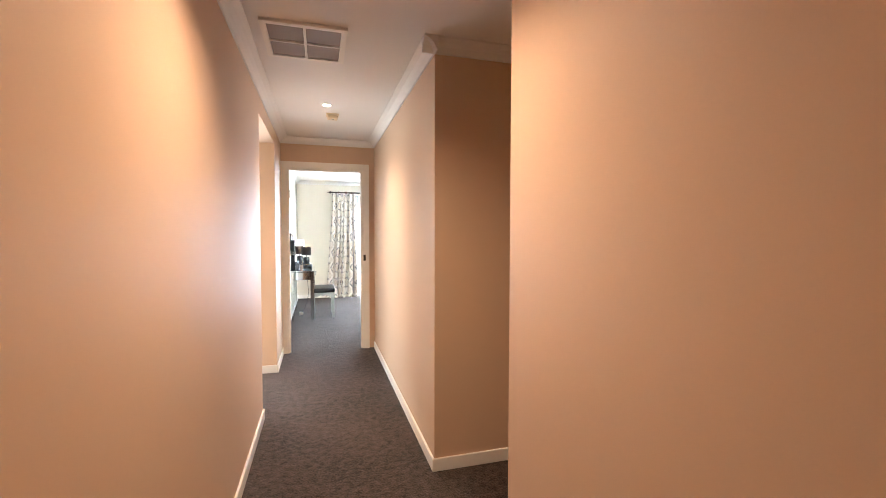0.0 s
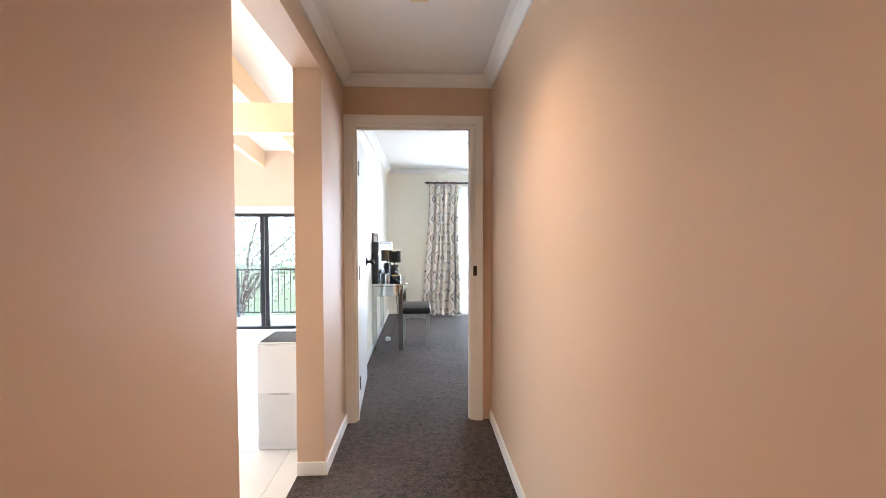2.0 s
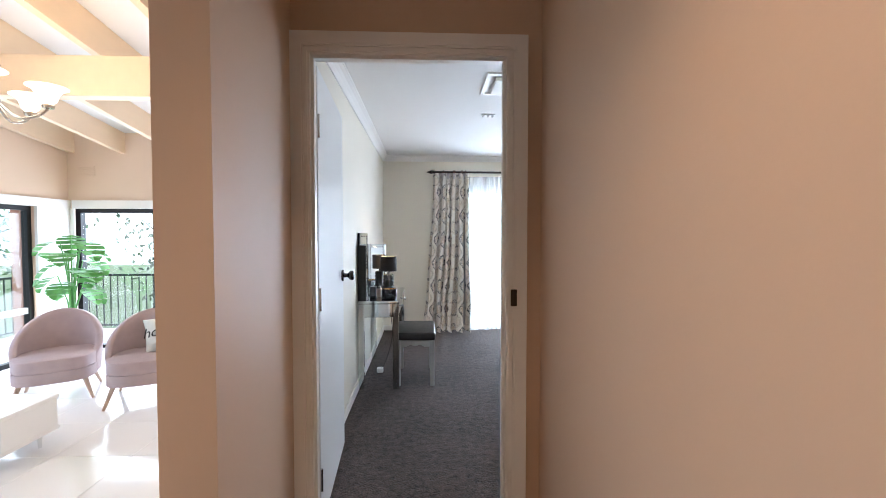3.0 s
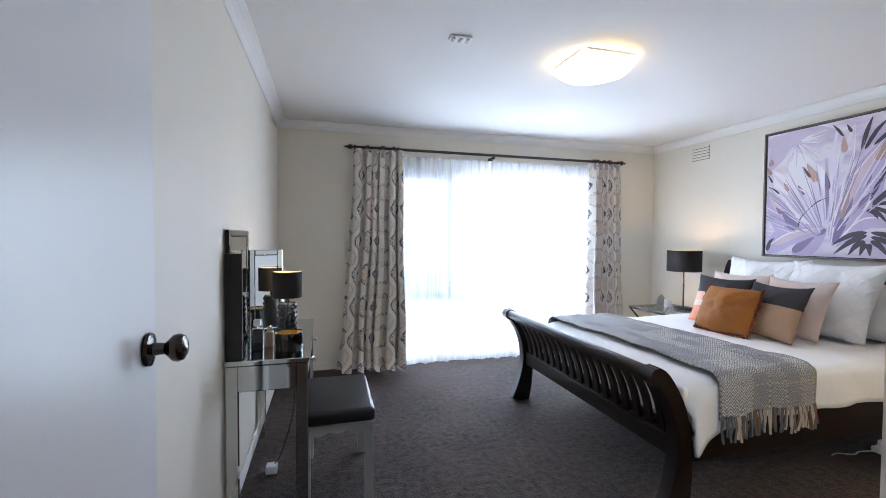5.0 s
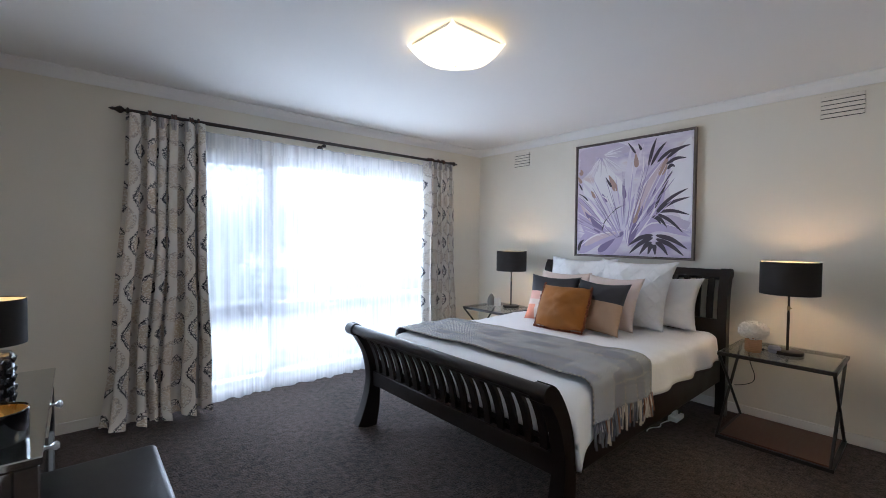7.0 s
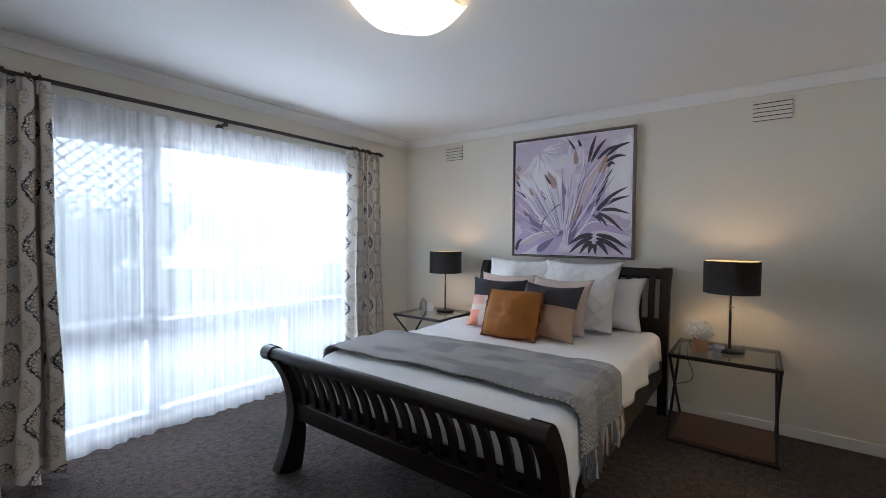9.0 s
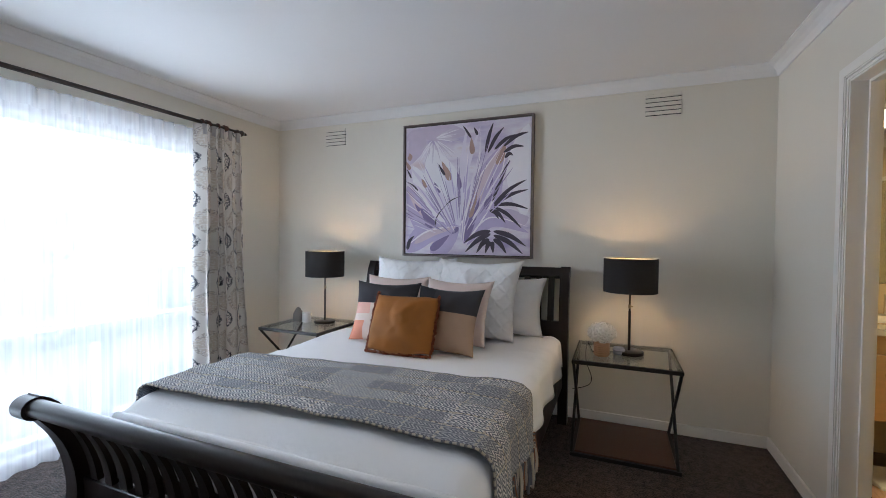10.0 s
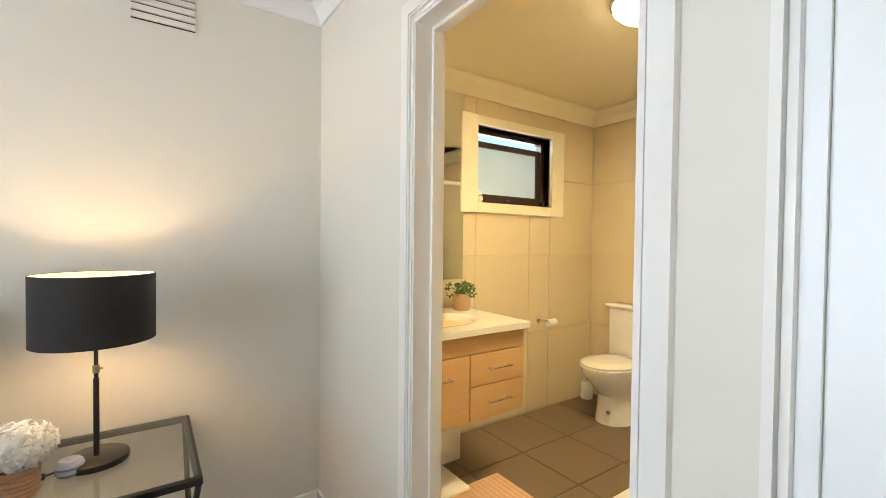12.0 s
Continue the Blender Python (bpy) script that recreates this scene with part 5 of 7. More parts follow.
part("back_apron", rbox(VX0, VY0 + 0.05, VZ - 0.14, VX0 + 0.02, VY1 - 0.05, VZ - 0.024, 0.003, 1), M_EDGE, van)
for yy in (VY0, VY1 - 0.05):
    for xx in (VX0, VX1 - 0.05):
        lg = part("leg", rbox(xx, yy, 0.0, xx + 0.05, yy + 0.05, VZ - 0.023, 0.004, 1), M_MIRRORDK, van)
        part("edge_strip", boxes((xx + 0.046, yy - 0.001, 0.002, xx + 0.0515, yy + 0.004, VZ - 0.025)), M_EDGE, lg)
for k in range(2):
    y0 = VY0 + 0.055 + k * 0.4225
    dr = part("drawer", rbox(VX1 - 0.022, y0, VZ - 0.135, VX1 - 0.002, y0 + 0.4125, VZ - 0.028, 0.003, 1), M_MIRRORDK, van)
    kn = lathe([(0.001, 0), (0.006, 0), (0.005, 0.012), (0.013, 0.020), (0.015, 0.026), (0.009, 0.034), (0.001, 0.035)], 8)
    bmesh.ops.transform(kn, matrix=Matrix.Translation((VX1 - 0.001, y0 + 0.206, VZ - 0.08)) @ Euler((0, radians(90), 0)).to_matrix().to_4x4(), verts=kn.verts[:])
    part("knob", kn, plain("crystal", (0.85, 0.87, 0.88), 0.06, 0.6), dr, "faceted crystal knob")
M_PANEBACK = plain("black_board", (0.008, 0.008, 0.008), 0.5, var=0.2)
vm = thing("vanity_mirror", (0.0, 7.73, VZ + 0.001), "winged vanity mirror with silver border standing on the dressing table", "mirror")


def mirror_panel(name, ax, a0, a1, pos, facing, z0, z1, lab=""):
    """A bevelled mirror with a black back: ax is the axis it runs along, pos where its face lies on the other."""
    def rb(u0, w0, u1, w1, d0, d1):
        if ax == "y":
            q0, q1 = sorted((pos + facing * d0, pos + facing * d1))
            return (q0, u0, w0, q1, u1, w1)
        q0, q1 = sorted((pos + facing * d0, pos + facing * d1))
        return (u0, q0, w0, u1, q1, w1)
    ob = part(name, boxes(rb(a0, z0, a1, z1, -0.014, -0.002)), M_PANEBACK, vm, lab or "black backed mirror wing")
    part("glass", boxes(rb(a0 + 0.032, z0 + 0.032, a1 - 0.032, z1 - 0.032, -0.002, 0.001)), M_MIRROR, ob)
    for r in ((a0, z0, a0 + 0.030, z1), (a1 - 0.030, z0, a1, z1), (a0 + 0.030, z0, a1 - 0.030, z0 + 0.030), (a0 + 0.030, z1 - 0.030, a1 - 0.030, z1)):
        bb = rounded(boxes(rb(*r, -0.002, 0.006)), 0.004, 1)
        part("bevel_strip", bb, M_MIRRORDK, ob)
    return ob


mirror_panel("centre_panel", "y", 7.49, 7.97, -0.020, 1, VZ + 0.001, 1.35, "tall bevelled centre mirror")
mirror_panel("near_wing", "x", -0.034, 0.036, 7.487, 1, VZ + 0.001, 1.243)
far_wing = mirror_panel("far_wing", "x", -0.015, 0.165, 7.978, -1, VZ + 0.001, 1.243)
far_wing.matrix_basis = Matrix.Translation((-0.015, 7.978, 0)) @ Euler((0, 0, radians(19))).to_matrix().to_4x4() @ Matrix.Translation((0.015, -7.978, 0))
vl = thing("vanity_lamp", (0.195, 7.86, VZ), "lit small lamp with black shade and textured black ceramic base", "table lamp")
lb = lathe([(0.001, 0), (0.046, 0), (0.048, 0.006), (0.047, 0.19), (0.040, 0.198), (0.012, 0.2), (0.010, 0.225)], 36, (0.195, 7.86, VZ + 0.001))
part("base", lb, M_CERAMIC, vl, "glossy black ceramic cylinder", True)
dm = bmesh.new()
for j in range(6):
    for i in range(10):
        a = (i + 0.5 * (j % 2)) * 2 * math.pi / 10
        v_ = bmesh.ops.create_icosphere(dm, subdivisions=1, radius=0.015)["verts"]
        bmesh.ops.scale(dm, vec=(1, 1, 1), verts=v_)
        bmesh.ops.translate(dm, vec=(0.195 + 0.040 * math.cos(a), 7.86 + 0.040 * math.sin(a), VZ + 0.024 + j * 0.030), verts=v_)
part("relief", dm, M_CERAMIC, vl, "", True)
part("shade", lathe([(0.077, 0.225), (0.077, 0.365), (0.075, 0.365), (0.075, 0.225), (0.077, 0.225)], 44, (0.195, 7.86, VZ)), M_SHADE, vl, "black drum shade", True)
part("lining", lathe([(0.0745, 0.227), (0.0745, 0.363), (0.0735, 0.363), (0.0735, 0.227), (0.0745, 0.227)], 44, (0.195, 7.86, VZ)), M_SHADEIN, vl, "cream shade lining", True)
part("bulb", lathe([(0.001, 0.315), (0.016, 0.31), (0.020, 0.29), (0.010, 0.255), (0.009, 0.23)], 16, (0.195, 7.86, VZ)), bpy.data.materials["bulb_glass"], vl, "lit bulb", True).visible_shadow = False
pf = thing("perfume_bottle", (0.075, 7.64, VZ), "dark glass perfume bottle with a clear square stopper", "perfume bottle")
part("bottle", rbox(0.045, 7.62, VZ + 0.001, 0.105, 7.665, VZ + 0.105, 0.006), M_CERAMIC, pf)
part("neck", tubes(((0.075, 7.642, VZ + 0.105), (0.075, 7.642, VZ + 0.118), 0.010)), M_CHROME, pf)
part("stopper", rbox(0.058, 7.627, VZ + 0.118, 0.092, 7.657, VZ + 0.150, 0.004), plain("stopper_glass", (0.7, 0.72, 0.74), 0.1, 0.3), pf)
pf2 = thing("perfume_bottle", (0.125, 7.69, VZ), "pale amber glass perfume bottle", "perfume bottle")
part("bottle", rbox(0.105, 7.672, VZ + 0.001, 0.145, 7.71, VZ + 0.08, 0.006), plain("amber_glass", (0.5, 0.36, 0.24), 0.1), pf2)
part("cap", tubes(((0.125, 7.691, VZ + 0.08), (0.125, 7.691, VZ + 0.105), 0.012)), M_CHROME, pf2)
ph_ = thing("candle_holder", (0.222, 7.62, VZ), "black glass candle holder with a gilt inside on the dressing table", "candle holder")
part("cup", lathe([(0.001, 0.001), (0.062, 0.001), (0.066, 0.006), (0.068, 0.086), (0.066, 0.088), (0.0655, 0.084), (0.063, 0.010), (0.001, 0.010)], 40, (0.222, 7.62, VZ)), M_CERAMIC, ph_, "", True)
part("gilt_lining", lathe([(0.0622, 0.012), (0.0645, 0.082), (0.0635, 0.082), (0.0612, 0.012)], 40, (0.222, 7.62, VZ)), plain("gilt", (0.80, 0.52, 0.16), 0.28, 0.9, var=0.1, scale=20), ph_, "gold lining", True)
part("candle", lathe([(0.001, 0.011), (0.055, 0.011), (0.055, 0.045), (0.001, 0.047)], 32, (0.222, 7.62, VZ)), M_CANDLE, ph_, "cream wax", True)
cord("vanity_cord", [(0.22, 7.9, VZ - 0.03), (0.20, 8.0, 0.55), (0.23, 8.02, 0.35), (0.17, 7.98, 0.12), (0.12, 7.9, 0.03), (0.05, 7.98, 0.006)], 0.003, "black cord to the floor", M_CORD, vl)
ad = thing("power_adaptor", (0.10, 7.93, 0), "white power adaptor on the carpet under the dressing table", "adaptor")
part("body", rbox(0.075, 7.89, 0, 0.135, 7.95, 0.045, 0.006), M_WHITE, ad)

bn = thing("bench", (0.45, 7.78, 0), "black leather topped dressing stool with silver legs", "stool")
part("seat", rbox(0.275, 7.51, 0.405, 0.635, 8.06, 0.475, 0.022, 4), M_LEATHER, bn, "padded black leather seat", True)
for xx in (0.285, 0.585):
    for yy in (7.52, 8.01):
        part("leg", rounded(prism([(xx, yy), (xx + 0.04, yy), (xx + 0.04, yy + 0.04), (xx, yy + 0.04)], "z", 0, 0.405), 0.004, 1), M_SILVERWOOD, bn)


def apron_profile(a0, a1):
    pts = [(a0, 0.402), (a0, 0.345)]
    for k in range(13):
        t = k / 12
        pts.append((a0 + (a1 - a0) * t, 0.350 + 0.018 * math.sin(math.pi * t) - 0.012 * abs(math.sin(3 * math.pi * t))))
    return pts + [(a1, 0.345), (a1, 0.402)]


for yy in (7.53, 8.02):
    part("apron", prism(apron_profile(0.326, 0.584), "y", yy, yy + 0.018), M_SILVERWOOD, bn, "scalloped silver apron")
for xx in (0.295, 0.597):
    part("apron", prism(apron_profile(7.561, 8.009), "x", xx, xx + 0.018), M_SILVERWOOD, bn, "scalloped silver apron")

# ---- bathroom ----
M_WTILE = plain("beige_wall_tile", lin(218, 202, 170), 0.12, var=0.04, scale=3, rvar=0.05, island=0.02)
M_GROUT = plain("grout", lin(214, 198, 166), 0.9, var=0.05)
M_FTILE = plain("taupe_floor_tile", lin(116, 101, 84), 0.35, var=0.20, scale=5, bump=0.08, bscale=40, island=0.05)
M_FGROUT = plain("floor_grout", lin(160, 146, 128), 0.9, var=0.08)
M_OAK = plain("light_oak", lin(206, 168, 118), 0.4, var=0.12, scale=5, stretch=(2, 0.6, 12), bump=0.06, bscale=40)
M_PORCELAIN = plain("white_porcelain", lin(238, 236, 230), 0.12, var=0.02, coat=0.4)
M_BROWNFRAME = plain("brown_window_wood", (0.045, 0.022, 0.014), 0.4, var=0.25, scale=14)
M_FROST = plain("frosted_glass", lin(206, 220, 226), 0.5, var=0.08, scale=3)

bfloor = setting("floor_bathroom", boxes((2.20, 3.27, -0.10, 4.50, 5.65, -0.010)), M_FGROUT, "pale grout bed of the tiled bathroom floor", "tiled floor")
bwe = setting("wall_bath_east", boxes((4.51, 3.15, -0.1, 4.66, 3.815, 2.5), (4.51, 4.574, -0.1, 4.66, 5.70, 2.5), (4.51, 3.815, -0.1, 4.66, 4.574, 1.587), (4.51, 3.815, 2.127, 4.66, 4.574, 2.5)), M_GROUT, "beige tiled bathroom wall with a small window", "wall")
bws = setting("wall_bath_south", boxes((2.10, 3.15, -0.1, 4.51, 3.26, 2.5)), M_GROUT, "beige tiled bathroom wall behind the toilet", "wall")
setting("wall_bath_west", boxes((2.10, 3.26, -0.1, 2.20, 5.65, 2.5)), M_WTILE, "beige tiled bathroom wall in the shower", "wall")
setting("wall_bath_north", boxes((3.385, 5.635, 0, 4.51, 5.649, H), (2.2, 5.635, 0, 2.565, 5.649, H), (2.565, 5.635, 2.05, 3.385, 5.649, H)), M_WTILE, "beige tiled wall inside the bathroom door", "wall")
setting("ceiling_bath", boxes((2.1, 3.15, H, 4.66, 5.66, H + 0.08)), plain("bath_ceiling_paint", lin(236, 226, 196), 0.7, var=0.02), "cream painted bathroom ceiling", "ceiling")
M_BCORN = plain("bath_cornice_paint", lin(240, 232, 206), 0.6, var=0.02)
COVE_BIG = [(d * 1.4, z * 1.6) for d, z in COVE]
for nm, ax, wall, inw, lo, hi in (("cornice_bath_east", "y", 4.50, -1, 3.27, 5.635), ("cornice_bath_south", "x", 3.27, 1, 2.2, 4.50), ("cornice_bath_west", "y", 2.2, 1, 3.27, 5.635)):
    setting(nm, prism([(wall + inw * d, H + z) for d, z in COVE_BIG], ax, lo, hi), M_BCORN, "cream coved bathroom cornice", "cornice")


def tile(name, parent, x0, y0, z0, x1, y1, z1, mat, cache):
    """A tile with eased edges; alike tiles share one mesh."""
    key = (round(x1 - x0, 3), round(y1 - y0, 3), round(z1 - z0, 3), mat.name)
    if key not in cache:
        bm = rounded(boxes((0, 0, 0, x1 - x0, y1 - y0, z1 - z0)), 0.0015, 1)
        me = bpy.data.meshes.new(name)
        bm.to_mesh(me)
        bm.free()
        me.materials.append(mat)
        cache[key] = me
    ob = new(name, cache[key])
    ob.parent = parent
    ob.location = (x0, y0, z0)
    return ob


TILES = {}

# window of the bathroom
bw = thing("window_bath", (4.56, 4.19, 1.587), "small brown timber awning window with frosted glass, cream architrave", "window", kind="structure")
M_CREAMTRIM = plain("cream_trim_paint", lin(238, 230, 208), 0.35, var=0.03)
for r in ((3.675, 1.515, 3.815, 2.19), (4.574, 1.515, 4.715, 2.19), (3.815, 2.127, 4.574, 2.19), (3.815, 1.515, 4.574, 1.587)):
    part("architrave", rounded(boxes((4.478, r[0], r[1], 4.4985, r[2], r[3])), 0.003, 1), M_CREAMTRIM, bw)
part("reveal", boxes((4.50, 3.803, 1.575, 4.62, 3.815, 2.139), (4.50, 4.574, 1.575, 4.62, 4.586, 2.139), (4.50, 3.815, 2.127, 4.62, 4.574, 2.139), (4.485, 3.815, 1.575, 4.62, 4.574, 1.587)), M_CREAMTRIM, bw)
part("outer_frame", boxes((4.575, 3.815, 1.587, 4.62, 3.845, 2.127), (4.575, 4.544, 1.587, 4.62, 4.574, 2.127), (4.575, 3.845, 2.09, 4.62, 4.544, 2.127), (4.575, 3.845, 1.587, 4.62, 4.544, 1.625)), M_BROWNFRAME, bw)
part("sash", boxes((4.59, 3.845, 1.625, 4.625, 3.88, 2.04), (4.59, 4.51, 1.625, 4.625, 4.544, 2.04), (4.59, 3.88, 2.0, 4.625, 4.51, 2.04), (4.59, 3.88, 1.625, 4.625, 4.51, 1.66)), M_BROWNFRAME, bw)
part("pane", boxes((4.605, 3.88, 1.66, 4.61, 4.51, 2.0)), glow("daylit_frosted_pane", lin(176, 196, 208), 0.22), bw, "frosted pane glowing with daylight")
part("stay", tubes(((4.58, 4.19, 1.63), (4.56, 4.24, 1.615), 0.006), ((4.56, 4.24, 1.615), (4.56, 4.17, 1.61), 0.006)), M_BROWNFRAME, bw)
ow = thing("owl_figurine", (4.525, 4.535, 1.588), "small cream ceramic owl on the window sill", "figurine")
part("body", lathe([(0.001, 0), (0.028, 0.002), (0.036, 0.02), (0.034, 0.045), (0.026, 0.062), (0.024, 0.075), (0.012, 0.088), (0.001, 0.09)], 20, (4.525, 4.535, 1.588)), M_PORCELAIN, ow, "", True)
part("wing", rbox(4.492, 4.522, 1.61, 4.50, 4.548, 1.64, 0.003), M_RODWOOD, ow)
rd = thing("reed_diffuser", (4.53, 3.86, 1.588), "dark glass reed diffuser with sticks on the sill", "diffuser")
part("bottle", lathe([(0.001, 0), (0.022, 0), (0.023, 0.035), (0.010, 0.045), (0.010, 0.06), (0.001, 0.06)], 18, (4.53, 3.86, 1.588)), M_CERAMIC, rd, "", True)
for k, (a, b) in enumerate(((0.02, -0.07), (-0.02, -0.05), (0.0, 0.06), (-0.03, 0.03))):
    part("reed", tubes(((4.53, 3.86, 1.62), (4.53 + a * 0.5, 3.86 + b, 1.78), 0.003), n=6), M_BROWNFRAME, rd)

# mirror, vanity and things on it
bm_ = thing("bath_mirror", (4.49, 5.1, 1.06), "tall frameless mirror above the vanity", "mirror")
part("glass", rbox(4.488, 4.69, 1.06, 4.496, 5.52, 2.345, 0.002, 1), M_MIRROR, bm_)
bv = thing("bath_vanity", (4.19, 5.13, 0.38), "wall-hung light oak vanity cabinet with silver handles", "vanity")
part("carcass", boxes((3.905, 4.72, 0.385, 4.488, 5.54, 0.835)), M_OAK, bv)
part("top_panel", rbox(3.885, 4.715, 0.735, 3.904, 5.545, 0.828, 0.002, 1), M_OAK, bv)
fronts = [("drawer", 4.715, 5.095, 0.565, 0.730), ("drawer", 4.715, 5.095, 0.385, 0.560), ("door", 5.100, 5.545, 0.385, 0.730)]
for nm, y0, y1, z0, z1 in fronts:
    d = part(nm, rbox(3.885, y0, z0, 3.904, y1, z1, 0.002, 1), M_OAK, bv)
    ym = (y0 + y1) / 2 if nm == "drawer" else y0 + 0.20
    zm = (z0 + z1) / 2 if nm == "drawer" else z1 - 0.10
    part("handle", tubes(((3.862, ym - 0.08, zm), (3.862, ym + 0.08, zm), 0.006), ((3.886, ym - 0.07, zm), (3.862, ym - 0.07, zm), 0.005), ((3.886, ym + 0.07, zm), (3.862, ym + 0.07, zm), 0.005)), M_CHROME, d, "brushed silver bar handle")
bt = thing("washbasin", (4.19, 5.13, 0.836), "glossy white moulded basin top", "basin")


def basin_top(u, v):
    x, y = 3.852 + u * 0.625, 4.70 + v * 0.86
    d = max(0.0, 1 - (((x - 4.17) / 0.19) ** 2 + ((y - 5.13) / 0.25) ** 2))
    return (x, y, 0.872 - 0.085 * min(1, d * 1.6) ** 0.8)


part("basin", sheet(basin_top, 40, 50), M_PORCELAIN, bt)
part("slab_edge", boxes((3.852, 4.70, 0.838, 3.885, 5.56, 0.8705), (3.885, 4.70, 0.838, 4.488, 4.715, 0.8705)), M_PORCELAIN, bt)
part("tap", merge(tubes(((4.42, 5.13, 0.87), (4.42, 5.13, 1.0), 0.018), ((4.42, 5.13, 0.98), (4.28, 5.13, 0.96), 0.012))), M_CHROME, bt, "chrome mixer tap", True)
pp = thing("pot_plant", (4.37, 4.79, 0.872), "small green leafy plant in a tan ceramic pot", "pot plant")
part("pot", lathe([(0.001, 0), (0.052, 0), (0.056, 0.05), (0.058, 0.105), (0.053, 0.105), (0.05, 0.09), (0.001, 0.09)], 26, (4.37, 4.79, 0.872)), plain("tan_pot", lin(182, 152, 116), 0.7, var=0.08), pp, "", True)
M_LEAF = plain("fresh_green_leaf", (0.06, 0.14, 0.03), 0.5, var=0.35, scale=30)
rnd = random.Random(9)
lf = bmesh.new()
for k in range(150):
    a, r = rnd.uniform(0, 6.28), rnd.uniform(0.01, 0.085)
    c = Vector((4.37 + r * math.cos(a), 4.79 + r * 1.3 * math.sin(a), 0.975 + rnd.uniform(0, 0.085) - r * 0.3))
    d = Vector((rnd.uniform(-1, 1), rnd.uniform(-1, 1), rnd.uniform(-0.2, 1))).normalized()
    t_ = d.orthogonal().normalized() * 0.009
    lf.faces.new([lf.verts.new(p) for p in (c - d * 0.014, c + t_, c + d * 0.016, c - t_)])
part("leaves", lf, M_LEAF, pp)
sb = thing("soap_bottle", (4.00, 5.285, 0.872), "dark amber pump soap bottle with a pale label", "soap bottle")
part("bottle", lathe([(0.001, 0.0), (0.032, 0), (0.034, 0.004), (0.034, 0.12), (0.028, 0.135), (0.014, 0.145), (0.014, 0.16), (0.001, 0.16)], 24, (4.00, 5.285, 0.873)), M_CERAMIC, sb, "", True)
part("label_band", lathe([(0.0345, 0.03), (0.0347, 0.03), (0.0347, 0.085), (0.0345, 0.085)], 24, (4.00, 5.285, 0.873)), plain("paper_label", lin(226, 216, 190), 0.7), sb, "cream paper label")
part("label_bar", lathe([(0.0349, 0.048), (0.0351, 0.048), (0.0351, 0.068), (0.0349, 0.068)], 24, (4.00, 5.285, 0.873)), M_CORD, sb)
part("pump", tubes(((4.00, 5.285, 1.033), (4.00, 5.285, 1.07), 0.006), ((4.00, 5.285, 1.068), (3.965, 5.285, 1.064), 0.006)), M_CORD, sb)
rb_ = thing("waste_bin", (4.31, 5.0, -0.001), "small white plastic bin with a liner under the vanity", "bin")
part("tub", prism([(4.22, 4.90), (4.40, 4.90), (4.40, 5.07), (4.22, 5.07)], "z", -0.001, 0.25), M_WHITE, rb_)
part("liner", boxes((4.21, 4.89, 0.25, 4.41, 4.905, 0.285), (4.21, 5.065, 0.25, 4.41, 5.08, 0.285), (4.21, 4.905, 0.25, 4.225, 5.065, 0.285), (4.395, 4.905, 0.25, 4.41, 5.065, 0.285)), plain("bin_liner", lin(226, 224, 216), 0.4), rb_)
sc = thing("bathroom_scale", (4.05, 5.17, 0), "flat white bathroom scale on the tiles", "scale")
part("platform", rbox(3.92, 5.06, -0.001, 4.20, 5.36, 0.028, 0.008), M_WHITE, sc)
bmat = thing("bath_mat", (3.66, 5.12, 0), "peach ribbed cotton bath mat", "bath mat")
M_PEACH = plain("peach_cotton", lin(226, 188, 156), 0.95, var=0.08, scale=30, bump=0.5, bscale=120)
part("mat", rbox(3.36, 4.83, -0.001, 3.965, 5.45, 0.010, 0.004), M_PEACH, bmat)
for k in range(20):
    part("rib", rbox(3.375, 4.845 + k * 0.030, 0.010, 3.95, 4.862 + k * 0.030, 0.014, 0.002, 1), M_PEACH, bmat)
m2 = thing("shower_mat", (3.35, 4.25, 0), "white shower mat on the tiles", "bath mat")
part("mat", rbox(2.95, 4.30, -0.001, 3.46, 4.60, 0.012, 0.004), M_WHITE, m2)
rl = thing("toilet_roll_holder", (4.48, 3.88, 0.69), "chrome wall bracket with a toilet roll", "toilet roll holder")
part("bracket", tubes(((4.498, 3.93, 0.70), (4.43, 3.93, 0.70), 0.010), ((4.43, 3.94, 0.70), (4.43, 3.80, 0.70), 0.008), ((4.498, 3.93, 0.70), (4.49, 3.93, 0.70), 0.024)), M_CHROME, rl, "", True)
part("roll", tubes(((4.43, 3.905, 0.685), (4.43, 3.815, 0.685), 0.028), n=20), M_WHITE, rl, "white paper roll", True)

# toilet
to = thing("toilet", (4.14, 3.6, 0), "white porcelain close-coupled toilet with closed lid", "toilet")


def oval(cx, cy, rx, ry, z, n=36, back=None):
    out = []
    for k in range(n):
        a = 2 * math.pi * k / n
        y = cy + ry * math.sin(a)
        if back is not None:
            y = max(y, back)
        out.append((cx + rx * math.cos(a), y, z))
    return out


def loft(rings):
    bm = bmesh.new()
    vs = [[bm.verts.new(p) for p in r] for r in rings]
    for a, b in zip(vs, vs[1:]):
        for k in range(len(a)):
            bm.faces.new((a[k], a[(k + 1) % len(a)], b[(k + 1) % len(b)], b[k]))
    bm.faces.new(vs[0][::-1])
    bm.faces.new(vs[-1])
    return bm


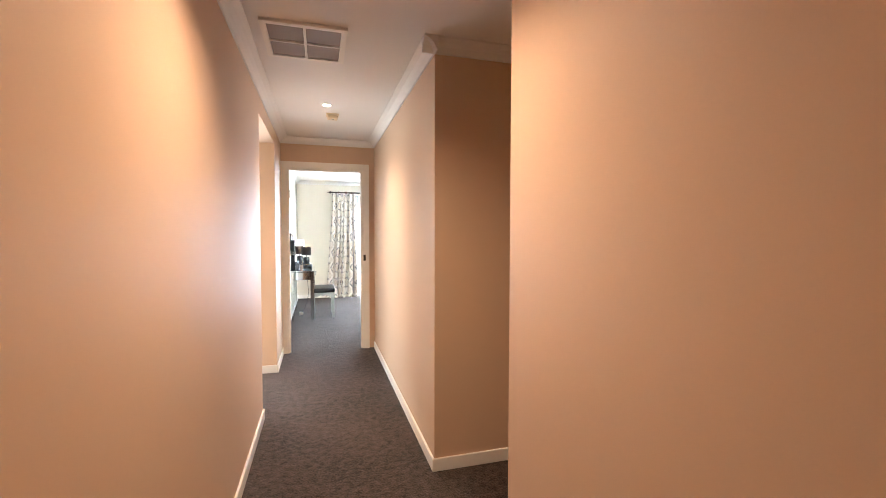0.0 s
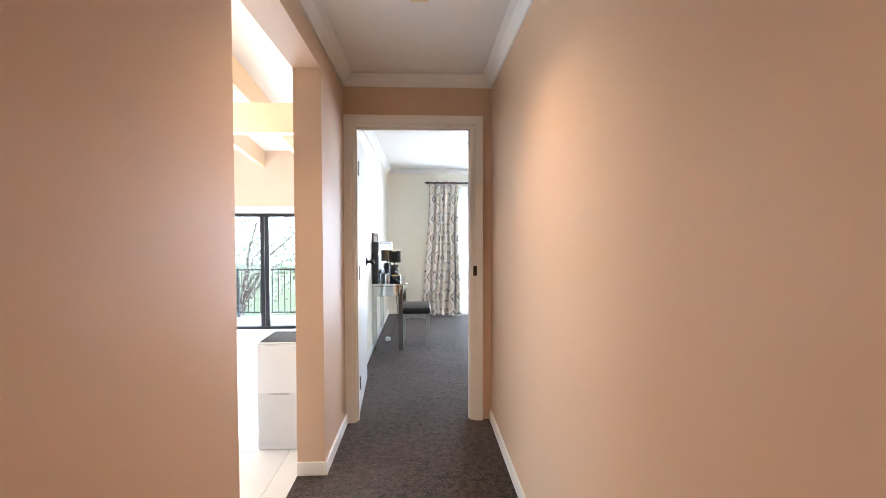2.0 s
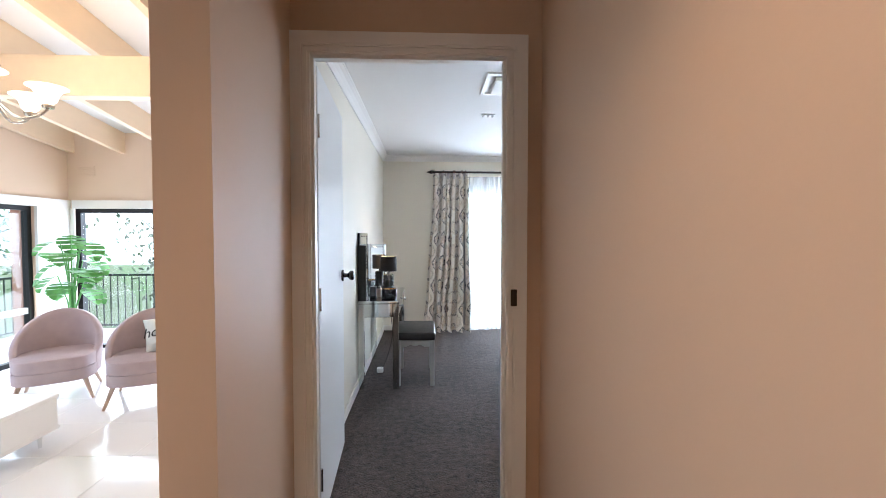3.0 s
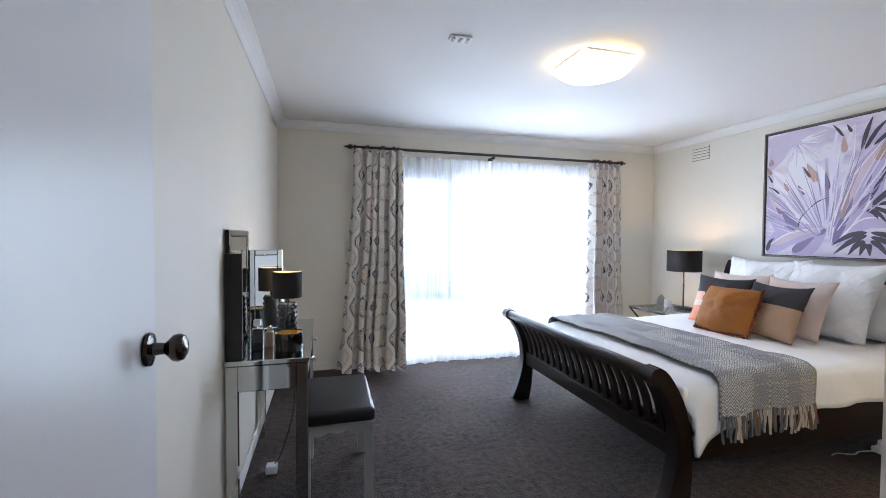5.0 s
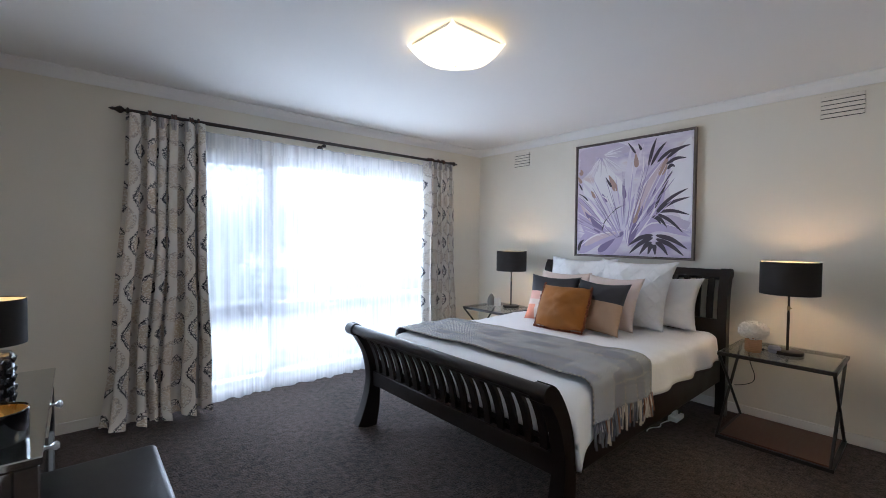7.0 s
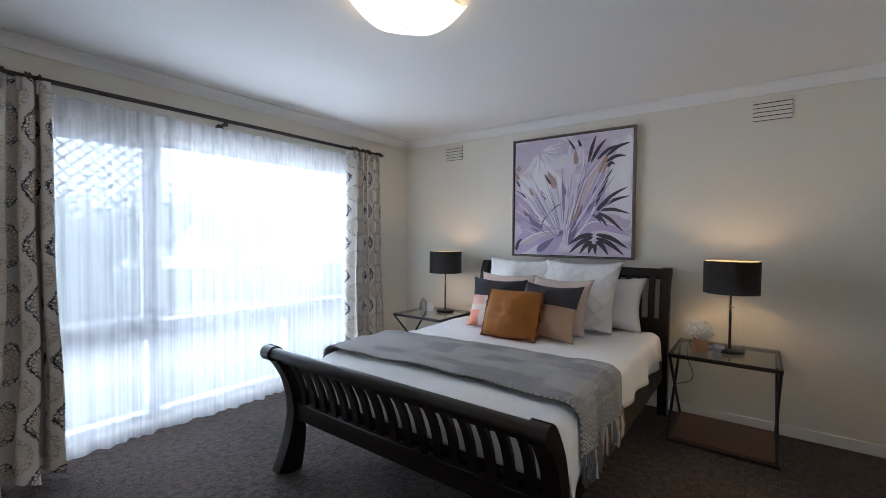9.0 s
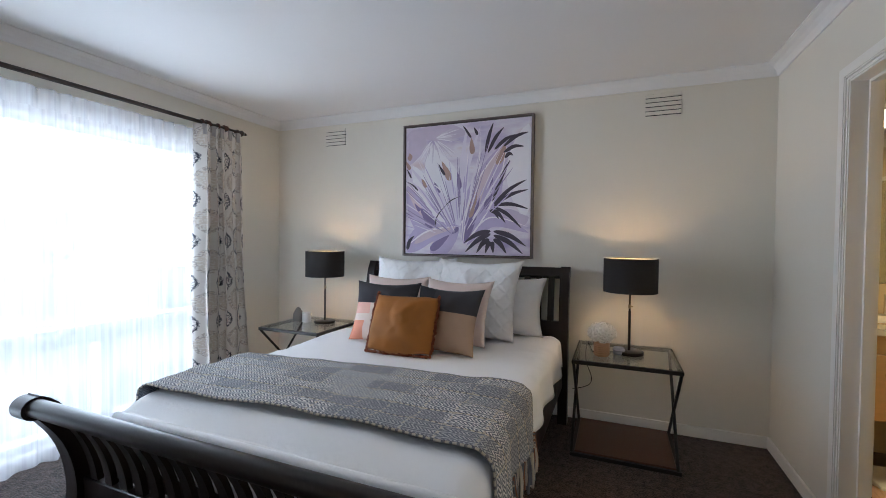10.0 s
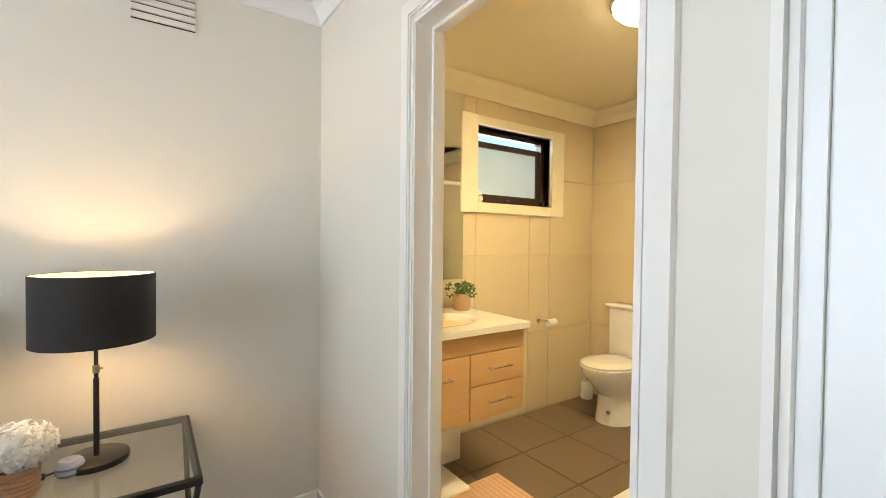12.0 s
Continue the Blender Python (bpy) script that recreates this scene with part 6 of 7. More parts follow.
TX = 4.04
part("pan", loft([oval(TX, 3.58, 0.135, 0.17, -0.001, back=3.44), oval(TX, 3.575, 0.125, 0.16, 0.10, back=3.44), oval(TX, 3.58, 0.115, 0.155, 0.20, back=3.44), oval(TX, 3.63, 0.16, 0.20, 0.30, back=3.44), oval(TX, 3.66, 0.185, 0.235, 0.38, back=3.44), oval(TX, 3.66, 0.19, 0.24, 0.405, back=3.44)]), M_PORCELAIN, to, "", True)
part("seat", loft([oval(TX, 3.66, 0.192, 0.245, 0.408, back=3.46), oval(TX, 3.66, 0.195, 0.248, 0.418, back=3.46), oval(TX, 3.66, 0.190, 0.243, 0.426, back=3.46)]), M_PORCELAIN, to, "", True)
part("lid", loft([oval(TX, 3.66, 0.188, 0.240, 0.429, back=3.46), oval(TX, 3.66, 0.190, 0.243, 0.440, back=3.46), oval(TX, 3.66, 0.170, 0.220, 0.452, back=3.47), oval(TX, 3.66, 0.10, 0.14, 0.457, back=3.5)]), M_PORCELAIN, to, "", True)
part("cistern", rbox(TX - 0.19, 3.272, 0.40, TX + 0.19, 3.42, 0.80, 0.025, 4), M_PORCELAIN, to, "", True)
part("cistern_lid", rbox(TX - 0.20, 3.275, 0.80, TX + 0.20, 3.45, 0.83, 0.012, 3), M_PORCELAIN, to, "", True)
part("flush_button", lathe([(0.001, 0.836), (0.018, 0.836), (0.020, 0.83)], 16, (TX, 3.36, 0)), M_CHROME, to, "chrome flush button")
part("bolt_cap", tubes(((TX - 0.05, 3.742, 0.10), (TX - 0.05, 3.756, 0.10), 0.014)), M_CHROME, to)
br = thing("toilet_brush", (4.42, 3.42, 0), "white toilet brush holder beside the toilet", "toilet brush")
part("holder", lathe([(0.001, -0.001), (0.048, -0.001), (0.05, 0.01), (0.045, 0.14), (0.040, 0.14), (0.040, 0.02), (0.001, 0.02)], 22, (4.43, 3.40, 0)), M_WHITE, br, "", True)
part("handle", tubes(((4.43, 3.40, 0.03), (4.43, 3.40, 0.34), 0.008)), M_CHROME, br)

# shower seen in the mirror
shw = thing("shower_screen", (3.0, 3.75, 0), "framed clear glass shower screen with white top rail", "shower screen")
part("pane", boxes((2.995, 3.28, 0.05, 3.0, 4.25, 1.93)), M_GLASS, shw)
part("pane", boxes((2.21, 4.25, 0.05, 2.99, 4.255, 1.93)), M_GLASS, shw)
part("top_rail", boxes((2.985, 3.27, 1.93, 3.01, 4.265, 1.965), (2.20, 4.24, 1.93, 2.985, 4.265, 1.965)), M_WHITE, shw)
part("bottom_rail", boxes((2.985, 3.27, 0.0, 3.01, 4.265, 0.05), (2.20, 4.24, 0.0, 2.985, 4.265, 0.05)), M_WHITE, shw)
part("post", boxes((2.985, 4.24, 0.05, 3.01, 4.265, 1.93)), M_WHITE, shw)
hs = thing("shower_rail", (2.22, 3.75, 1.0), "chrome hand shower on a sliding rail with hose", "shower")
part("rail", tubes(((2.25, 3.75, 1.05), (2.25, 3.75, 1.80), 0.010), ((2.20, 3.75, 1.06), (2.25, 3.75, 1.06), 0.012), ((2.20, 3.75, 1.79), (2.25, 3.75, 1.79), 0.012)), M_CHROME, hs)
part("head", lathe([(0.001, 0), (0.05, 0), (0.052, 0.012), (0.02, 0.03), (0.012, 0.05)], 20, (2.33, 3.75, 1.72)), M_CHROME, hs, "", True)
part("handset", tubes(((2.33, 3.75, 1.76), (2.25, 3.75, 1.66), 0.012)), M_CHROME, hs)
part("mixer", lathe([(0.001, 0), (0.05, 0), (0.05, 0.01), (0.025, 0.012), (0.022, 0.05), (0.001, 0.05)], 20, (2.24, 3.95, 1.05)), M_CHROME, hs, "", True)
part("hose", tubes(*[((2.26 + 0.02 * math.sin(k), 3.72 - 0.10 * math.sin(k * math.pi / 8), 1.65 - 0.11 * k), (2.26 + 0.02 * math.sin(k + 1), 3.72 - 0.10 * math.sin((k + 1) * math.pi / 8), 1.65 - 0.11 * (k + 1)), 0.007) for k in range(8)]), M_CHROME, hs)
bl = thing("bath_ceiling_light", (3.27, 4.60, H), "round lit frosted ceiling light in the bathroom", "ceiling light")
part("rim", lathe([(0.13, -0.002), (0.155, -0.002), (0.155, -0.02), (0.13, -0.025)], 32, (3.27, 4.60, H)), M_CHROME, bl, "", True)
part("bowl", lathe([(0.145, -0.022), (0.14, -0.045), (0.11, -0.075), (0.06, -0.092), (0.001, -0.098)], 32, (3.27, 4.60, H)), glow("bath_lamp_glass", (1, 0.86, 0.55), 5), bl, "glowing frosted glass bowl", True).visible_shadow = False

# ---- sunken living room ----
LZ = -0.36
M_LTILE = plain("polished_white_tile", lin(236, 234, 230), 0.10, var=0.03, scale=2, rvar=0.05, island=0.012)
M_LWALL = plain("living_wall_paint", lin(226, 204, 182), 0.6, var=0.03, scale=2, bump=0.05)
M_BEAM = plain("painted_timber_beam", lin(236, 214, 186), 0.5, var=0.05, scale=4, stretch=(3, 1, 3), bump=0.08, bscale=30)
M_BLKFRAME = plain("black_aluminium", (0.02, 0.02, 0.022), 0.4, 0.5, var=0.15)
lfl = setting("floor_living", boxes((-4.70, 0.50, LZ - 0.12, -0.15, 10.32, LZ - 0.008)), plain("pale_grout", lin(216, 212, 206), 0.8), "pale grout bed under polished tiles", "tiled floor")
setting("step_riser", boxes((-0.165, 3.852, LZ, -0.151, 4.93, -0.002)), M_LTILE, "white step riser below the hall opening", "step")
setting("wall_living_north", boxes((-4.85, 10.30, LZ, -4.62, 10.45, 3.9), (-4.62, 10.30, 1.72, -1.0, 10.45, 3.9), (-1.0, 10.30, LZ, -0.15, 10.45, 3.9)), M_LWALL, "warm cream living room window wall", "wall")
# opening south of y 6.6 is unseen, added to let in more daylight
setting("wall_living_west", boxes((-4.85, 0.4, LZ, -4.70, 2.0, 3.9), (-4.85, 2.0, 1.72, -4.70, 9.75, 3.9), (-4.85, 9.75, LZ, -4.70, 10.30, 3.9)), M_LWALL, "warm cream living room side wall with a window", "wall")
setting("wall_living_south", boxes((-4.85, 0.4, LZ, -0.15, 0.5, 3.9)), M_LWALL, "warm cream living room wall", "wall")
setting("wall_living_east", boxes((-0.16, 5.585, LZ, -0.151, 9.95, 3.9)), M_LWALL, "warm cream living room wall beside the hall", "wall")


def rake(y):
    return 2.83 + (10.3 - y) * 0.13


setting("ceiling_living", prism([(0.4, rake(0.4)), (10.45, rake(10.45)), (10.45, rake(10.45) + 0.1), (0.4, rake(0.4) + 0.1)], "x", -4.85, -0.15), M_CEIL, "white raked living room ceiling", "ceiling")
for k, x in enumerate((-4.62, -3.90, -3.10, -2.28, -1.48, -0.70)):
    rf = tagged(mesh_object("ceiling_beam", prism([(0.5, rake(0.5) - 0.30), (10.3, rake(10.3) - 0.30), (10.3, rake(10.3) - 0.002), (0.5, rake(0.5) - 0.002)], "x", x - 0.035, x + 0.035), M_BEAM), "cream painted timber rafter under the raked ceiling", "ceiling beam", "rafters", "structure")
tagged(mesh_object("cross_beam", rbox(-4.70, 7.45, 2.47, -0.16, 7.57, 2.80, 0.006), M_BEAM), "deep cream painted timber cross beam", "ceiling beam", "", "structure")
setting("trim_living_pelmet", boxes((-4.62, 10.26, 1.72, -1.0, 10.30, 1.84), (-4.70, 2.0, 1.72, -4.66, 9.75, 1.84)), M_WHITE, "white pelmet board over the windows", "trim")
setting("trim_corner_post", boxes((-4.70, 9.75, LZ, -4.66, 10.30, 1.84), (-4.66, 10.27, LZ, -4.60, 10.30, 1.72)), M_WHITE, "white painted corner post", "trim")
lv = thing("wall_vent", (-4.35, 10.30, 2.2), "cream slotted wall vent above the sliding door", "wall vent")
for k in range(5):
    part("slat", rbox(-4.53, 10.288, 2.20 + k * 0.030, -4.30, 10.299, 2.222 + k * 0.030, 0.002, 1), M_LWALL, lv)

sd = thing("sliding_door", (-2.8, 10.37, LZ), "black aluminium sliding glass door to the balcony, closed", "sliding door", kind="structure")
part("frame", boxes((-4.62, 10.33, LZ, -4.55, 10.42, 1.72), (-1.07, 10.33, LZ, -1.0, 10.42, 1.72), (-4.55, 10.33, 1.66, -1.07, 10.42, 1.72), (-4.55, 10.33, LZ, -1.07, 10.42, LZ + 0.05)), M_BLKFRAME, sd)
for x0 in (-3.52, -2.36, -2.28):
    part("stile", boxes((x0, 10.34, LZ + 0.05, x0 + 0.07, 10.41, 1.66)), M_BLKFRAME, sd)
for x0, x1 in ((-4.55, -3.52), (-3.45, -2.36), (-2.21, -1.07)):
    p_ = part("pane", boxes((x0, 10.372, LZ + 0.05, x1, 10.376, 1.66)), M_GLASS, sd)
    p_.visible_shadow = False
part("handle", merge(rbox(-2.345, 10.31, 0.58, -2.305, 10.325, 0.80, 0.006), boxes((-2.335, 10.325, 0.60, -2.315, 10.34, 0.64), (-2.335, 10.325, 0.74, -2.315, 10.34, 0.78))), M_BLKFRAME, sd, "black pull handle")
# glazing from y 2.0 to 6.6 is unseen, added to brighten the hall reveal
sw_ = thing("window_living_side", (-4.78, 8.2, LZ), "wide black-framed sliding side window, its south part unseen and added for light", "window", kind="structure")
part("frame", boxes((-4.82, 2.0, LZ, -4.74, 2.06, 1.72), (-4.82, 9.69, LZ, -4.74, 9.75, 1.72), (-4.82, 2.06, 1.66, -4.74, 9.69, 1.72), (-4.82, 2.06, LZ, -4.74, 9.69, LZ + 0.06)), M_BLKFRAME, sw_)
for y0 in (4.2, 6.4, 8.55):
    part("stile", boxes((-4.81, y0, LZ + 0.06, -4.75, y0 + 0.09, 1.66)), M_BLKFRAME, sw_)
part("rail", boxes((-4.80, 8.64, 0.28, -4.76, 9.69, 0.36)), M_WHITE, sw_, "white mid rail")
for y0, y1 in ((2.06, 4.2), (4.29, 6.4), (6.49, 8.55), (8.64, 9.69)):
    p_ = part("pane", boxes((-4.782, y0, LZ + 0.06, -4.778, y1, 1.66)), M_GLASS, sw_)
    p_.visible_shadow = False

# armchairs
M_VELVET = plain("dusty_pink_velvet", lin(178, 161, 160), 0.8, var=0.14, scale=10, bump=0.15, bscale=160)
M_LEGWOOD = plain("pale_leg_wood", lin(190, 166, 146), 0.45, var=0.12, scale=14)


def armchair():
    ob = thing("armchair", (0, 0, 0), "dusty pink velvet tub armchair with tapered wooden legs", "armchair", "pair of pink armchairs")

    def shell(u, v):
        a = radians(-34 + 248 * u)
        side = max(0.0, math.sin(math.pi * u))
        top = 0.41 + 0.45 * side ** 1.5
        z = 0.24 + (top - 0.24) * v
        flare = 1 + 0.13 * v * side
        return (0.355 * math.cos(a) * flare, 0.02 + 0.345 * math.sin(a) * flare * (1 + 0.12 * v * side), z)
    part("backrest", sheet(shell, 44, 12, thick=0.06), M_VELVET, ob, "curved tub back")
    part("seat", rounded(loft([[(0.33 * math.copysign(abs(math.cos(a)) ** 0.6, math.cos(a)), -0.04 + 0.33 * math.copysign(abs(math.sin(a)) ** 0.7, math.sin(a)), z) for a in [2 * math.pi * k / 28 for k in range(28)]] for z in (0.33, 0.46)]), 0.02, 2), M_VELVET, ob, "thick seat cushion", True)
    part("seat_base", loft([[(0.335 * math.copysign(abs(math.cos(a)) ** 0.6, math.cos(a)), -0.03 + 0.33 * math.copysign(abs(math.sin(a)) ** 0.7, math.sin(a)), z) for a in [2 * math.pi * k / 28 for k in range(28)]] for z in (0.22, 0.33)]), M_VELVET, ob, "", True)
    for sx in (-1, 1):
        for sy in (-1, 1):
            part("leg", tubes(((sx * 0.24, sy * 0.22, 0.24), (sx * 0.32, sy * 0.29, 0), 0.026, 0.014)), M_LEGWOOD, ob, "", True)
    return ob


c1 = armchair()
c1.matrix_basis = pose(-3.33, 8.42, LZ, 0, 0, 30)
c2 = copy_thing(c1, pose(-2.36, 8.36, LZ, 0, 0, 22))
hc = thing("cushion", (-2.27, 8.42, LZ + 0.46), "pale cushion lettered with a dark script word on the armchair", "cushion")
cm = Matrix.Translation((-2.25, 8.45, LZ + 0.655)) @ Euler((radians(-22), radians(-14), radians(8))).to_matrix().to_4x4()
cbm = cushion(0.40, 0.38, 0.13)
bmesh.ops.transform(cbm, matrix=cm, verts=cbm.verts[:])
part("cover", cbm, plain("pale_sage_cloth", lin(206, 208, 202), 0.9, var=0.05, bump=0.2, bscale=160), hc)


def words(text, size, m, mat, parent, name="lettering"):
    cu = bpy.data.curves.new("txt", "FONT")
    cu.body, cu.size, cu.align_x, cu.align_y, cu.extrude, cu.shear = text, size, "CENTER", "CENTER", 0.001, 0.25
    me = bpy.data.meshes.new_from_object(bpy.data.objects.new("tmp_text", cu))
    me.transform(m)
    me.materials.clear()
    me.materials.append(mat)
    ob = new(name, me)
    ob.parent = parent
    ob.matrix_parent_inverse = parent.matrix_basis.inverted()
    return ob


words("home", 0.145, cm @ Matrix.Translation((0, -0.088, 0)) @ Euler((radians(90), 0, 0)).to_matrix().to_4x4(), M_CORD, hc)

# low white cabinet
tv = thing("tv_cabinet", (-3.2, 7.08, LZ), "low white open-fronted television cabinet on short legs", "cabinet")
TX0, TX1, TY0, TY1 = -4.0, -2.42, 6.86, 7.34
part("top", rbox(TX0, TY0, 0.02, TX1, TY1, 0.05, 0.003, 1), M_WHITE, tv)
part("bottom", rbox(TX0, TY0, -0.23, TX1, TY1, -0.20, 0.003, 1), M_WHITE, tv)
part("back", boxes((TX0 + 0.03, TY1 - 0.02, -0.20, TX1 - 0.03, TY1 - 0.005, 0.02)), M_WHITE, tv)
for x0 in (TX0, (TX0 + TX1) / 2 - 0.2, TX1 - 0.03):
    part("side_panel", boxes((x0, TY0 + 0.002, -0.1995, x0 + 0.03, TY1 - 0.021, 0.0195)), M_WHITE, tv)
for x0 in (TX0 + 0.1, TX1 - 0.1):
    for y0 in (TY0 + 0.07, TY1 - 0.07):
        part("leg", tubes(((x0, y0, -0.23), (x0, y0, LZ), 0.018, 0.012)), M_CHROME, tv)
vs_ = thing("vase", (-2.95, 7.05, 0.051), "small grey ceramic vase on the white cabinet", "vase")
part("body", lathe([(0.001, 0), (0.04, 0), (0.05, 0.05), (0.045, 0.12), (0.03, 0.14), (0.025, 0.14), (0.03, 0.1), (0.001, 0.02)], 22, (-2.95, 7.05, 0.051)), M_GREY, vs_, "", True)

# air purifier
ap = thing("air_purifier", (-0.57, 6.13, LZ), "tall white air purifier with slotted top and perforated front", "air purifier")
part("body", rbox(-0.755, 5.925, LZ, -0.39, 6.35, 0.47, 0.02, 3), M_WHITE, ap, "", True)
part("top_rim", rbox(-0.745, 5.935, 0.47, -0.40, 6.34, 0.485, 0.006), M_WHITE, ap)
for k in range(15):
    part("slot", boxes((-0.735 + k * 0.0225, 5.955, 0.485, -0.723 + k * 0.0225, 6.325, 0.492)), M_CORD, ap)
pfm = bmesh.new()
for i in range(24):
    for j in range(30):
        box(pfm, -0.735 + i * 0.0142, 5.9225, LZ + 0.03 + j * 0.0142, -0.729 + i * 0.0142, 5.926, LZ + 0.036 + j * 0.0142)
pf_ = part("perforation", pfm, M_GREY, ap)
pf_["kind"] = "stuff"
part("handle_slot", boxes((-0.65, 5.9215, 0.08, -0.50, 5.926, 0.095)), M_GREY, ap)

# monstera
mo = thing("monstera_plant", (-4.2, 9.7, LZ), "green monstera plant with split leaves in a white pot", "pot plant")
part("pot", lathe([(0.001, 0), (0.13, 0), (0.16, 0.30), (0.15, 0.30), (0.14, 0.27), (0.001, 0.27)], 26, (-4.2, 9.7, LZ)), M_WHITE, mo, "", True)
M_MONST = plain("monstera_green", (0.10, 0.30, 0.06), 0.4, var=0.45, scale=8)
rnd = random.Random(12)


def monstera_leaf(c, d, size):
    bm = bmesh.new()
    d = d.normalized()
    side = d.cross(Vector((0, 0, 1))).normalized()
    up = side.cross(d)
    n = 24
    mid = [c + d * size * (k / n) + up * (0.12 * size * math.sin(math.pi * k / n) - 0.25 * size * (k / n) ** 2) for k in range(n + 1)]
    for sg in (1, -1):
        for k in range(n):
            if k % 5 == 4 and 3 < k < n - 2:
                continue
            def wd(q):
                t = q / n
                return size * 0.48 * math.sin(math.pi * min(1, 0.12 + t * 0.88)) ** 0.7
            a, b = mid[k], mid[k + 1]
            pa = a + side * sg * wd(k) + up * 0.04 * size + d * 0.10 * size
            pb = b + side * sg * wd(k + 1) + up * 0.04 * size + d * 0.10 * size
            bm.faces.new([bm.verts.new(p) for p in (a, b, pb, pa)])
    return bm


for k in range(15):
    a, h = k * 2.4 + rnd.uniform(-0.3, 0.3), 0.95 + 0.72 * k / 14 + rnd.uniform(-0.05, 0.05)
    r = rnd.uniform(0.06, 0.19)
    tip = Vector((-4.2 + r * math.cos(a), 9.7 + r * math.sin(a) * 0.8, LZ + h))
    part("stem", tubes(((-4.2, 9.7, LZ + 0.27), (-4.2 + r * 0.3 * math.cos(a), 9.7 + r * 0.3 * math.sin(a), LZ + 0.27 + (h - 0.27) * 0.6), 0.009), ((-4.2 + r * 0.3 * math.cos(a), 9.7 + r * 0.3 * math.sin(a), LZ + 0.27 + (h - 0.27) * 0.6), tuple(tip), 0.007), n=7), M_MONST, mo)
    part("leaf", monstera_leaf(tip, Vector((math.cos(a), math.sin(a) * 0.7 - 0.15, rnd.uniform(-0.7, -0.1))), rnd.uniform(0.28, 0.42)), M_MONST, mo)

# chandelier
CHX = -2.06
ch = thing("chandelier", (CHX, 6.5, 2.0), "brushed nickel chandelier with lit white glass bell shades", "chandelier")
M_NICKEL = plain("brushed_nickel", (0.55, 0.50, 0.44), 0.25, 1.0, var=0.1)
part("column", lathe([(0.001, 1.98), (0.012, 1.99), (0.02, 2.02), (0.012, 2.05), (0.03, 2.10), (0.05, 2.15), (0.028, 2.20), (0.015, 2.26), (0.03, 2.32), (0.05, 2.36), (0.012, 2.38), (0.001, 2.39)], 22, (CHX, 6.5, 0)), M_NICKEL, ch, "", True)
for k in range(18):
    lk = lathe([(0.013, -0.003), (0.017, 0), (0.013, 0.003), (0.010, 0), (0.013, -0.003)], 12)
    bmesh.ops.transform(lk, matrix=Matrix.Translation((CHX, 6.5, 2.40 + k * 0.027)) @ Euler((radians(90), 0, radians(90 * (k % 2)))).to_matrix().to_4x4(), verts=lk.verts[:])
    part("chain_link", lk, M_NICKEL, ch)
part("chain_rod", tubes(((CHX, 6.5, 2.86), (CHX, 6.5, rake(6.5) - 0.01), 0.006)), M_NICKEL, ch)
M_BELL = glow("lit_bell_glass", (1.0, 0.9, 0.72), 2.5)
for k in range(5):
    a = radians(72 * k + 20)
    ca, sa = math.cos(a), math.sin(a)
    arm = bmesh.new()
    pts = smooth_line([(0.03, 2.14), (0.12, 2.05), (0.22, 2.07), (0.27, 2.12)], 8)
    for (r0, z0), (r1, z1) in zip(pts, pts[1:]):
        tube(arm, (CHX + r0 * ca, 6.5 + r0 * sa, z0), (CHX + r1 * ca, 6.5 + r1 * sa, z1), 0.009, n=8)
    am = part("arm", arm, M_NICKEL, ch, "", True)
    at = (CHX + 0.27 * ca, 6.5 + 0.27 * sa, 2.12)
    part("cup", lathe([(0.001, 0), (0.03, 0.002), (0.035, 0.02), (0.02, 0.03)], 16, at), M_NICKEL, am, "", True)
    part("bell", lathe([(0.025, 0.03), (0.045, 0.05), (0.055, 0.085), (0.075, 0.115), (0.105, 0.13), (0.102, 0.132), (0.07, 0.12), (0.05, 0.09), (0.04, 0.05), (0.02, 0.034)], 22, at), M_BELL, am, "lit white glass bell shade", True).visible_shadow = False
sn = thing("wall_light", (-4.68, 8.9, 2.2), "chrome wall spotlight above the side window", "wall light")
part("backplate", tubes(((-4.70, 8.9, 2.24), (-4.68, 8.9, 2.24), 0.05), n=20), M_CHROME, sn, "", True)
part("head", tubes(((-4.66, 8.86, 2.24), (-4.62, 9.02, 2.22), 0.04), n=18), M_CHROME, sn, "", True)

# ---- outdoors ----
M_GRASS = plain("garden_ground", (0.10, 0.13, 0.06), 0.95, var=0.4, scale=3, bump=0.4, bscale=30)
setting("ground", boxes((-40, 10.46, -2.6, 40, 60, -2.5), (-60, -20, -2.6, -40, 60, -2.5), (-40, -20, -2.6, -4.86, 10.46, -2.5), (4.7, -20, -2.6, 40, 10.46, -2.5)), M_GRASS, "garden ground below the house", "ground")
setting("ground_terrace", boxes((-0.2, 9.951, -2.5, 6.5, 16.0, -0.05)), plain("pale_paving", lin(196, 190, 182), 0.8, var=0.1), "pale terrace outside the bedroom window", "terrace")
setting("balcony_floor", boxes((-6.6, 10.451, -0.55, -0.25, 12.0, -0.42), (-6.6, 1.0, -0.55, -4.86, 10.451, -0.42)), plain("balcony_tile", lin(210, 204, 198), 0.5, var=0.06), "pale balcony floor", "balcony")
rail = thing("balcony_railing", (-3.4, 11.85, -0.42), "dark metal balcony railing with slim balusters", "railing")
part("top_rail", boxes((-6.5, 11.83, 0.58, -0.3, 11.87, 0.62), (-6.5, 6.0, 0.58, -6.46, 11.83, 0.62)), M_BLKFRAME, rail)
part("low_rail", boxes((-6.5, 11.84, -0.34, -0.3, 11.86, -0.31), (-6.49, 6.0, -0.34, -6.47, 11.84, -0.31)), M_BLKFRAME, rail)
for k in range(48):
    x = -6.4 + k * 0.128
    part("baluster", boxes((x, 11.843, -0.31, x + 0.014, 11.857, 0.58)), M_BLKFRAME, rail)
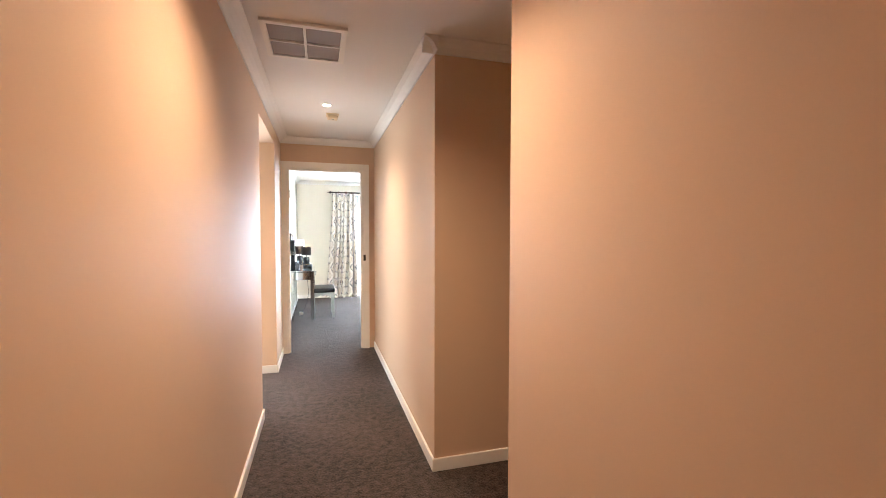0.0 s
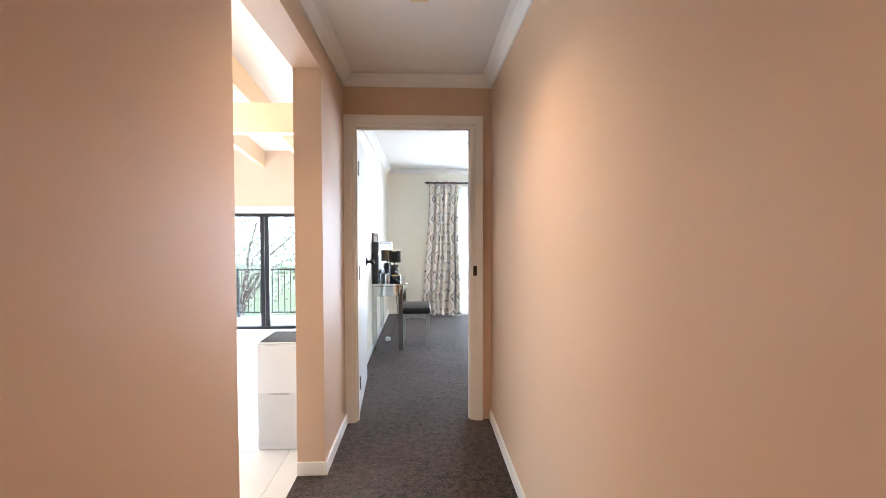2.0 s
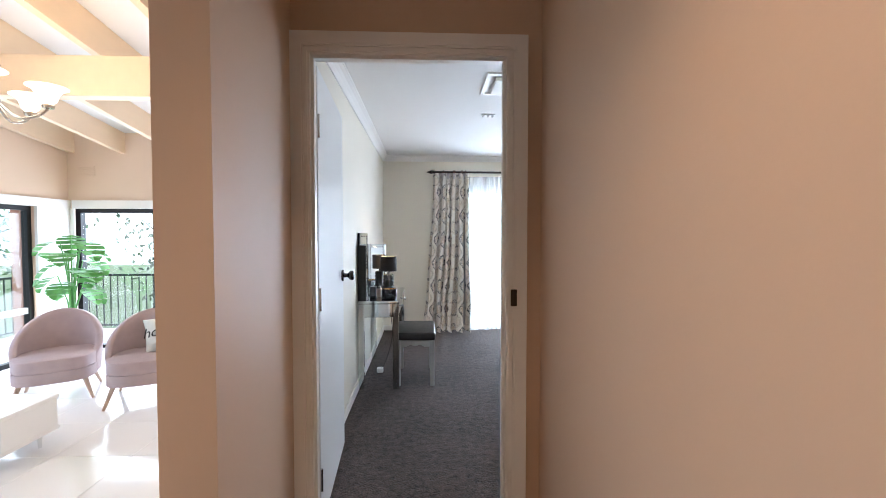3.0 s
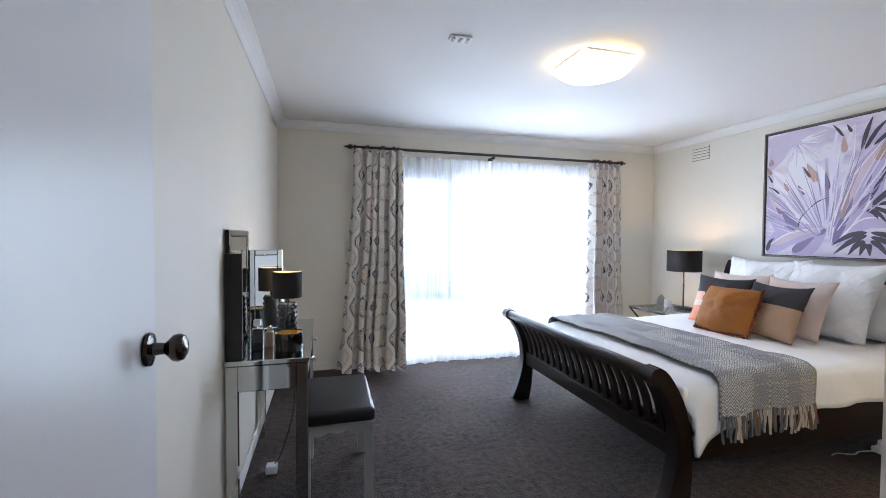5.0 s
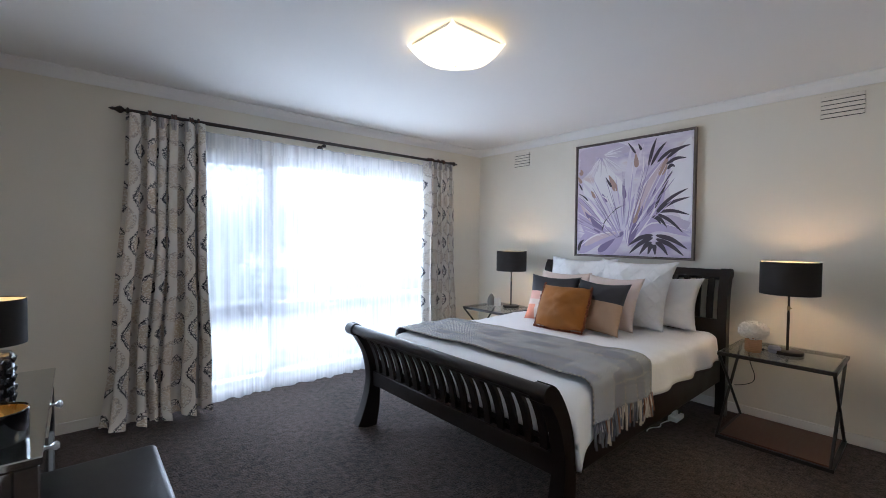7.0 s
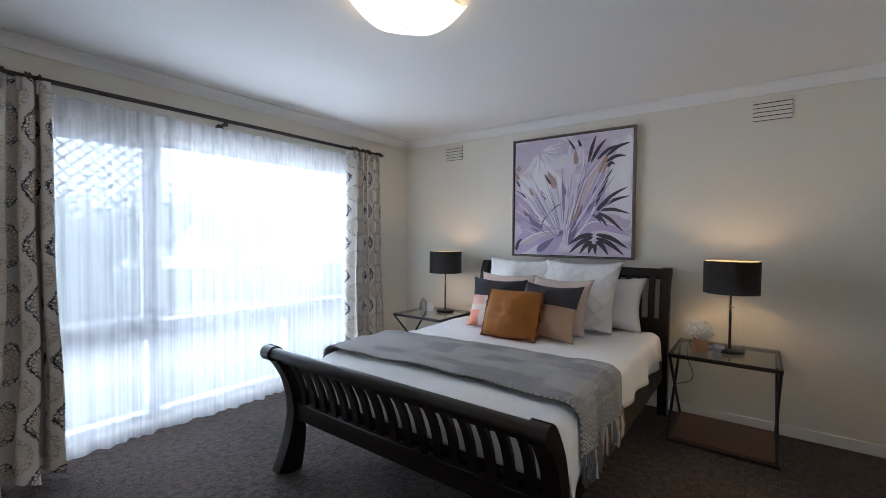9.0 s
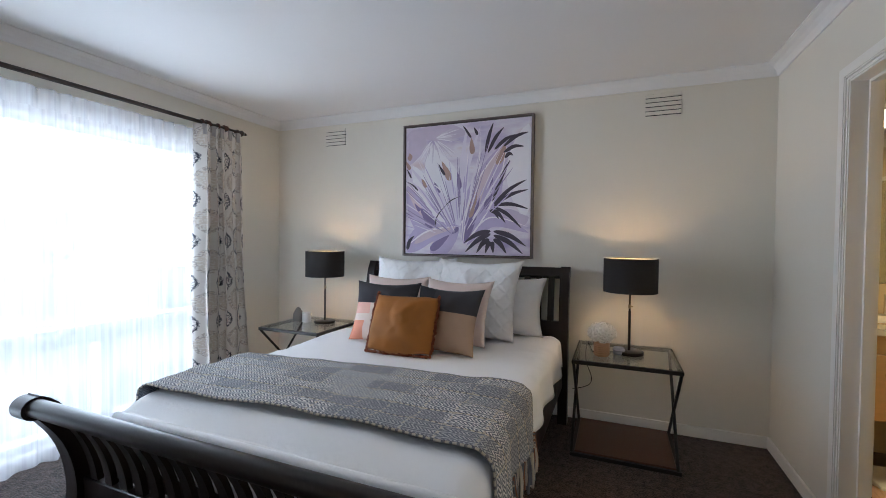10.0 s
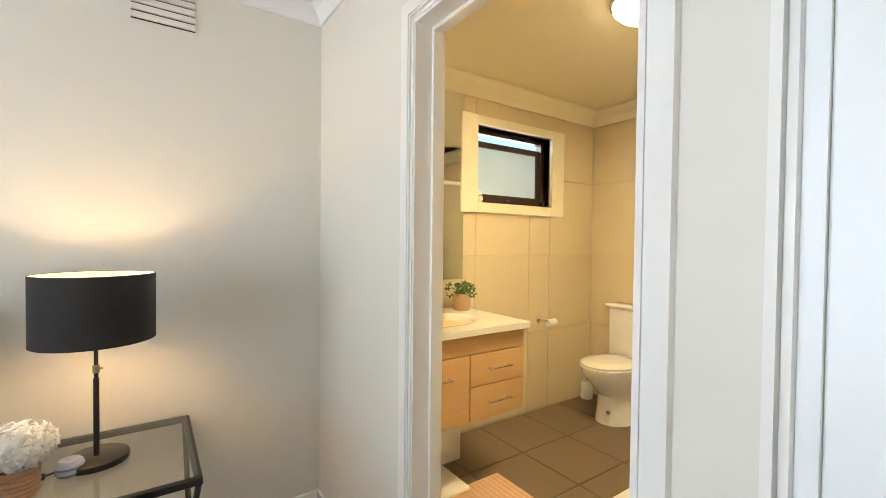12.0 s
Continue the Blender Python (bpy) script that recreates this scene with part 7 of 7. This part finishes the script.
for k in range(44):
    y = 6.1 + k * 0.13
    part("baluster", boxes((-6.487, y, -0.31, -6.473, y + 0.014, 0.58)), M_BLKFRAME, rail)
for x, y in ((-6.49, 11.85), (-3.4, 11.85), (-0.32, 11.85), (-6.48, 6.0)):
    part("post", boxes((x - 0.02, y - 0.02, -0.42, x + 0.02, y + 0.02, 0.60)), M_BLKFRAME, rail)
M_BRICK = plain("brown_brick", lin(134, 96, 78), 0.9, var=0.3, scale=25, bump=0.4)
setting("brick_pier", boxes((-5.02, 9.76, -2.5, -4.851, 10.40, 3.6)), M_BRICK, "brown brick pier outside the side window", "brick pier")
# pale overcast distance
setting("backdrop", boxes((-60, 59.9, -5, 60, 60, 40), (-60, -20, -5, -59.9, 59.9, 40), (59.9, -20, -5, 60, 59.9, 40)), glow("pale_sky_distance", (0.95, 0.97, 1.0), 0.85), "pale overcast sky and distance", "backdrop")
M_FOL = [plain("foliage_" + n, c, 0.7, var=0.4, scale=12) for n, c in (("mid", (0.12, 0.20, 0.08)), ("grey", (0.22, 0.25, 0.18)), ("deep", (0.07, 0.13, 0.05)))]
M_BARK = plain("bark", (0.12, 0.09, 0.07), 0.9, var=0.3, scale=20, bump=0.5)


def tree(name, x, y, base, height, spread, seed, fol, label, drooping=0.0, count=1500, leaf=0.09):
    rnd = random.Random(seed)
    ob = thing(name, (x, y, base), label, "tree" if "tree" in name else "shrub")
    bm = bmesh.new()
    trunk = height * 0.45
    tube(bm, (x, y, base), (x + 0.1, y, base + trunk), 0.035 * height, 0.022 * height, 10)
    tips = []
    for k in range(11):
        a = k * 2.4 + rnd.uniform(-0.3, 0.3)
        r, h = spread * rnd.uniform(0.45, 0.95), base + height * rnd.uniform(0.55, 0.98)
        p0 = Vector((x + 0.1, y, base + trunk * rnd.uniform(0.6, 1.0)))
        p2 = Vector((x + r * math.cos(a), y + r * math.sin(a), h))
        p1 = (p0 + p2) / 2 + Vector((0, 0, 0.1 * height))
        tube(bm, p0, p1, 0.014 * height, 0.009 * height, 7)
        tube(bm, p1, p2, 0.009 * height, 0.003 * height, 6)
        tips += [p1, p2, (p1 + p2) / 2]
    part("trunk", bm, M_BARK, ob)
    cr = bmesh.new()
    for k in range(count):
        t = rnd.choice(tips)
        o = Vector((rnd.gauss(0, 1), rnd.gauss(0, 1), rnd.gauss(0, 0.8))) * spread * 0.22
        o.z -= drooping * abs(rnd.gauss(0, 0.6))
        c = t + o
        d = Vector((rnd.uniform(-1, 1), rnd.uniform(-1, 1), rnd.uniform(-1, 0.5) - drooping)).normalized()
        s1 = d.orthogonal().normalized() * leaf * rnd.uniform(0.25, 0.5)
        cr.faces.new([cr.verts.new(p) for p in (c - d * leaf, c + s1, c + d * leaf, c - s1)])
    part("crown", cr, fol, ob)


tree("garden_tree", -5.6, 17.0, -2.5, 4.6, 2.6, 1, M_FOL[1], "grey-green weeping garden tree beyond the balcony", 0.5, 1500)
tree("garden_tree", -2.4, 19.0, -2.5, 4.4, 2.4, 2, M_FOL[0], "leafy garden tree beyond the balcony", 0.2, 1500)
tree("garden_tree", -11.0, 10.5, -2.5, 5.2, 3.0, 3, M_FOL[0], "broad green garden tree beside the house", 0.2, 2800, 0.12)
tree("garden_tree", -12.0, 14.0, -2.5, 5.4, 3.0, 4, M_FOL[2], "broad green garden tree beside the house", 0.1, 2600, 0.12)
tree("garden_shrub", 2.6, 15.0, -0.05, 1.9, 1.3, 5, M_FOL[0], "rounded green shrub on the terrace", 0.1, 2200, 0.07)
tree("garden_shrub", 5.0, 15.4, -0.05, 2.2, 1.3, 6, M_FOL[2], "dark green shrub on the terrace", 0.1, 2200, 0.07)

# ---- tiles, piece by piece ----
n = 0.42
for i in range(6):
    for j in range(6):
        x0, x1 = max(2.201, 4.06 - n * 5 + i * n + 0.003), min(4.499, 4.06 - n * 4 + i * n - 0.003)
        y0, y1 = max(3.271, 4.53 - n * 3 + j * n + 0.003), min(5.648, 4.53 - n * 2 + j * n - 0.003)
        if x1 - x0 > 0.02 and y1 - y0 > 0.02:
            tile("tile", bfloor, x0, y0, -0.0102, x1, y1, -0.001, M_FTILE, TILES)
for j in range(4):
    z0, z1 = (0.0, 0.612, 1.212, 1.812)[j] + 0.002, (0.612, 1.212, 1.812, 2.42)[j] - 0.002
    for y0, y1 in ((3.272, 4.041), (4.043, 4.701), (4.703, 5.634)):
        # leave the window opening free
        for a0, a1, b0, b1 in ((y0, min(y1, 3.813), z0, z1), (max(y0, 4.576), y1, z0, z1), (max(y0, 3.815), min(y1, 4.574), z0, min(z1, 1.585)), (max(y0, 3.815), min(y1, 4.574), max(z0, 2.129), z1)):
            if a1 - a0 > 0.01 and b1 - b0 > 0.01:
                tile("tile", bwe, 4.501, a0, b0, 4.5105, a1, b1, M_WTILE, TILES)
    for x0, x1 in ((2.202, 3.30), (3.304, 3.90), (3.904, 4.499)):
        tile("tile", bws, x0, 3.2595, z0, x1, 3.269, z1, M_WTILE, TILES)
for i in range(8):
    for j in range(17):
        x0, y0 = -4.70 + i * 0.60, 0.52 + j * 0.60
        x1, y1 = min(-0.17, x0 + 0.597), min(10.31, y0 + 0.597)
        if x1 - x0 > 0.02 and y1 - y0 > 0.02 and y0 > 2.8:
            tile("tile", lfl, x0, y0, LZ - 0.0082, x1, y1, LZ, M_LTILE, TILES)
setting("floor_living_south", boxes((-4.70, 0.52, LZ - 0.0078, -0.17, 2.9, LZ - 0.001)), M_LTILE, "polished white floor tiles", "tiled floor")
